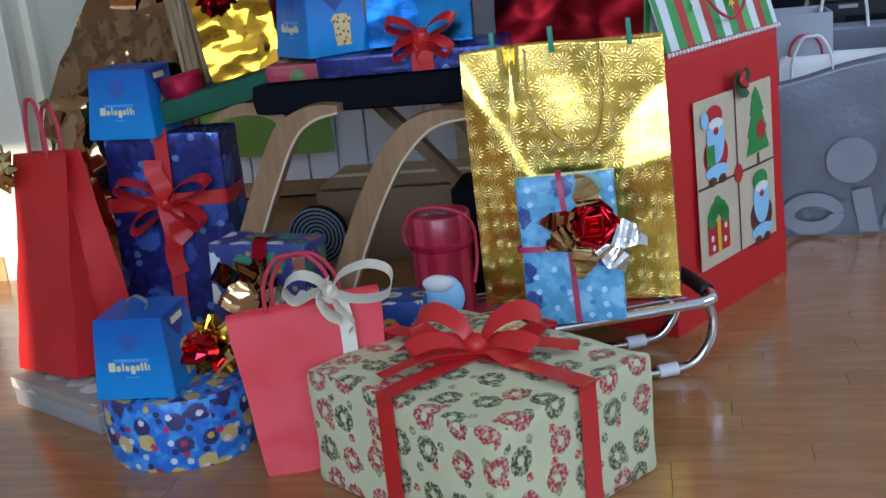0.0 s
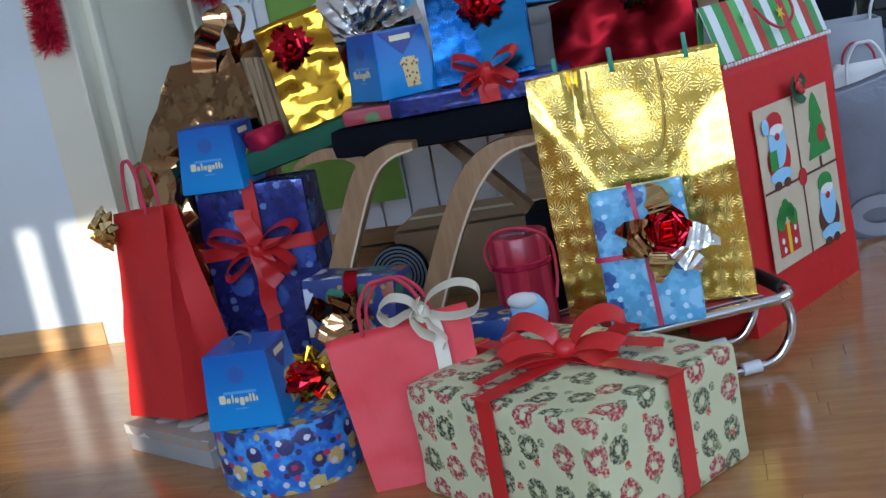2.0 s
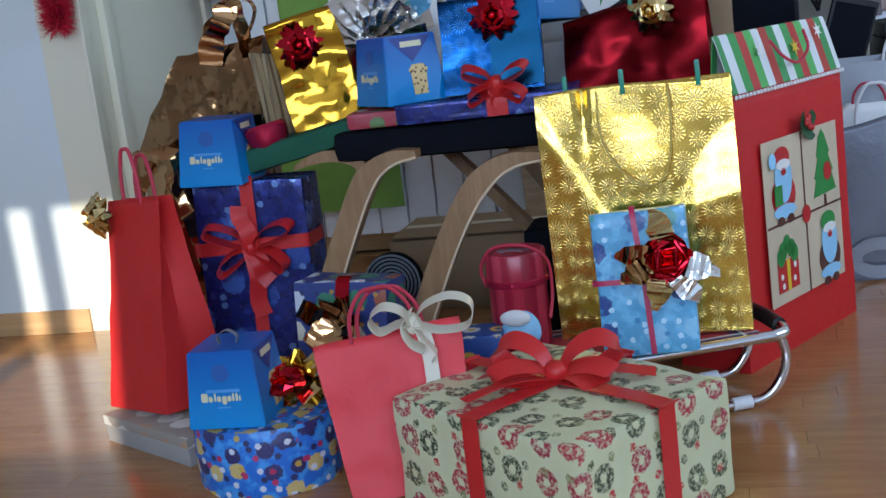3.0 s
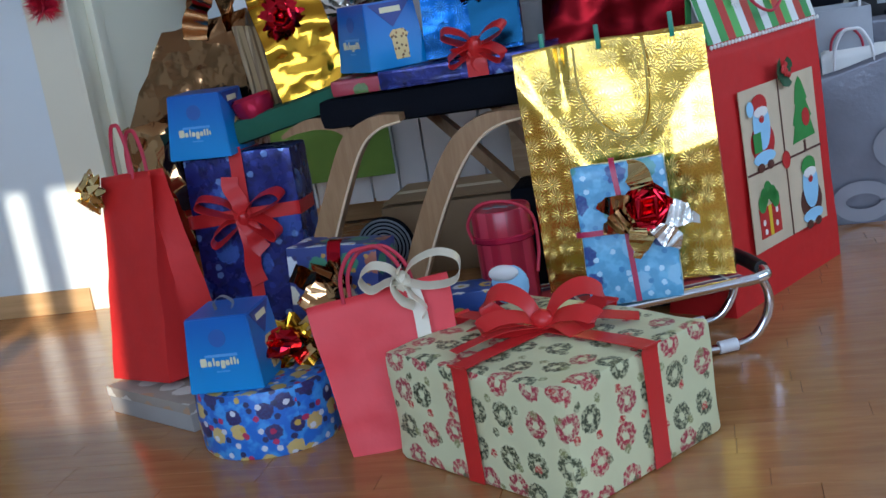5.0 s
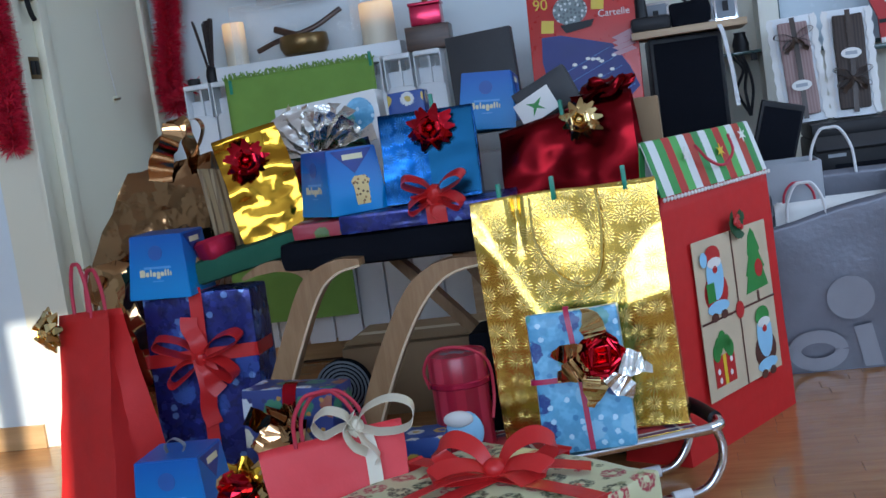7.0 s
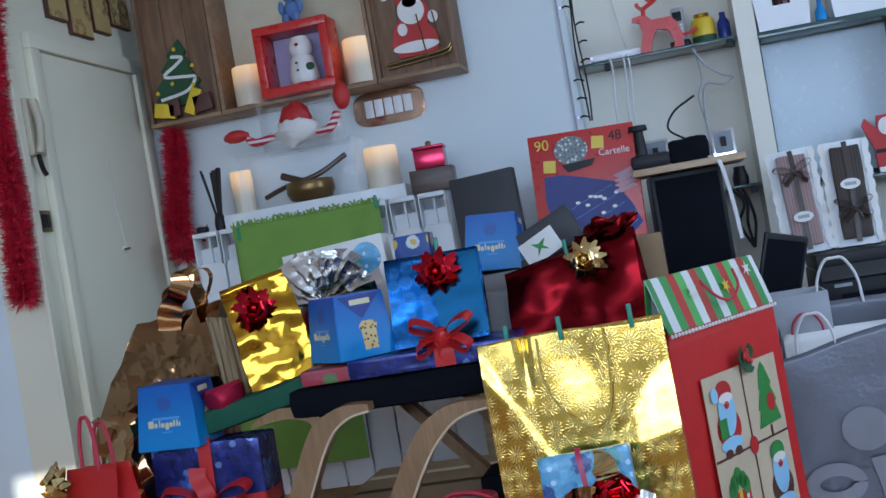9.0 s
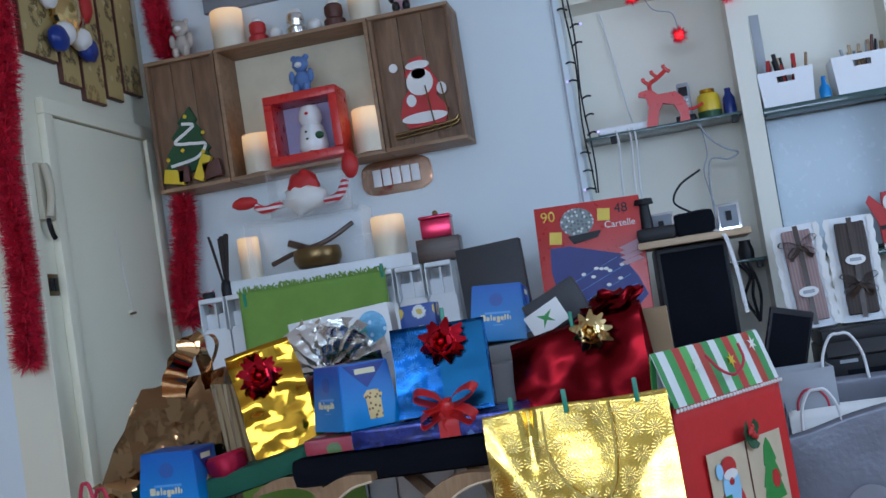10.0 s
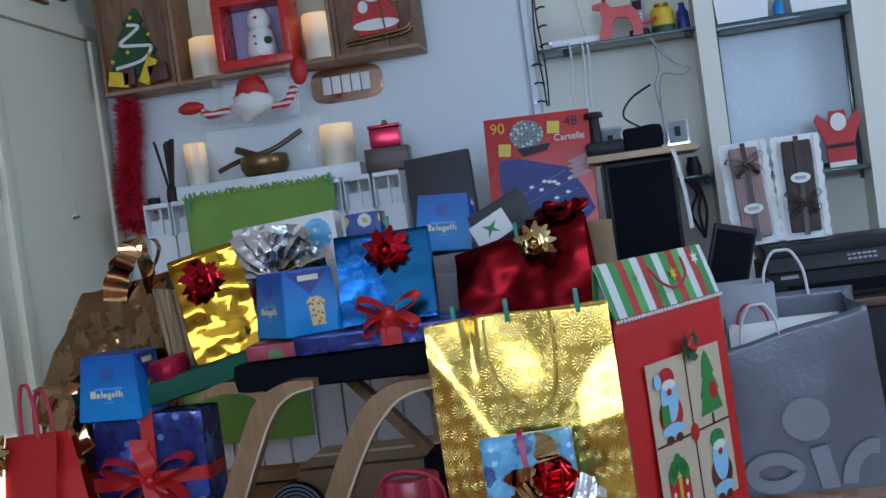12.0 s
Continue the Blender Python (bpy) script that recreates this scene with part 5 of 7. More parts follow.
for a in ((-0.10, 0.10, -0.12, -0.112), (-0.10, 0.10, 0.112, 0.12), (-0.10, -0.092, -0.1115, 0.1115), (0.092, 0.10, -0.1115, 0.1115)):
    part("side", bx(a[0], a[1], a[2], a[3], 0, 0.66, 0.002), M_GREY, gc)
part("base", bx(-0.09, 0.09, -0.11, 0.11, 0.0, 0.01), M_GREY, gc)
mon = thing("tilted_screen", "slim black device leaning beside the loudspeaker", "device", pose(0.56, 4.345, 0.551, 4, 16, 10))
part("case", bx(-0.075, 0.075, -0.012, 0.012, 0, 0.31, 0.006), M_BLACK, mon)
part("screen", bx(-0.065, 0.065, -0.0145, -0.0125, 0.02, 0.29, 0.001), M_BLACKFAB, mon)


def wrapped_tray(x, y, z, cloth, label, lean, seed):
    ob = thing("wrapped_tray", label, "gift", pose(x, y, z, -9, lean, 0), "wrapped cloth trays")
    w, h = 0.150, 0.386
    part("tray", bx(-w / 2, w / 2, -0.03, 0.012, 0, h, 0.004), M_WHITE, ob)
    bm = bmesh.new()
    for sx in (-1, 1):
        pts = []
        for k in range(24):
            pts.append((sx * (w / 2 + 0.004 * math.sin(k * 2.1)), -0.034, 0.005 + (h - 0.01) * k / 23))
        strip(pts, (1, 0, 0), 0.022, 0.003, 2, bm)
    part("frill", bm, M_SNOW, ob)
    part("cloth", soft_box(w - 0.045, 0.02, h - 0.05, 0.006, 5, 0.004, 18, seed), cloth, ob, "", pose(0, -0.045, 0.025))
    part("ribbon", strip([(0, -0.058, 0.01), (0.003, -0.061, 0.2), (0, -0.058, h - 0.01)], (1, 0, 0), 0.018), M_BROWNRIB, ob)
    ribbon_bow(ob, pose(0, -0.062, h - 0.09 if seed == 1 else 0.13), 0.07, 0.02, M_BROWNRIB, 2, ((-0.5, -0.7), (0.6, -0.6)), seed)
    lb = part("label", flat(disc(0.035, 0.019, 24), 0.003), M_SNOW, ob, "oval white label with plain print", pose(0, -0.062, 0.13 if seed == 1 else 0.22))
    part("print", bx(-0.02, 0.02, -0.0045, -0.0032, -0.006, 0.006), M_GREY, lb)
    return ob


wrapped_tray(0.737, 4.56, 0.757, M_MAUVE, "mauve ribbed cloth in a frilled white tray tied with brown ribbon", -2.0, 1)
wrapped_tray(0.907, 4.56, 0.757, M_ESPRESSO, "dark brown ribbed cloth in a frilled white tray tied with ribbon", 1.0, 2)
sw2 = thing("wooden_figure", "flat painted wooden figure in red and white", "figurine", pose(1.13, 4.93, 1.006))
part("body", flat([(-0.05, 0), (0.05, 0), (0.055, 0.10), (0.09, 0.19), (0.075, 0.215), (0.035, 0.17), (0.03, 0.22), (-0.03, 0.22), (-0.035, 0.17), (-0.075, 0.215), (-0.09, 0.19), (-0.055, 0.10)], 0.018), M_REDP, sw2)
part("beard", flat(disc(0.03, 0.035), 0.004, at=(0, -0.0185, 0.175)), M_SNOW, sw2)
part("hem", flat([(-0.05, 0.0), (0.05, 0.0), (0.05, 0.02), (-0.05, 0.02)], 0.004, at=(0, -0.0185, 0)), M_SNOW, sw2)
part("belt", flat([(-0.052, 0.075), (0.052, 0.075), (0.052, 0.09), (-0.052, 0.09)], 0.004, at=(0, -0.0185, 0)), M_BLACK, sw2)


# ---- writing ----
def words(text, size, material, parent, m, name="lettering"):
    cu = bpy.data.curves.new(name, "FONT")
    cu.body, cu.size, cu.extrude, cu.align_x, cu.align_y = text, size, 0.0008, "CENTER", "CENTER"
    tmp = bpy.data.objects.new(name, cu)
    me = bpy.data.meshes.new_from_object(tmp)
    bpy.data.objects.remove(tmp)
    bpy.data.curves.remove(cu)
    me.materials.append(material)
    ob = new(name, me)
    ob.parent, ob.matrix_basis = parent, m @ pose(0, 0, 0, 90, 0, 0)
    return ob


# ---- board-game box and black box behind the presents ----
tb = thing("bingo_box", "red bingo game box with a blue board picture, standing upright", "game box", pose(-0.02, 4.42, 0.661, -3, 1.5, 0))
W, Hh = 0.388, 0.685
part("carton", bx(-W / 2, W / 2, 0, 0.07, 0, Hh, 0.003), M_REDGLOSS, tb)
part("board_print", flat([(-0.155, 0.44), (-0.14, 0.36), (0.07, 0.215), (0.185, 0.32), (0.155, 0.395), (0.10, 0.48), (-0.08, 0.53), (-0.15, 0.53)], 0.0015, at=(0, -0.001, 0)), M_TOMB_BLUE, tb)
part("globe_print", flat(disc(0.062, 0.052, 28), 0.0015, at=(-0.04, -0.0028, 0.615)), motif_paper("number_balls", (0.18, 0.22, 0.22), [(((0.6, 0.62, 0.6), (0.1, 0.12, 0.12)), 1.0, 0, 0.35, 0.1)], 70, 0.4, False, 0.8), tb)
part("stand_print", flat([(-0.06, 0.535), (0.03, 0.55), (0.045, 0.575), (-0.08, 0.565)], 0.0015, at=(0, -0.0044, 0)), M_BLACK, tb)
for x, z in ((-0.125, 0.565), (0.06, 0.63)):
    part("block_print", flat([(-0.025, -0.02), (0.02, -0.025), (0.025, 0.02), (-0.02, 0.025)], 0.0015, at=(x, -0.0028, z)), M_YELLOW, tb)
rg = random.Random(6)
for k in range(9):
    part("counter_print", flat(disc(0.009, 0.006, 12), 0.001, at=(rg.uniform(-0.04, 0.14), -0.0028, rg.uniform(0.34, 0.46))), M_SNOW, tb)
for k in range(5):
    part("grid_line_print", flat([(-0.13 + 0.03 * k, 0.37 - 0.03 * k), (-0.128 + 0.03 * k, 0.372 - 0.03 * k), (0.09 + 0.02 * k, 0.47 - 0.035 * k), (0.088 + 0.02 * k, 0.468 - 0.035 * k)], 0.0008, at=(0, -0.0027, 0)), M_PALEBLUE, tb)
for k in range(4):
    part("card_print", flat([(0.10, 0.50 - 0.018 * k), (0.17, 0.525 - 0.02 * k), (0.185, 0.512 - 0.02 * k), (0.12, 0.488 - 0.018 * k)], 0.001, at=(0, -0.0028 - 0.0004 * k, 0)), M_PLUSHPINK, tb)
part("badge_print", flat([(-0.155, 0.275), (-0.085, 0.28), (-0.085, 0.305), (-0.155, 0.30)], 0.001, at=(0, -0.001, 0)), M_GREENP, tb)
part("band_print", flat([(-0.185, 0.20), (0.185, 0.20), (0.185, 0.21), (-0.185, 0.21)], 0.001, at=(0, -0.001, 0)), M_YELLOW, tb)
part("corner_print", flat(disc(0.022, 0.022), 0.001, at=(0.16, -0.0025, 0.225)), M_NAVY, tb)
words("90", 0.055, M_YELLOW, tb, pose(-0.145, -0.002, 0.645))
words("48", 0.05, M_BLACK, tb, pose(0.125, -0.002, 0.645))
words("Cartelle", 0.035, M_SNOW, tb, pose(0.115, -0.002, 0.59))
bb = solo("black_box", bx(-0.122, 0.122, 0, 0.05, 0, 0.59, 0.003), M_BLACKCARD, "flat charcoal box leaning upright behind the presents", "box", pose(-0.362, 4.36, 0.661, -4, -2.5, -4))

# ---- the stool with its black cushion ----
SZ = 0.625
st = thing("bentwood_stool", "bentwood stool with a thick black cushion, covered in presents", "stool")
part("cushion", soft_box(0.90, 0.62, 0.085, 0.035, 8, 0.006, 8, 1), M_BLACKFAB, st, "thick black cushion", pose(-0.325, 3.36, 0.615))


def bent_leg(path, w, th):
    bm = strip(path, (0, 1, 0), w, th, 8, thin=lambda t: min(1.0, 0.32 + 1.9 * t))
    bmesh.ops.bevel(bm, geom=[e for e in bm.edges if len(e.link_faces) == 2 and e.calc_face_angle(0) > 1.0], offset=0.004, segments=1, affect="EDGES")
    return bm


for y, path in ((2.98, [(-0.22, 0.606), (-0.29, 0.603), (-0.35, 0.58), (-0.41, 0.522), (-0.48, 0.405), (-0.55, 0.253), (-0.615, 0.09), (-0.64, 0.016)]), (3.02, [(-0.54, 0.632), (-0.60, 0.628), (-0.655, 0.602), (-0.69, 0.562), (-0.735, 0.475), (-0.795, 0.345), (-0.86, 0.185), (-0.92, 0.016)])):
    leg = part("leg", bent_leg([(x, y, z) for x, z in path], 0.055, 0.058), M_BEECH, st)
    side = smooth_path([(x, y, z) for x, z in path], 3)
    rim = []
    for p, q in zip(side, side[1:]):
        d = (q - p).normalized()
        rim.append(p + Vector((-d.z, 0, d.x)) * 0.028 * min(1.0, 0.32 + 1.9 * len(rim) / (len(side) - 1)) + Vector((0, -0.027, 0)))
    # highlight along the bevel, laid on as a thin pale strip
    part("edge", tube(rim, 0.0035, 6, 1), M_BEECH_HIGHLIGHT, leg, "pale strip painted as the highlight on the leg's bevel")
part("rail", bent_leg([(-0.89, 3.10, 0.612), (-0.845, 3.10, 0.63), (-0.79, 3.10, 0.637), (-0.73, 3.10, 0.622), (-0.69, 3.10, 0.58)], 0.05, 0.03), M_BEECH, st)
part("leg", bent_leg([(-0.72, 3.50, 0.645), (-0.62, 3.50, 0.61), (-0.50, 3.50, 0.49), (-0.36, 3.50, 0.33), (-0.22, 3.50, 0.17), (-0.10, 3.50, 0.016)], 0.055, 0.03), M_BEECH, st)
part("leg", bent_leg([(-0.55, 3.58, 0.66), (-0.42, 3.58, 0.58), (-0.30, 3.58, 0.42), (-0.2, 3.58, 0.25), (-0.1, 3.58, 0.016)], 0.055, 0.03), M_BEECH, st)
part("leg", bent_leg([(0.16, 3.5, 0.62), (0.18, 3.5, 0.3), (0.2, 3.5, 0.016)], 0.055, 0.03), M_BEECH, st)
# what lies in the shade below the stool
ct = thing("cardboard_box", "low brown cardboard box under the stool", "box", pose(-0.50, 4.05, 0.0))
part("carton", soft_box(0.80, 0.36, 0.24, 0.005, 3, 0.004), M_CARD, ct)
part("flap", bx(-0.395, 0.395, -0.175, -0.01, 0.247, 0.251, 0.001), M_CARD, ct)
part("flap", bx(-0.395, 0.395, 0.0, 0.175, 0.247, 0.251, 0.001), M_CARD, ct)
part("tape", bx(-0.385, 0.385, -0.025, 0.02, 0.252, 0.253), M_BEIGE, ct)
fan = thing("fan_heater", "black round fan grille under the stool", "fan", pose(-0.783, 3.46, 0.0))
part("foot", rod(0.09, 0.07, 0.03, 20), M_BLACK, fan)
part("post", rod(0.02, 0.02, 0.09, 12, m=pose(0, 0.02, 0.03)), M_BLACK, fan)
part("back_plate", rod(0.088, 0.088, 0.02, 32, m=pose(0, 0.03, 0.2, 90, 0, 0)), M_BLACKFAB, fan)
for k in range(7):
    r = 0.014 + 0.0115 * k
    part("ring", tube([(r * math.cos(a), 0, 0.2 + r * math.sin(a)) for a in [2 * math.pi * i / 16 for i in range(17)]], 0.0035, 6, 3), M_FRAMEGREY, fan)
# black block added in place of deep shade under the stool
bs = solo("shade_block", soft_box(0.40, 0.22, 0.37, 0.02, 4, 0.008), M_BLACKFAB, "black block added to darken the shaded space under the stool", "case", pose(-0.14, 3.34, 0.0))
gs = solo("green_hanging_cloth", bx(-0.30, 0.30, -0.004, 0.004, 0, 0.40, 0.001), M_LIME, "green cloth hanging in front of the radiator", "cloth", pose(-1.33, 4.565, 0.24))
grn = solo("green_cushion", soft_box(0.50, 0.42, 0.065, 0.022, 8, 0.008, 7, 5), M_GREENFAB, "dark green felt cushion sloping on the stool", "cushion", pose(-0.795, 3.28, 0.655, 0, -11, 6))

# ---- presents ----
def cake_carton(m, label, loop=False):
    """A blue cake carton, wider at the foot, with a folded front and its ribbon loop."""
    ob = thing("cake_carton", label, "cake box", m, "blue cake cartons")
    b, t, h = 0.087, 0.073, 0.168
    bm = bmesh.new()
    lo = [bm.verts.new((x * b, y * b, 0)) for x, y in ((-1, -1), (1, -1), (1, 1), (-1, 1))]
    hi = [bm.verts.new((x * t, y * t, h)) for x, y in ((-1, -1), (1, -1), (1, 1), (-1, 1))]
    for k in range(4):
        bm.faces.new((lo[k], lo[(k + 1) % 4], hi[(k + 1) % 4], hi[k]))
    bm.faces.new(lo[::-1])
    bm.faces.new(hi)
    bmesh.ops.bevel(bm, geom=bm.edges[:], offset=0.0025, segments=2, affect="EDGES")
    part("carton", bm, M_BOXBLUE, ob)
    tilt = math.degrees(math.atan2(b - t, h))
    for rz, kind in ((0, 0), (90, 1)):
        face = pose(0, 0, 0, 0, 0, rz) @ pose(0, -b - 0.0006, 0, -tilt, 0, 0)
        if kind == 0:
            part("emblem", flat(disc(0.02, 0.02), 0.0008), M_EMBLEM, ob, "", face @ pose(-0.002, 0, 0.122))
            part("print", flat([(-0.038, -0.003), (0.038, -0.003), (0.038, 0.003), (-0.038, 0.003)], 0.0008), M_PALEBLUE, ob, "", face @ pose(0, 0, 0.083))
            for dx, w2, h2, z2 in ((-0.043, 0.015, 0.019, 0.060), (-0.029, 0.009, 0.012, 0.060), (-0.019, 0.004, 0.020, 0.060), (-0.010, 0.009, 0.012, 0.060), (0.002, 0.010, 0.018, 0.054), (0.013, 0.009, 0.012, 0.060), (0.022, 0.005, 0.018, 0.060), (0.030, 0.005, 0.018, 0.060), (0.037, 0.004, 0.013, 0.060)):
                part("mark", flat([(-w2 / 2, 0.002), (-w2 / 2 + 0.002, 0), (w2 / 2 - 0.002, 0), (w2 / 2, 0.002), (w2 / 2, h2 - 0.003), (w2 / 2 - 0.002, h2), (-w2 / 2 + 0.002, h2), (-w2 / 2, h2 - 0.003)], 0.0008), M_CREAM, ob, "", face @ pose(dx, 0, z2))
            part("print", flat([(-0.015, -0.0015), (0.015, -0.0015), (0.015, 0.0015), (-0.015, 0.0015)], 0.0008), M_PALEBLUE, ob, "", face @ pose(0, 0, 0.047))
        else:
            part("flap_print", flat([(-0.062, 0.0), (0.062, 0.0), (0.0, -0.062)], 0.0008), M_NAVY, ob, "", face @ pose(0, 0, 0.164))
            part("print", flat([(-0.03, -0.007), (0.03, -0.007), (0.03, 0.007), (-0.03, 0.007)], 0.0008), M_CREAM, ob, "", face @ pose(0, -0.001, 0.146))
            part("slice_print", flat([(-0.02, 0), (0.02, 0), (0.022, 0.05), (0.028, 0.062), (0.015, 0.075), (-0.015, 0.075), (-0.028, 0.062), (-0.022, 0.05)], 0.0008), M_CAKE, ob, "", face @ pose(0.012, 0, 0.02))
    if loop:
        part("ribbon_loop", strip([(-0.02, -0.01, h), (-0.022, -0.01, h + 0.018), (0.0, -0.01, h + 0.03), (0.022, -0.01, h + 0.016), (0.018, -0.01, h)], (0, 1, 0), 0.014), M_SILVERLOGO, ob)
    return ob


# big cream box with the red ribbon
bg = thing("large_gift_box", "large cream gift box printed with wreaths, wide red ribbon", "gift box", pose(-0.152, 2.370, 0, 0, 0, -36.6))
BW, BD, BH = 0.503, 0.42, 0.236
part("wrapped_box", soft_box(BW, BD, BH, 0.012, 14, 0.006, 8, 2), M_WREATH, bg)
rx, ry = -0.012, 0.02
o = 0.0045
part("ribbon", strip([(rx, -BD / 2 - o, 0.004), (rx, -BD / 2 - o, BH - 0.012), (rx, -BD / 2 + 0.004, BH + o), (rx, 0, BH + o + 0.002), (rx, BD / 2 - 0.004, BH + o), (rx, BD / 2 + o, BH - 0.012), (rx, BD / 2 + o, 0.004)], (1, 0, 0), 0.044, 0.0015, 10), M_RIBBON, bg)
part("ribbon", strip([(BW / 2 + o, ry, 0.004), (BW / 2 + o, ry, BH - 0.012), (BW / 2 - 0.004, ry, BH + o + 0.003), (0, ry, BH + o + 0.004), (-BW / 2 + 0.004, ry, BH + o + 0.003), (-BW / 2 - o, ry, BH - 0.012), (-BW / 2 - o, ry, 0.004)], (0, 1, 0), 0.044, 0.0015, 10), M_RIBBON, bg)
cz = BH + 0.012
for a, l, hgt, wd, lean in ((165, 0.125, 0.072, 0.046, -0.7), (15, 0.125, 0.07, 0.046, 0.7), (205, 0.13, 0.035, 0.045, -0.5), (-20, 0.12, 0.03, 0.045, 0.6)):
    u = Vector((math.cos(radians(a + 36)), math.sin(radians(a + 36)), 0))
    s = Vector((-u.y, u.x, 0))
    c = Vector((rx, ry, cz))
    bm = strip([c, c + u * l * 0.30 + Vector((0, 0, hgt * 0.75)), c + u * l * 0.72 + Vector((0, 0, hgt)), c + u * l * 1.0 + Vector((0, 0, hgt * 0.62)), c + u * l * 0.62 + Vector((0, 0, hgt * 0.16)), c], s + Vector((0, 0, lean)), wd, 0.0012, 7, None, lambda t: 0.35 + 0.65 * math.sin(math.pi * t) ** 0.5)
    part("bow_loop", bm, M_RIBBON, bg)
for a, l in ((215, 0.20), (-40, 0.10), (5, 0.19), (172, 0.16)):
    u = Vector((math.cos(radians(a + 36)), math.sin(radians(a + 36)), 0))
    c = Vector((rx, ry, cz))
    bm = strip([c, c + u * l * 0.5 + Vector((0, 0, 0.012)), c + u * l + Vector((0, 0, -0.002))], (-u.y, u.x, 0.1), 0.042, 0.0012, 6)
    part("bow_tail", bm, M_RIBBON, bg)
part("bow_knot", ball(0.026, 0.026, 0.022, (rx, ry, cz + 0.012), None, 12), M_RIBBON, bg)

# coral paper bag with cream ribbon
pk = thing("coral_gift_bag", "coral pink paper bag tied with a cream satin bow", "gift bag", pose(-0.475, 2.455, 0.0, -6, -5, 16))
thicken(part("paper", bag_sheet(0.27, 0.10, 0.335, 0.14, 0.93, 0.3, 0.013, 4, scale=9), M_PINKPAPER, pk))
loop_handle(pk, -0.075, 0.065, -0.004, 0.325, 0.105, M_REDCORD, 0.0045)
loop_handle(pk, -0.06, 0.08, 0.012, 0.325, 0.10, M_REDCORD, 0.0045)
bow = part("bow", ball(0.018, 0.014, 0.022, (0, -0.012, 0), None, 12, 0.3), M_CREAMRIB, pk, "tied cream satin bow", pose(0.06, -0.02, 0.345))
for path, w2 in (([(0, -0.01, 0), (0.03, -0.03, 0.035), (0.085, -0.035, 0.045), (0.125, -0.03, 0.02), (0.11, -0.03, -0.022), (0.05, -0.02, -0.022), (0, -0.01, 0)], 0.034), ([(0, -0.01, 0), (-0.02, -0.03, 0.035), (-0.055, -0.035, 0.05), (-0.085, -0.03, 0.03), (-0.07, -0.025, 0.0), (-0.03, -0.015, 0.005), (0, -0.01, 0)], 0.036), ([(0, -0.012, 0.03), (-0.022, -0.03, 0.0), (-0.012, -0.032, -0.035), (0.012, -0.03, -0.055)], 0.040), ([(0, -0.012, 0), (0.012, -0.03, -0.03), (0.035, -0.03, -0.065), (0.022, -0.028, -0.085)], 0.022)):
    part("ribbon_loop", strip(path, (0.2, 1, 0.35), w2, 0.0012, 7), M_CREAMRIB, bow)
part("ribbon", strip([(0.075, -0.022, 0.335), (0.08, -0.032, 0.27), (0.07, -0.048, 0.15)], (1, 0, 0), 0.03), M_CREAMRIB, pk)

# oval blue drum
tu = thing("oval_gift_box", "oval box wrapped in bright blue paper with toy prints", "gift box", pose(-0.835, 2.53, 0))
bm = lathe([(0.158, 0), (0.16, 0.006), (0.161, 0.07), (0.16, 0.142), (0.155, 0.15), (0.08, 0.152)], 48)
for v in bm.verts:
    v.co.y *= 0.88
crumple(bm, 0.003, 14, 2)
for v in bm.verts:
    v.co.z = max(v.co.z, 0.0)
part("wrapped_box", bm, M_TUB, tu)
fr = part("foil_rosette", crumple(ball(0.075, 0.05, 0.055, (0, 0, 0), seg=20, rough=0.9, seed=4), 0.02, 34, 1), M_GOLD, tu, "crumpled gold foil rosette", pose(0.05, 0.06, 0.19))
bm = bmesh.new()
rg = random.Random(12)
for k in range(16):
    a = rg.uniform(0, 6.28)
    u = Vector((math.cos(a), math.sin(a) * 0.6, rg.uniform(0.1, 0.7)))
    strip([(0, 0, 0), u * 0.06 + Vector((0, 0, 0.015)), u * 0.11], (-u.y, u.x, 0.4), 0.05, 0.0008, 3, bm)
crumple(bm, 0.01, 40, 3)
part("foil_leaf", bm, M_GOLDBOW, tu, "", pose(0.07, 0.03, 0.175), smooth=False)
part("foil_flower", crumple(ball(0.05, 0.04, 0.03, seg=14, rough=0.8, seed=7), 0.012, 50, 1), M_REDBOW, tu, "", pose(0.05, 0.0, 0.215), smooth=False)
cake_carton(pose(-0.875, 2.505, 0.153, 0, 0, 2), "blue tapered cake carton standing on the oval gift box", True)

# flat grey box
fb = thing("flat_box", "flat grey cardboard box with a lid of pale squares", "box", pose(-1.155, 2.775, 0, 0, 0, -30.8))
part("box", bx(-0.185, 0.185, -0.12, 0.12, 0, 0.045, 0.003), M_GREYCARD, fb)
part("lid", bx(-0.188, 0.188, -0.123, 0.123, 0.0455, 0.072, 0.003), M_LID, fb)

# tall red bag with a gold bow
rbag = thing("red_gift_bag", "tall red paper bag with a gold star bow and twisted handles", "gift bag", pose(-1.222, 2.845, 0.076, -3, -4, -30))
thicken(part("paper", bag_sheet(0.265, 0.20, 0.525, -0.16, 0.80, 0.30, 0.010, 9, nx=20, ny=12, nz=26, scale=5), M_REDPAPER, rbag))
loop_handle(rbag, -0.045, 0.035, -0.018, 0.51, 0.14, M_REDCORD, 0.005)
loop_handle(rbag, -0.04, 0.045, 0.018, 0.51, 0.12, M_REDCORD, 0.005)
star_bow(rbag, (-0.105, -0.05, 0.49), 0.06, M_GOLDBOW, 5, "shiny gold star bow")

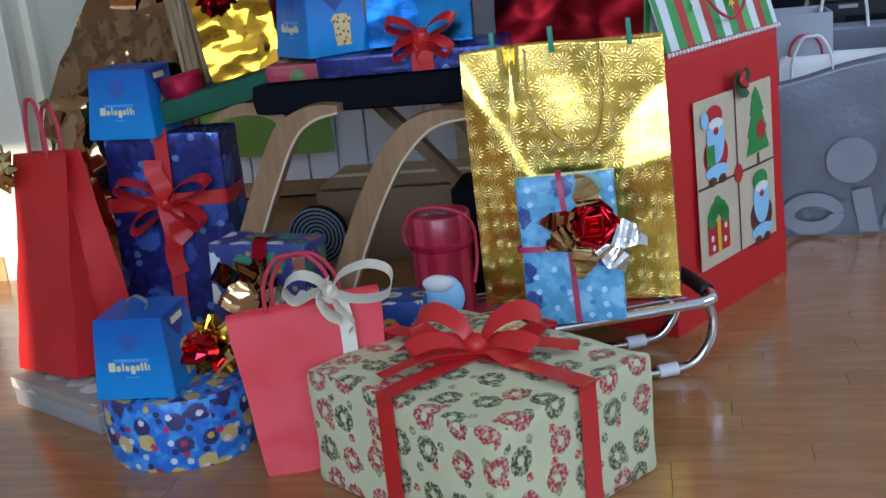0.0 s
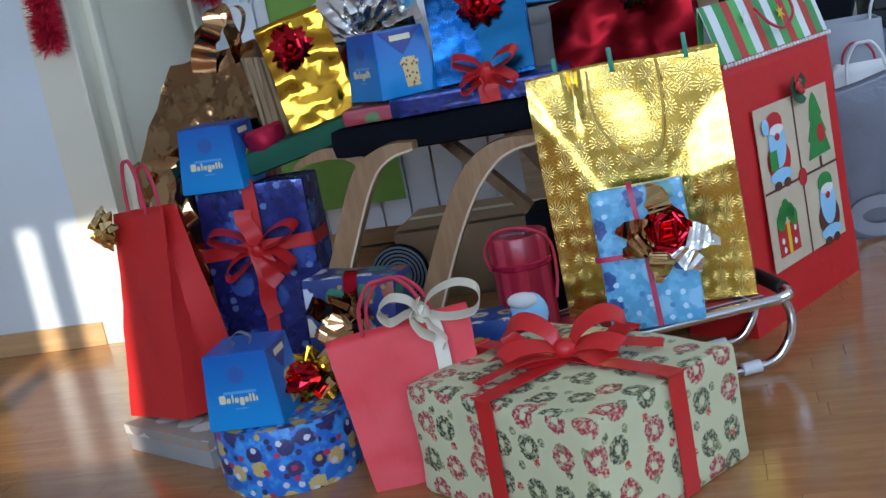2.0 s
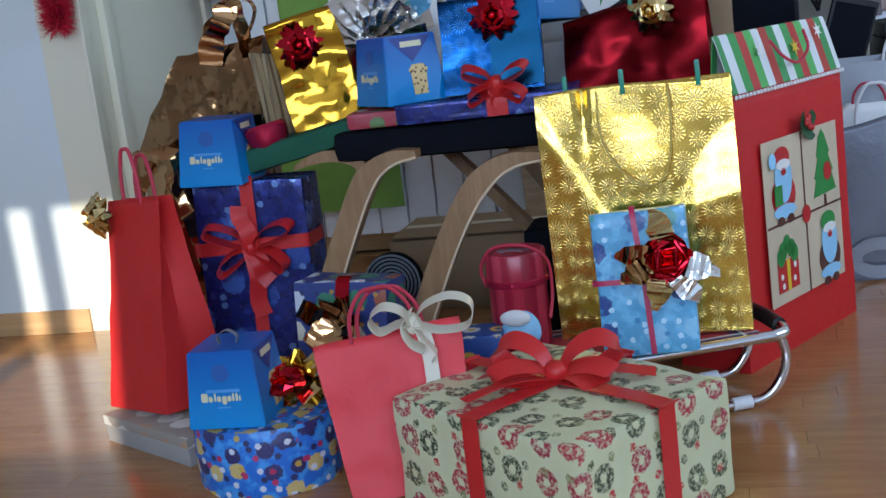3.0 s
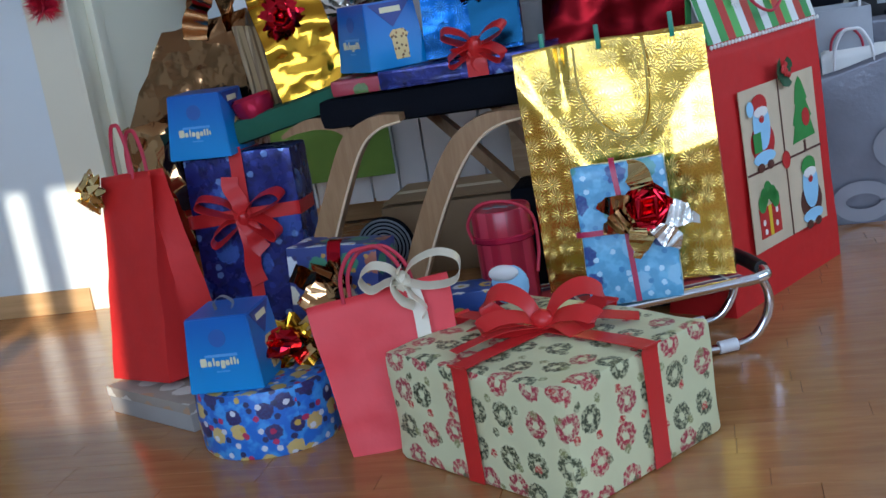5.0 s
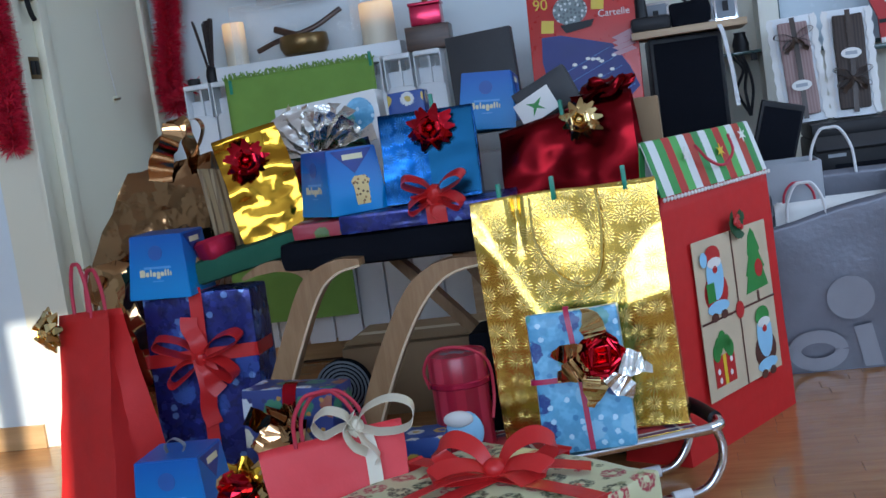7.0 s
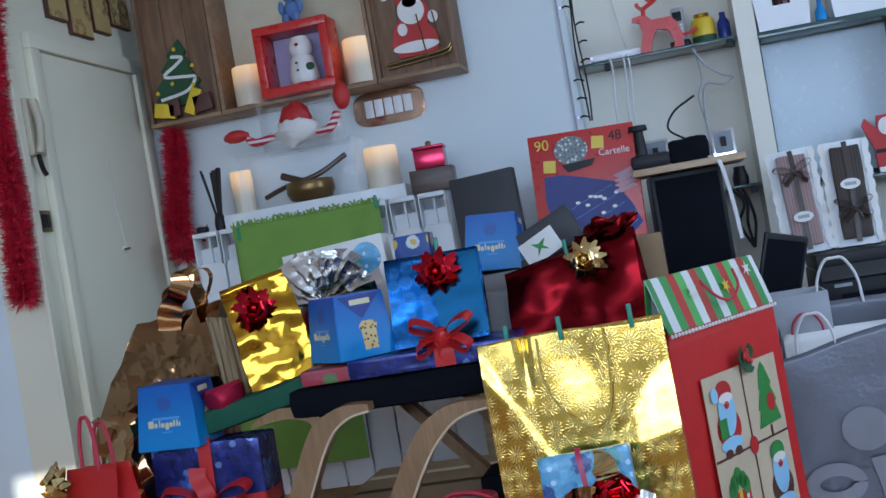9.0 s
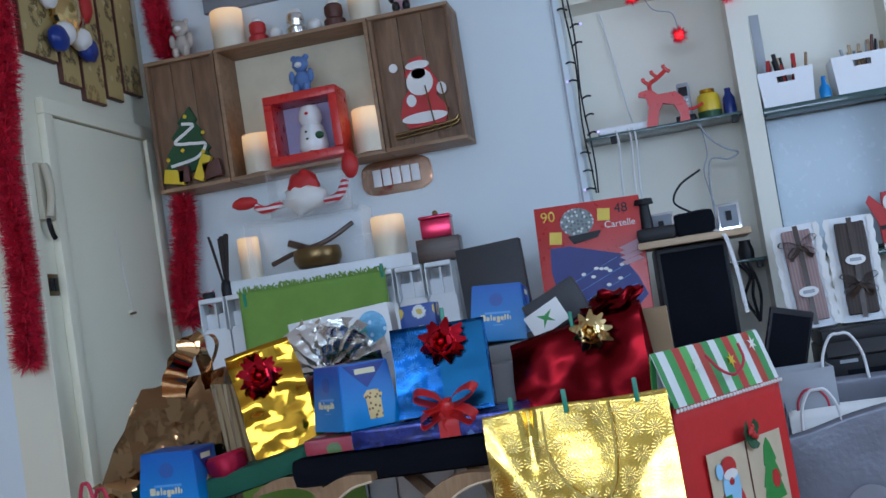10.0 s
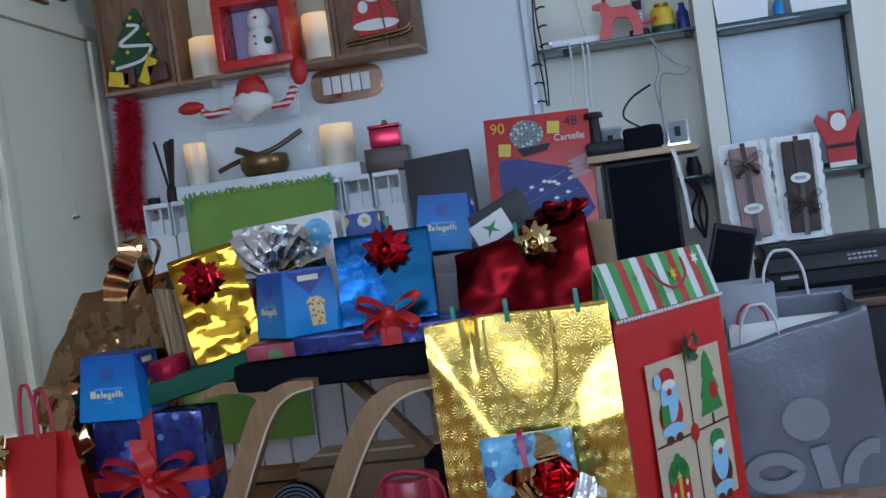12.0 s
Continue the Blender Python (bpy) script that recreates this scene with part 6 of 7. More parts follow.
# navy box with red ribbon
nv = thing("navy_gift_box", "tall navy foil-wrapped box tied with a red satin bow", "gift box", pose(-1.03, 3.10, 0, -2, 1, 4))
NW, ND, NH = 0.30, 0.16, 0.592
part("wrapped_box", soft_box(NW, ND, NH, 0.008, 10, 0.005, 9, 4), M_NAVYFOIL, nv)
nx0 = 0.0
part("ribbon", strip([(nx0, -ND / 2 - o, 0.004), (nx0, -ND / 2 - o, 0.3), (nx0, -ND / 2 - o, NH - 0.01), (nx0, -ND / 2 + 0.01, NH + o), (nx0, ND / 2, NH + o)], (1, 0, 0), 0.036, 0.0015, 8), M_RIBBON, nv)
part("ribbon", strip([(-NW / 2 - o, 0.05, 0.42), (-NW / 2 - o, -ND / 2, 0.42), (-NW / 2 + 0.01, -ND / 2 - o - 0.001, 0.42), (0, -ND / 2 - o - 0.002, 0.425), (NW / 2 - 0.01, -ND / 2 - o - 0.001, 0.43), (NW / 2 + o, -ND / 2, 0.43), (NW / 2 + o, 0.05, 0.43)], (0, 0, 1), 0.036, 0.0015, 8), M_RIBBON, nv)
ribbon_bow(nv, pose(0.0, -ND / 2 - 0.015, 0.42), 0.125, 0.05, M_RIBBON, 2, ((0.35, -0.75), (0.12, -1.45), (-0.15, 0.9)), 6)
cake_carton(pose(-1.09, 3.075, 0.597, 0, 2, 0), "blue tapered cake carton standing on the navy gift box")

# bronze bag behind it
bz = thing("bronze_gift_bag", "large gathered bronze foil bag with a striped straw-coloured side", "gift bag")
BRONZE = ((0.0, -1.42, -1.09, 3.19, 3.40), (0.30, -1.42, -1.08, 3.19, 3.40), (0.58, -1.405, -1.05, 3.19, 3.39), (0.70, -1.37, -1.02, 3.19, 3.37), (0.80, -1.32, -0.995, 3.20, 3.34), (0.895, -1.262, -0.99, 3.215, 3.30), (0.93, -1.245, -0.992, 3.235, 3.265))
bm, rings, NB = bmesh.new(), [], 9
for k in range(19):
    z = 0.93 * k / 18
    for a, b in zip(BRONZE, BRONZE[1:]):
        if a[0] <= z <= b[0] + 1e-6:
            f = (z - a[0]) / (b[0] - a[0])
            xl, xr, y0, y1 = [p + (q - p) * f for p, q in zip(a[1:], b[1:])]
            break
    slope = 0.10 * max(0.0, z - 0.75) / 0.18
    loop = [(xl + (xr - xl) * i / NB, y0) for i in range(NB)] + [(xr, y0 + (y1 - y0) * i / 4) for i in range(4)] + [(xr + (xl - xr) * i / NB, y1) for i in range(NB)] + [(xl, y1 + (y0 - y1) * i / 4) for i in range(4)]
    ring = []
    for x, y in loop:
        p = Vector((x, y, z + slope * (x - xl)))
        q = noise.noise_vector(p * 9.0) * 0.013 * min(1.0, 4 * z) + noise.noise_vector(p * 31.0) * 0.007
        ring.append(bm.verts.new(p + q))
    rings.append(ring)
for a, b in zip(rings, rings[1:]):
    for k in range(len(a)):
        bm.faces.new((a[k], a[(k + 1) % len(a)], b[(k + 1) % len(a)], b[k]))
bm.faces.new(rings[0][::-1])
bm.faces.new(rings[-1])
part("foil", bm, M_BRONZEDULL, bz, "dull bronze cellophane")
bm = bmesh.new()
grid = [[bm.verts.new((-1.018 + 0.098 * i / 10 + 0.028 * (1 - j / 14), 3.195 + 0.05 * (i / 10) ** 2 + 0.006 * math.sin(2.2 * i), 0.655 + 0.262 * j / 14 - 0.028 * (i / 10) ** 2 * (j / 14))) for i in range(11)] for j in range(15)]
for a, b in zip(grid, grid[1:]):
    for i in range(10):
        bm.faces.new((a[i], a[i + 1], b[i + 1], b[i]))
thicken(part("straw_side", bm, M_STRAW, bz, "striped straw-coloured side of the bag"), 0.004)
bm = strip([(-1.135, 3.22, 0.90), (-1.135, 3.21, 0.97), (-1.10, 3.205, 1.02), (-1.062, 3.20, 1.06), (-1.035, 3.205, 1.03), (-1.03, 3.22, 0.91)], (0.25, 1, 0.1), 0.055, 0.001, 8)
strip([(-1.13, 3.19, 0.90), (-1.11, 3.18, 0.96), (-1.07, 3.175, 1.00), (-1.055, 3.18, 1.05)], (1, 0.2, 0.5), 0.06, 0.001, 8, bm)
part("gathered_handle", crumple(bm, 0.010, 28, 4), M_BRONZE, bz)
part("handle_loop", strip([(-1.05, 3.20, 1.045), (-1.0, 3.195, 1.055), (-0.982, 3.195, 1.03), (-0.997, 3.195, 0.99), (-1.025, 3.20, 0.955)], (0.1, 1, 0.1), 0.022, 0.001, 8), M_BRONZE, bz)
bm = bmesh.new()
grid = [[bm.verts.new(Vector((-1.405 + 0.155 * i / 16 + 0.055 * (1 - j / 24) + 0.02 * (j / 24), 3.155 - 0.03 * math.sin(3.1 * i / 16), 0.33 + 0.36 * j / 24)) + noise.noise_vector(Vector((i * 0.32, j * 0.32, 2.0))) * 0.022) for i in range(0, 17, 2)] for j in range(0, 25, 2)]
for a, b in zip(grid, grid[1:]):
    for i in range(8):
        bm.faces.new((a[i], a[i + 1], b[i + 1], b[i]))
thicken(part("foil_skirt", bm, M_BRONZE, bz, "shiny crumpled bronze foil"), 0.001)
solo("red_container", lathe([(0.045, 0), (0.055, 0.02), (0.058, 0.05), (0.05, 0.06)]), M_REDTIN, "shiny red round container on the green cushion", "container", pose(-0.955, 3.10, 0.675, 0, -11, 0))

# gold bag on the green cushion
gl = thing("gold_gift_bag", "crinkled gold foil bag with a red star bow", "gift bag", pose(-0.82, 3.22, 0.715, -2, -11, 22))
thicken(part("foil", bag_sheet(0.20, 0.10, 0.29, -0.1, 0.6, 0.4, 0.015, 6, nx=14, ny=7, nz=20, scale=11), M_GOLD, gl))
star_bow(gl, (-0.02, -0.05, 0.215), 0.062, M_REDBOW, 8, "glossy red star bow")

# flat presents on the cushion
fg = thing("flat_blue_gift", "flat blue foil-wrapped gift with a red bow", "gift box", pose(-0.37, 3.17, 0.702, 0, 0, 2))
part("wrapped_box", soft_box(0.44, 0.28, 0.048, 0.006, 8, 0.003, 10, 3), M_NAVYFOIL, fg)
part("ribbon", strip([(0.035, -0.144, 0.002), (0.035, -0.145, 0.045), (0.035, -0.135, 0.053), (0.035, 0, 0.053), (0.035, 0.14, 0.05)], (1, 0, 0), 0.052, 0.0015), M_RIBBON, fg)
ribbon_bow(fg, pose(0.035, -0.13, 0.075), 0.085, 0.06, M_RIBBON, 2, ((-0.55, -0.15), (0.2, -0.6)), 2)
rg2 = solo("flat_red_gift", soft_box(0.13, 0.22, 0.04, 0.006, 6, 0.003, 12, 8), M_FLORAL, "small flat red patterned gift on the cushion", "gift box", pose(-0.655, 3.14, 0.702, 0, 0, 3))
cake_carton(pose(-0.595, 3.135, 0.752, 0, 0, -46), "blue tapered cake carton showing a cake slice")

# blue bag with the red star bow
bl = thing("blue_gift_bag", "blue starburst foil bag with a red star bow", "gift bag", pose(-0.355, 3.17, 0.754, -3, 0, 5))
thicken(part("foil", bag_sheet(0.25, 0.09, 0.235, 0.0, 0.85, 0.3, 0.006, 7, scale=9), M_BLUESTAR, bl))
part("foil_panel", crumple(flat([(0.0, 0.01), (0.125, 0.01), (0.122, 0.23), (-0.005, 0.23)], 0.001), 0.0, 10), M_TEALFOIL, bl, "smooth teal foil half", pose(0, -0.0535, 0, -9.5, 0, 0))
star_bow(bl, (0.015, -0.035, 0.185), 0.066, M_REDBOW, 9, "glossy red star bow")
peg(bl, 0.02, -0.005, 0.245)

# foil-wrapped cake and cartons behind
wc2 = thing("foil_cake", "cake wrapped in gathered silver cellophane with red band", "gift", pose(-0.72, 3.46, 0.70))
part("body", crumple(lathe([(0.13, 0), (0.14, 0.06), (0.13, 0.15), (0.10, 0.2), (0.05, 0.235)], 40), 0.012, 18, 3), M_REDFOIL, wc2)
rg = random.Random(21)
for k in range(20):
    a = radians(-82 + 164 * k / 19)
    u = Vector((math.sin(a), -0.10 if k % 2 else 0.06, math.cos(a)))
    l = rg.uniform(0.13, 0.175)
    c = Vector((0.0, -0.08, 0.20))
    bm = strip([c, c + u * l * 0.55 + Vector((0, -0.012, 0)), c + u * l], (math.cos(a), 0.7 if k % 2 else -0.7, -math.sin(a)), 0.05, 0.0008, 5, None, lambda t: 0.35 + 0.65 * t)
    part("foil_leaf", crumple(bm, 0.010, 48, k), M_SILVER, wc2)
wb = thing("white_print_carton", "white carton with pale blue printed trees and globes", "gift box", pose(-0.72, 3.62, 0.70, -2, -4, 2))
part("carton", bx(-0.16, 0.16, -0.05, 0.05, 0, 0.365, 0.003), M_SNOW, wb)
part("globe_print", flat(disc(0.045, 0.05, 24), 0.0008, at=(0.10, -0.0505, 0.30)), M_LIGHTBLUE, wb)
part("tree_print", flat([(-0.06, 0.22), (0.0, 0.22), (-0.03, 0.32)], 0.0008, at=(-0.03, -0.0505, 0.02)), M_SKYP, wb)
part("tree_print", flat([(-0.06, 0.22), (0.0, 0.22), (-0.03, 0.32)], 0.0008, at=(-0.10, -0.0505, -0.03)), M_SKYP, wb)
solo("dotted_gift_box", soft_box(0.11, 0.08, 0.355, 0.006, 6, 0.003, 10, 2), M_DOTS, "blue gift box with yellow dots", "gift box", pose(-0.495, 3.62, 0.70))
solo("white_carton", soft_box(0.22, 0.12, 0.15, 0.004, 4, 0.003), M_GREYCARD, "pale grey carton between the presents", "box", pose(-0.22, 3.44, 0.70, 0, 0, -8))
solo("grey_carton", soft_box(0.20, 0.14, 0.20, 0.004, 4, 0.003), M_GREYCARD, "grey carton under a cake box", "box", pose(-0.26, 3.60, 0.70))
cake_carton(pose(-0.25, 3.60, 0.902, -6, 4, 0), "blue tapered cake carton on top of a grey carton")
solo("floral_gift_box", soft_box(0.12, 0.10, 0.20, 0.005, 5, 0.004, 10, 4), M_FLORAL, "red floral wrapped gift box", "gift box", pose(-0.125, 3.40, 0.70, 0, 8, 10))

# dark red bag
dr = thing("dark_red_gift_bag", "dark red foil bag with crumpled top and a gold star bow", "gift bag", pose(0.005, 3.33, 0.70, -3, -4, -6))
bm = bag_sheet(0.37, 0.14, 0.235, 0.0, 0.7, 0.35, 0.020, 12, nx=16, ny=7, nz=12, scale=8)
for v in bm.verts:
    v.co.z *= 1.0 + 0.55 * v.co.x
thicken(part("foil", bm, M_REDFOIL, dr))
part("crumpled_top", crumple(ball(0.085, 0.035, 0.034, seg=24, rough=0.8, seed=9), 0.016, 24, 4), M_REDFOIL, dr, "", pose(0.10, 0, 0.255, 0, -22, 0))
star_bow(dr, (0.055, -0.06, 0.20), 0.058, M_GOLDBOW, 11, "pale gold star bow")
peg(dr, 0.0, -0.03, 0.235)
tg = part("tag", bx(-0.055, 0.055, -0.002, 0.002, -0.035, 0.035, 0.002), M_SNOW, dr, "white tag with a green sprig", pose(-0.07, -0.01, 0.262, 0, -22, 0))
part("sprig", flat([(-0.02, -0.02), (0.0, -0.005), (0.02, -0.02), (0.008, 0.0), (0.025, 0.015), (0.0, 0.01), (-0.02, 0.02), (-0.008, 0.0)], 0.001, at=(0, -0.0025, 0)), M_GREENP, tg)
solo("charcoal_gift_box", soft_box(0.17, 0.05, 0.11, 0.004, 4, 0.003, 12, 5), M_BLACKCARD, "small charcoal box tilted behind the dark red bag", "box", pose(-0.045, 3.50, 0.928, -6, -24, 0))
solo("green_felt_ball", ball(0.04, 0.035, 0.035, (0, 0, 0.034), seg=16, rough=0.15), M_GREENFAB, "dark green felt ball lying on the dark carton", "ball", pose(0.062, 3.49, 0.926))
solo("brown_carton", soft_box(0.16, 0.14, 0.24, 0.004, 4, 0.003), M_CARD, "brown carton behind the dark red bag", "box", pose(0.16, 3.52, 0.70))
solo("dark_carton", soft_box(0.26, 0.12, 0.225, 0.004, 4, 0.003), M_BLACKCARD, "dark carton that carries a smaller box", "box", pose(-0.03, 3.53, 0.70))

# the low sledge seat with tartan cloth and chrome tube
sl = thing("tartan_folding_seat", "low folding seat of chrome tube with red tartan cloth", "folding seat", pose(-0.02, 2.86, 0, 0, 0, 22))
SH = 0.165
part("seat", soft_box(0.52, 0.27, 0.018, 0.006, 6, 0.003), M_PLAID, sl, "red tartan cloth seat", pose(-0.02, 0, SH + 0.002))
for y in (-0.145, 0.145):
    part("rail", tube([(-0.30, y, SH + 0.01), (0.0, y, SH + 0.01), (0.24, y, SH + 0.012)], 0.012, 10), M_CHROME, sl)
part("end_loop", tube([(0.22, -0.145, SH + 0.012), (0.27, -0.14, SH + 0.012), (0.30, -0.10, SH + 0.014), (0.30, 0.10, SH + 0.014), (0.27, 0.14, SH + 0.012), (0.22, 0.145, SH + 0.012)], 0.013, 10), M_CHROME, sl)
part("grip", tube([(0.302, -0.08, SH + 0.014), (0.304, 0.0, SH + 0.015), (0.302, 0.08, SH + 0.014)], 0.018, 10), M_BLACK, sl, "black rubber grip")
for y in (-0.10, 0.10):
    part("foot_tube", tube([(0.29, y, SH + 0.005), (0.305, y, SH - 0.05), (0.29, y, 0.06), (0.24, y, 0.018), (0.12, y, 0.014), (-0.2, y, 0.014)], 0.011, 10), M_CHROME, sl)
    part("foot_cap", tube([(0.17, y, 0.0155), (0.215, y, 0.0165)], 0.0155, 10), M_WHITEPL, sl, "white plastic sleeve")
for y in (-0.10, 0.10):
    part("rear_leg", tube([(-0.26, y, SH), (-0.27, y, 0.08), (-0.25, y, 0.014)], 0.011, 10), M_CHROME, sl)

# big gold bag on the seat
gb = thing("large_gold_gift_bag", "large flat gold starburst foil bag with green pegs", "gift bag", pose(0.018, 2.885, SH + 0.022, -1.5, -1.5, -2))


def gold_sheet(w, d, h, nu=64, nv=72):
    """Flat foil carrier: below a V-shaped crease the front hangs upright, on the crease it leans back sharply, above it a little."""
    def crease(u):
        pts = ((0.0, 0.90), (0.12, 0.74), (0.30, 0.47), (0.45, 0.40), (0.60, 0.42), (0.78, 0.52), (1.0, 0.56))
        for (a, p), (b, q) in zip(pts, pts[1:]):
            if u <= b:
                return p + (q - p) * (u - a) / (b - a)
        return pts[-1][1]

    def easy(t):
        t = min(1.0, max(0.0, t))
        return t * t * (3 - 2 * t)

    bm, rows = bmesh.new(), []
    cols = []
    for i in range(nu + 1):
        u = i / nu
        band = 0.045 + 0.20 * easy((u - 0.62) / 0.34)
        y, col = 0.0, []
        for j in range(nv + 1):
            v = j / nv
            k = v - crease(u)
            on = easy((k + 0.02) / 0.03) * (1 - easy((k - band) / 0.05))
            up = easy((k - band) / 0.06)
            tilt = -0.6 + 11.0 * on + 3.4 * up
            tilt += 8.0 * math.exp(-((u - 0.24) / 0.03) ** 2) * easy((v - 0.68) / 0.1)
            y += math.tan(radians(tilt)) * h / nv
            fold = 0.004 * math.sin(9 * u + 3) * easy((v - 0.6) / 0.3) + 0.003 * noise.noise(Vector((u * 4, v * 4, 1.5)))
            col.append(y + fold)
        cols.append(col)
    top = sum(c[-1] for c in cols) / len(cols)
    for j in range(nv + 1):
        v = j / nv
        front = [bm.verts.new((-w / 2 + w * i / nu, -d / 2 + cols[i][j], h * v + 0.006 * v * math.sin(5 * i / nu))) for i in range(nu + 1)]
        back = [bm.verts.new((-w / 2 + w * i / nu, max(d / 2 + (top - d + 0.004) * v, -d / 2 + cols[i][j] + 0.003), h * v)) for i in range(nu, -1, -4)]
        rows.append(front + back)
    n = len(rows[0])
    for a, b in zip(rows, rows[1:]):
        for k in range(n):
            bm.faces.new((a[k], a[(k + 1) % n], b[(k + 1) % n], b[k]))
    bm.faces.new(rows[0][::-1])
    return bm


thicken(part("foil", gold_sheet(0.432, 0.10, 0.572), M_GOLDSTAR, gb), 0.0008)
part("handle", tube([(-0.075, -0.044, 0.566), (-0.074, -0.055, 0.47), (-0.045, -0.062, 0.40), (0.0, -0.064, 0.355), (0.045, -0.064, 0.352), (0.072, -0.060, 0.40), (0.083, -0.055, 0.50), (0.08, -0.044, 0.566)], 0.0025), M_GOLDCORD, gb)
for x in (-0.145, -0.018, 0.148):
    peg(gb, x, -0.032, 0.578)

# light blue box with foil flower
lb = thing("light_blue_gift_box", "light blue wrapped box with a red and gold foil flower", "gift box", pose(0.015, 2.715, SH + 0.021, -9, -2, 2))
part("wrapped_box", soft_box(0.205, 0.07, 0.315, 0.006, 9, 0.004, 12, 6), M_LIGHTBLUE, lb)
part("ribbon", strip([(0.005, -0.039, 0.002), (0.0, -0.040, 0.16), (-0.01, -0.039, 0.31), (-0.01, 0.0, 0.32)], (1, 0, 0), 0.012), M_PINKRIB, lb)
part("ribbon", strip([(-0.106, 0.02, 0.165), (-0.104, -0.037, 0.165), (0.0, -0.040, 0.163), (0.104, -0.037, 0.163), (0.107, 0.02, 0.163)], (0, 0, 1), 0.012), M_PINKRIB, lb)


def foil_flower(parent, m, r, seed):
    rg = random.Random(seed)
    bm = bmesh.new()
    for ring, (n, rr, lift) in enumerate(((5, 1.0, 0.3), (5, 0.75, 0.6), (4, 0.45, 0.85))):
        for k in range(n):
            a = 2 * math.pi * (k + 0.5 * ring) / n + rg.uniform(-0.2, 0.2)
            u = Vector((math.cos(a), 0, math.sin(a)))
            strip([(0, 0, 0), u * r * rr * 0.6 + Vector((0, -lift * r * 0.7, 0)), u * r * rr + Vector((0, -lift * r, 0))], (-u.z, 0, u.x), r * 0.85, 0.001, 4, bm, lambda t: 0.3 + 0.8 * math.sin(math.pi * (0.15 + 0.7 * t)))
    crumple(bm, 0.010, 70, seed)
    fl = part("foil_flower", bm, M_REDBOW, parent, "crumpled red foil flower", m, smooth=False)
    for k, (a, mt) in enumerate(((200, M_BRONZE), (250, M_GOLDBOW), (300, M_SILVER), (-20, M_SILVER), (170, M_BRONZE), (100, M_GOLDBOW))):
        u = Vector((math.cos(radians(a)), 0, math.sin(radians(a))))
        b2 = strip([u * r * 0.3, u * r * 1.0 + Vector((0, -0.02, 0)), u * r * 2.05 + Vector((0, -0.008, 0))], (-u.z, 0.3, u.x), r * 1.1, 0.001, 6, None, lambda t: math.sin(math.pi * (0.12 + 0.8 * t)))
        part("foil_leaf", crumple(b2, 0.009, 60, k), mt, fl, smooth=False)
    return fl


foil_flower(lb, pose(0.055, -0.055, 0.205), 0.054, 4)

# small navy box, red tin cylinder, dotted box
sn = thing("small_navy_gift_box", "small navy gift box with printed squares and bronze foil bow", "gift box", pose(-0.715, 2.80, 0, -4, 3, -6))
part("wrapped_box", soft_box(0.235, 0.13, 0.375, 0.006, 8, 0.004, 10, 9), M_SMALLNAVY, sn)
part("ribbon", strip([(0.01, -0.069, 0.004), (0.01, -0.070, 0.2), (0.01, -0.068, 0.372), (0.01, 0.0, 0.380)], (1, 0, 0), 0.035), M_REDBOW, sn)
rg = random.Random(31)
for k in range(12):
    a = rg.uniform(0, 6.28)
    u = Vector((math.cos(a), -0.4, math.sin(a) * 0.7))
    bm = strip([(0, 0, 0), u * 0.045, u * 0.085], (-u.z, 0.2, u.x), 0.055, 0.001, 4)
    part("foil_leaf", crumple(bm, 0.01, 45, k), M_BRONZE, sn, "", pose(-0.02, -0.075, 0.28))
cy = thing("red_tin_cylinder", "tall red round tin with a domed lid and cord handle", "tin", pose(-0.29, 2.83, 0))
part("tin", lathe([(0.066, 0), (0.068, 0.01), (0.068, 0.34)], 36), M_TINSTRIPE, cy)
ld = part("lid", lathe([(0.071, 0.342), (0.071, 0.408), (0.0685, 0.412), (0.064, 0.412), (0.062, 0.409), (0.01, 0.409)], 36), M_TINSTRIPE, cy)
part("rim", lathe([(0.072, 0.335), (0.0745, 0.338), (0.0745, 0.348), (0.072, 0.351)], 36), M_REDTIN, cy)
for k in range(4):
    part("lid_print", flat(disc(0.010, 0.014, 12), 0.0008), M_SILVERLOGO, ld, "", pose(-0.03 + 0.02 * k, 0.01 * (k % 2), 0.4095, -90, 0, 30))
part("cord", tube([(-0.072, -0.01, 0.33), (-0.078, -0.02, 0.38), (-0.04, -0.045, 0.428), (0.03, -0.05, 0.43), (0.076, -0.02, 0.39), (0.079, 0, 0.31), (0.072, -0.02, 0.25)], 0.004), M_REDCORD, cy)
part("figure_print", ball(0.046, 0.014, 0.05, (0.01, -0.063, 0.235), seg=14), M_SKYP, cy, "plain pale rounded shape printed on the tin")
part("figure_print", ball(0.036, 0.012, 0.02, (0.0, -0.074, 0.268), seg=12), M_SNOW, cy)
solo("round_dotted_box", soft_box(0.16, 0.12, 0.25, 0.006, 5, 0.003), M_DOTS, "dark blue dotted gift box behind the coral bag", "gift box", pose(-0.40, 2.74, 0, 0, 0, 6))

# red card bag with the four-field picture
FA = math.degrees(math.atan2(0.45, 0.265))
ft = thing("red_picture_bag", "tall red card bag with a four-field Christmas picture and striped flap", "gift bag", pose(0.375, 3.343, 0, -1, 0, FA))
FW = 0.60
bm = bag_sheet(FW, 0.20, 0.69, -0.03, 0.75, 0.3, 0.006, 18, scale=4)
for v in bm.verts:
    v.co.y += 0.10 * (1 - 0.75 * v.co.z / 0.69)
thicken(part("card", bm, M_REDFELT, ft))
fp = part("flap", strip([(0, 0.055, 0.675), (0.0, 0.04, 0.812), (0.0, 0.032, 0.819), (0.0, -0.006, 0.69)], (1, 0, 0), FW * 0.955, 0.003, 4), M_STRIPE, ft, "green, red and white striped flap")
bm = bmesh.new()
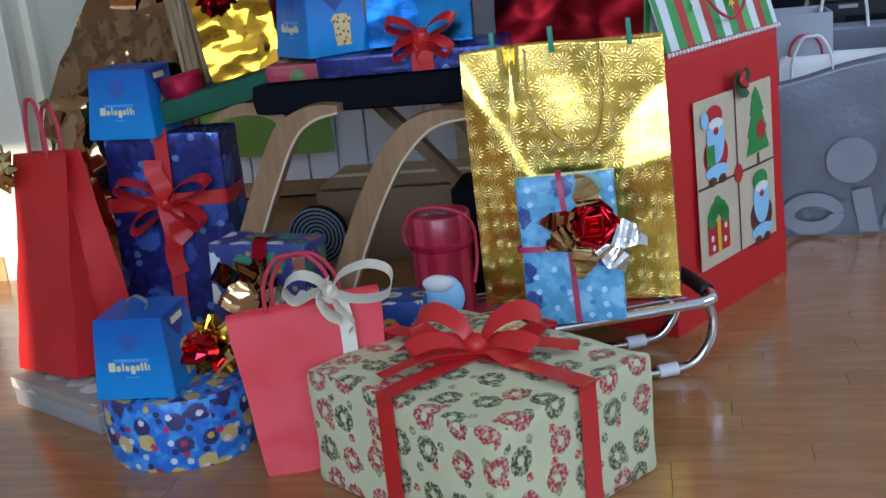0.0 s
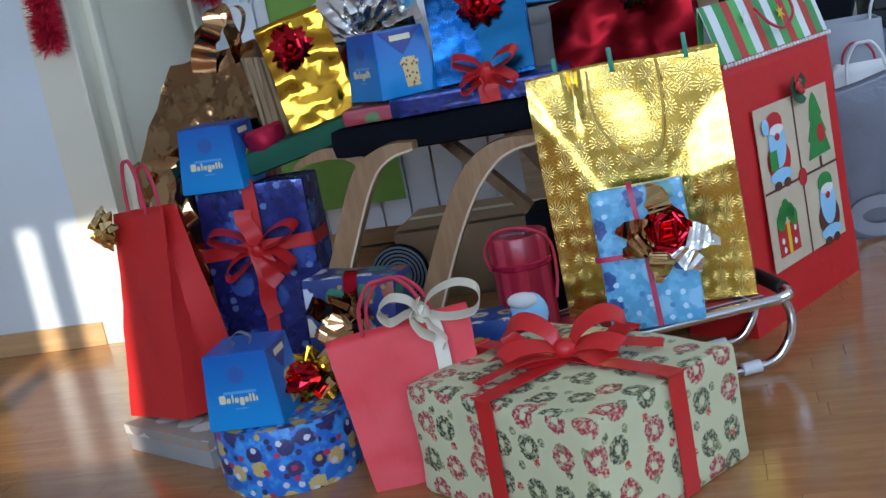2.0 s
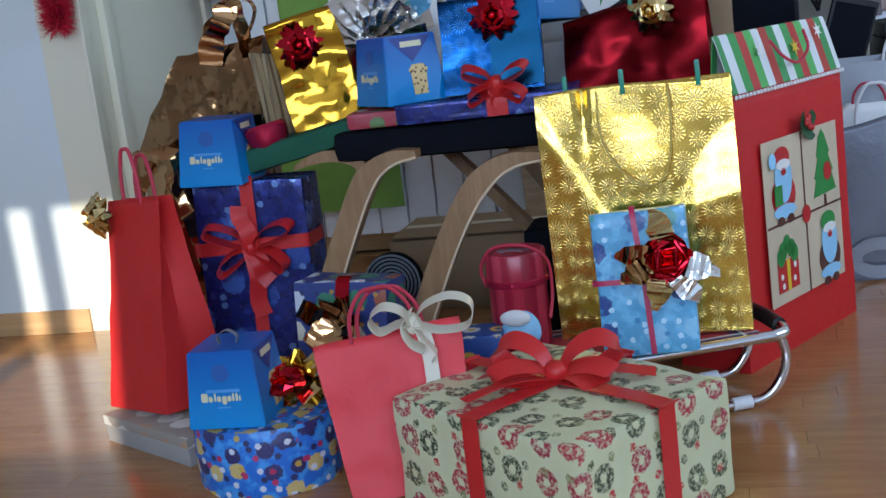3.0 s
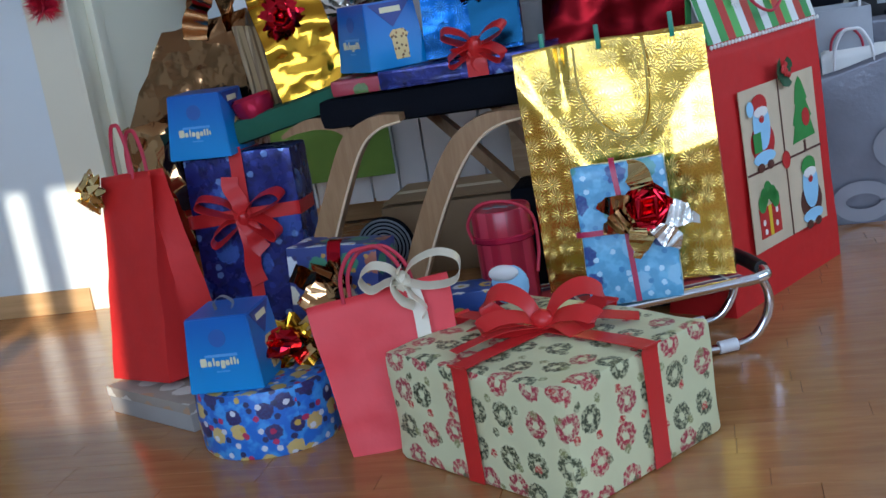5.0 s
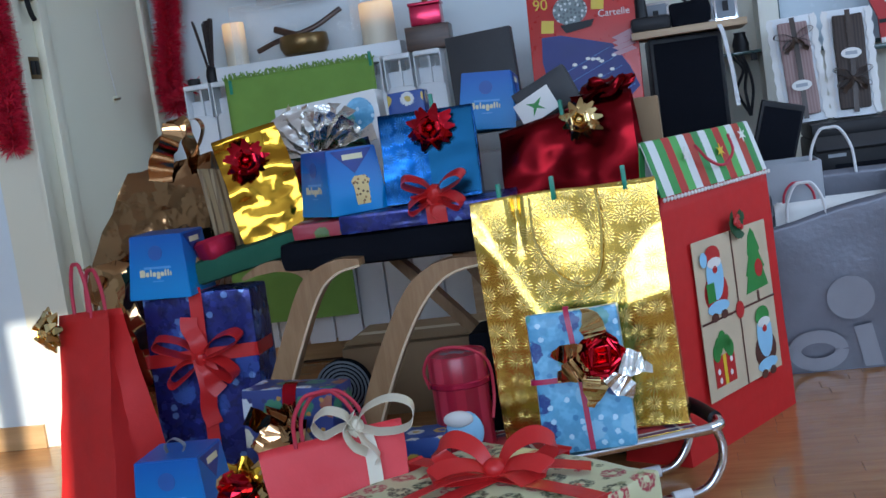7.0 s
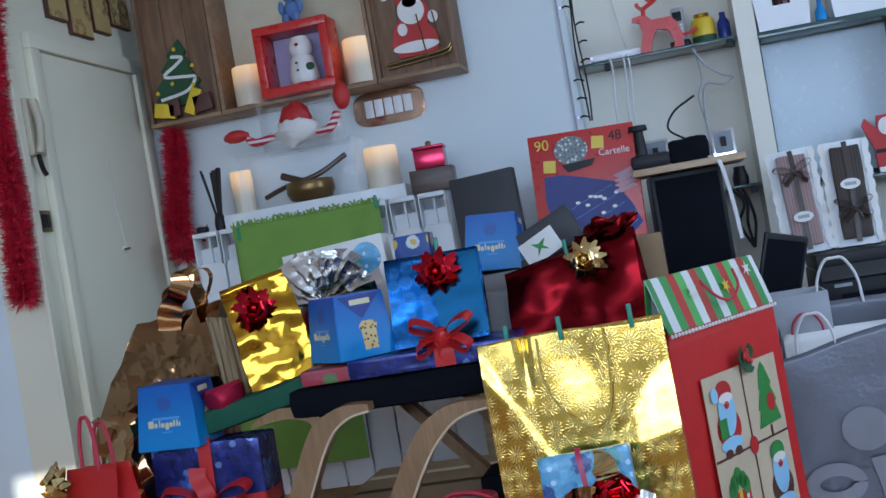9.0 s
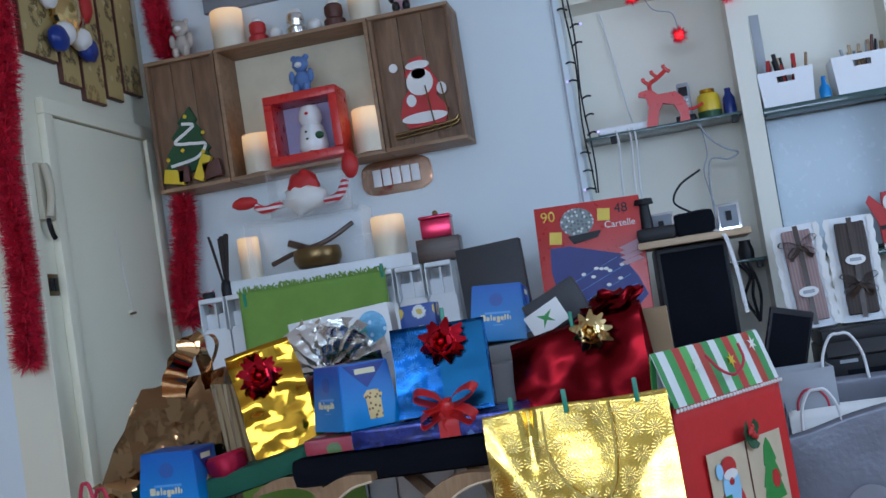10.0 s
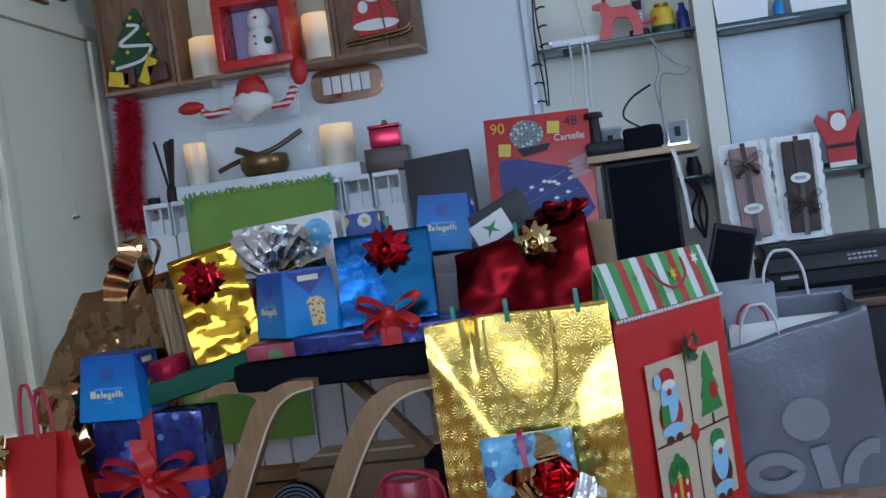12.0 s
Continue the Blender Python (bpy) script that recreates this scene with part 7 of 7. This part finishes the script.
for k in range(34):
    ball(0.006, 0.004, 0.006, (-FW * 0.475 + FW * 0.95 * k / 33, -0.013, 0.684), bm, 6)
part("bead_trim", bm, M_SNOW, ft)
part("cord", tube([(-0.09, -0.005, 0.80), (-0.05, -0.02, 0.755), (0.02, -0.022, 0.735), (0.08, -0.02, 0.765), (0.10, 0.0, 0.81)], 0.004), M_REDCORD, ft)
for x, z in ((-0.12, 0.78), (0.06, 0.77), (0.19, 0.80), (0.14, 0.72)):
    part("flake_print", flat([(math.cos(a) * (0.022 if k % 2 else 0.008), math.sin(a) * (0.022 if k % 2 else 0.008)) for k, a in enumerate([math.pi * i / 6 for i in range(12)])], 0.0012), M_SNOW if x != 0.06 else M_YELLOW, ft, "", pose(x, 0.010, z, -12, 0, 0) @ pose(0, -0.004, 0))
# picture panel: plain coloured shapes
PX0, PX1, PZ0, PZ1 = -0.187, 0.222, 0.135, 0.557
pnl = part("picture", flat([(PX0, PZ0), (PX1, PZ0), (PX1, PZ1), (PX0, PZ1)], 0.002, at=(0, -0.010, 0)), M_BEIGE, ft, "beige four-field picture with plain Christmas shapes", pose(0, 0, 0))


def shp(outl, x, z, mt, lay=1, name="shape"):
    part(name, flat([(a * 1.0 + x, b + z) for a, b in outl], 0.0008, at=(0, -0.0122 - 0.0009 * lay, 0)), mt, pnl)


xm, zm = (PX0 + PX1) / 2, (PZ0 + PZ1) / 2 - 0.005
shp([(-0.003, PZ0 - zm), (0.003, PZ0 - zm), (0.003, PZ1 - zm), (-0.003, PZ1 - zm)], xm, zm, M_BROWN)
shp([(PX0 - xm, -0.003), (PX1 - xm, -0.003), (PX1 - xm, 0.003), (PX0 - xm, 0.003)], xm, zm, M_BROWN, 2)
shp(disc(0.022, 0.024), xm, zm, M_REDP, 3)
for cx, cz2, coat in ((PX0 + 0.095, zm + 0.105, M_REDP), (PX1 - 0.085, zm - 0.105, M_BROWN)):
    shp(disc(0.062, 0.052), cx, cz2 - 0.035, coat, 1)
    shp(disc(0.058, 0.018), cx, cz2 - 0.075, M_SKYP, 2)
    shp(disc(0.044, 0.065), cx, cz2 + 0.01, M_SKYP, 3)
    shp(disc(0.04, 0.028), cx - 0.004, cz2 + 0.062, M_REDP if coat is M_REDP else M_GREENP, 4)
    shp(disc(0.036, 0.014), cx, cz2 + 0.044, M_SNOW, 5)
    shp(disc(0.012, 0.01), cx, cz2 + 0.026, M_REDP, 5)
    shp(disc(0.018, 0.012), cx - 0.025, cz2 - 0.098, M_BROWN, 3)
    shp(disc(0.018, 0.012), cx + 0.025, cz2 - 0.098, M_BROWN, 3)
shp(disc(0.018, 0.02), PX0 + 0.04, zm + 0.165, M_SKYP, 6)
shp([(-0.02, -0.025), (0.02, -0.025), (0.02, 0.025), (-0.02, 0.025)], PX0 + 0.06, zm + 0.075, M_GREENP, 6)
shp([(-0.065, -0.085), (0.065, -0.08), (0.045, -0.03), (0.055, -0.025), (0.03, 0.02), (0.04, 0.025), (0.015, 0.075), (0.0, 0.09), (-0.02, 0.07), (-0.035, 0.02), (-0.028, 0.015), (-0.055, -0.035), (-0.045, -0.04)], PX1 - 0.09, zm + 0.115, M_GREENP, 1, "tree")
shp(disc(0.022, 0.025), PX1 - 0.07, zm + 0.09, M_REDP, 2)
shp([(-0.006, -0.03), (0.006, -0.03), (0.006, 0), (-0.006, 0)], PX1 - 0.09, zm + 0.03, M_BROWN, 1)
shp([(-0.055, -0.06), (0.055, -0.06), (0.055, 0.02), (-0.055, 0.02)], PX0 + 0.09, zm - 0.115, M_REDP, 1, "parcel")
shp([(-0.008, -0.06), (0.008, -0.06), (0.008, 0.02), (-0.008, 0.02)], PX0 + 0.09, zm - 0.115, M_YELLOW, 2)
for dx, dz in ((-0.022, 0.045), (0.022, 0.045), (0.0, 0.06), (-0.035, 0.03), (0.035, 0.03)):
    shp(disc(0.02, 0.024), PX0 + 0.09 + dx, zm - 0.115 + dz, M_GREENP, 2)
for dx, dz in ((-0.035, -0.02), (0.03, -0.035), (-0.03, -0.045), (0.035, 0.0)):
    shp(disc(0.007, 0.008), PX0 + 0.09 + dx, zm - 0.115 + dz, M_SNOW, 2)
bm = bmesh.new()
rg = random.Random(17)
for k in range(22):
    a = rg.uniform(0, 6.28)
    u = Vector((math.cos(a), -0.3, math.sin(a)))
    strip([(0, 0, 0), u * 0.022, u * rg.uniform(0.03, 0.045)], (-u.z, 0, u.x), 0.014, 0.001, 2, bm)
part("sprig", bm, M_DARKGREEN, ft, "tuft of dark green sprigs", pose(xm + 0.02, -0.016, PZ1 + 0.015))
bm = bmesh.new()
for k in range(7):
    ball(0.008, 0.006, 0.008, (rg.uniform(-0.022, 0.022), -0.012, rg.uniform(-0.02, 0.02)), bm, 8)
part("berry", bm, M_REDP, ft, "", pose(xm + 0.02, -0.018, PZ1 + 0.015))

# silver shopping bag and a small white one before it
sb = thing("silver_shopping_bag", "large silver-grey paper shopping bag, open, with a pale round logo", "shopping bag")


def open_bag(x0, x1, y0, y1, fl, fr, back, n=20, rows=26):
    """An open carrier whose front edge slopes from height fl to fr; the back stands higher and the side bulges."""
    bm, rings = bmesh.new(), []
    for j in range(rows + 1):
        v = j / rows
        swell = 0.018 * math.sin(math.pi * v)
        ring = []
        for i in range(n):
            u = i / n
            ring.append((x0 + (x1 - x0) * u + swell * u, y0 - 0.012 * math.sin(math.pi * v) * math.sin(math.pi * u), (fl + (fr - fl) * u) * v))
        for i in range(8):
            s = i / 8
            ring.append((x1 + swell - 0.045 * v * math.sin(math.pi * s), y0 + (y1 - y0) * s, (fr + (back - fr) * s) * v))
        for i in range(n):
            u = i / n
            ring.append((x1 - (x1 - x0) * u, y1, back * v))
        for i in range(8):
            s = i / 8
            ring.append((x0 + 0.03 * v * math.sin(math.pi * s), y1 + (y0 - y1) * s, (back + (fl - back) * s) * v))
        rings.append([bm.verts.new(Vector(p) + noise.noise_vector(Vector(p) * 5.0) * 0.010 * min(1, 5 * v)) for p in ring])
    for a, b in zip(rings, rings[1:]):
        for k in range(len(a)):
            bm.faces.new((a[k], a[(k + 1) % len(a)], b[(k + 1) % len(a)], b[k]))
    bm.faces.new(rings[0][::-1])
    return bm


thicken(part("paper", open_bag(0.52, 0.972, 3.935, 4.14, 0.475, 0.568, 0.615), M_SILVERBAG, sb), 0.002)
LY = 3.912
part("logo_disc", flat(disc(0.072, 0.068, 32), 0.001, at=(0.748, LY, 0.234)), M_SILVERLOGO, sb)
part("logo_bar", flat([(0.772, 0.012), (0.828, 0.012), (0.803, 0.148), (0.748, 0.140)], 0.001, at=(0, LY, 0)), M_SILVERLOGO, sb)
part("logo_ring", strip([(0.635 + 0.072 * math.cos(2 * math.pi * i / 28), LY, 0.074 + 0.045 * math.sin(2 * math.pi * i / 28)) for i in range(29)], (0, 1, 0), 0.001, 0.040, 1), M_SILVERLOGO, sb)
part("logo_arch", strip([(0.945 - 0.085 * math.cos(math.pi * i / 40), LY + 0.004, 0.02 + 0.11 * math.sin(math.pi * i / 40)) for i in range(23)], (0, 1, 0), 0.001, 0.045, 1), M_SILVERLOGO, sb)
loop_handle(sb, 0.69, 0.832, 4.13, 0.60, 0.155, M_CORD, 0.005)
loop_handle(sb, 0.585, 0.705, 3.945, 0.48, 0.125, M_CORD, 0.005, 0.005)
wbg = thing("white_paper_bag", "white paper bag with red cord handles inside the silver bag", "gift bag", pose(0.735, 4.05, 0.004, 0, 0, 2))
thicken(part("paper", bag_sheet(0.36, 0.10, 0.535, 0.0, 0.4, 0.3, 0.006, 25), M_SNOW, wbg))
loop_handle(wbg, -0.15, -0.05, -0.02, 0.52, 0.075, M_REDCORD, 0.004)
loop_handle(wbg, -0.14, -0.04, 0.02, 0.52, 0.07, M_REDCORD, 0.004)

# ---- parquet strips, last ----
plank_mesh = finish("plank", bx(-0.2456, 0.2456, -0.0348, 0.0348, -0.01, 0, 0.0006, seg=1), M_PLANK, False)
rg = random.Random(40)
near, spare = [], bmesh.new()
for j in range(-36, 80):
    y = 0.07 * j
    shift = rg.uniform(0, 0.49)
    for i in range(-9, 7):
        x = i * 0.492 + shift
        if not (-4.0 < x < 3.1 and -2.4 < y < 4.85):
            continue
        if -2.5 < x < 1.5 and 1.75 < y < 4.3 and len(near) < 298:
            pk1 = new("plank", plank_mesh)
            pk1.parent, pk1.location = floor, (x, y, 0)
            near.append(pk1)
        else:
            bx(x - 0.2456, x + 0.2456, y - 0.0348, y + 0.0348, -0.01, 0, 0, spare)
tagged(part("plank_field", spare, M_PLANK, floor, smooth=False), kind="stuff")
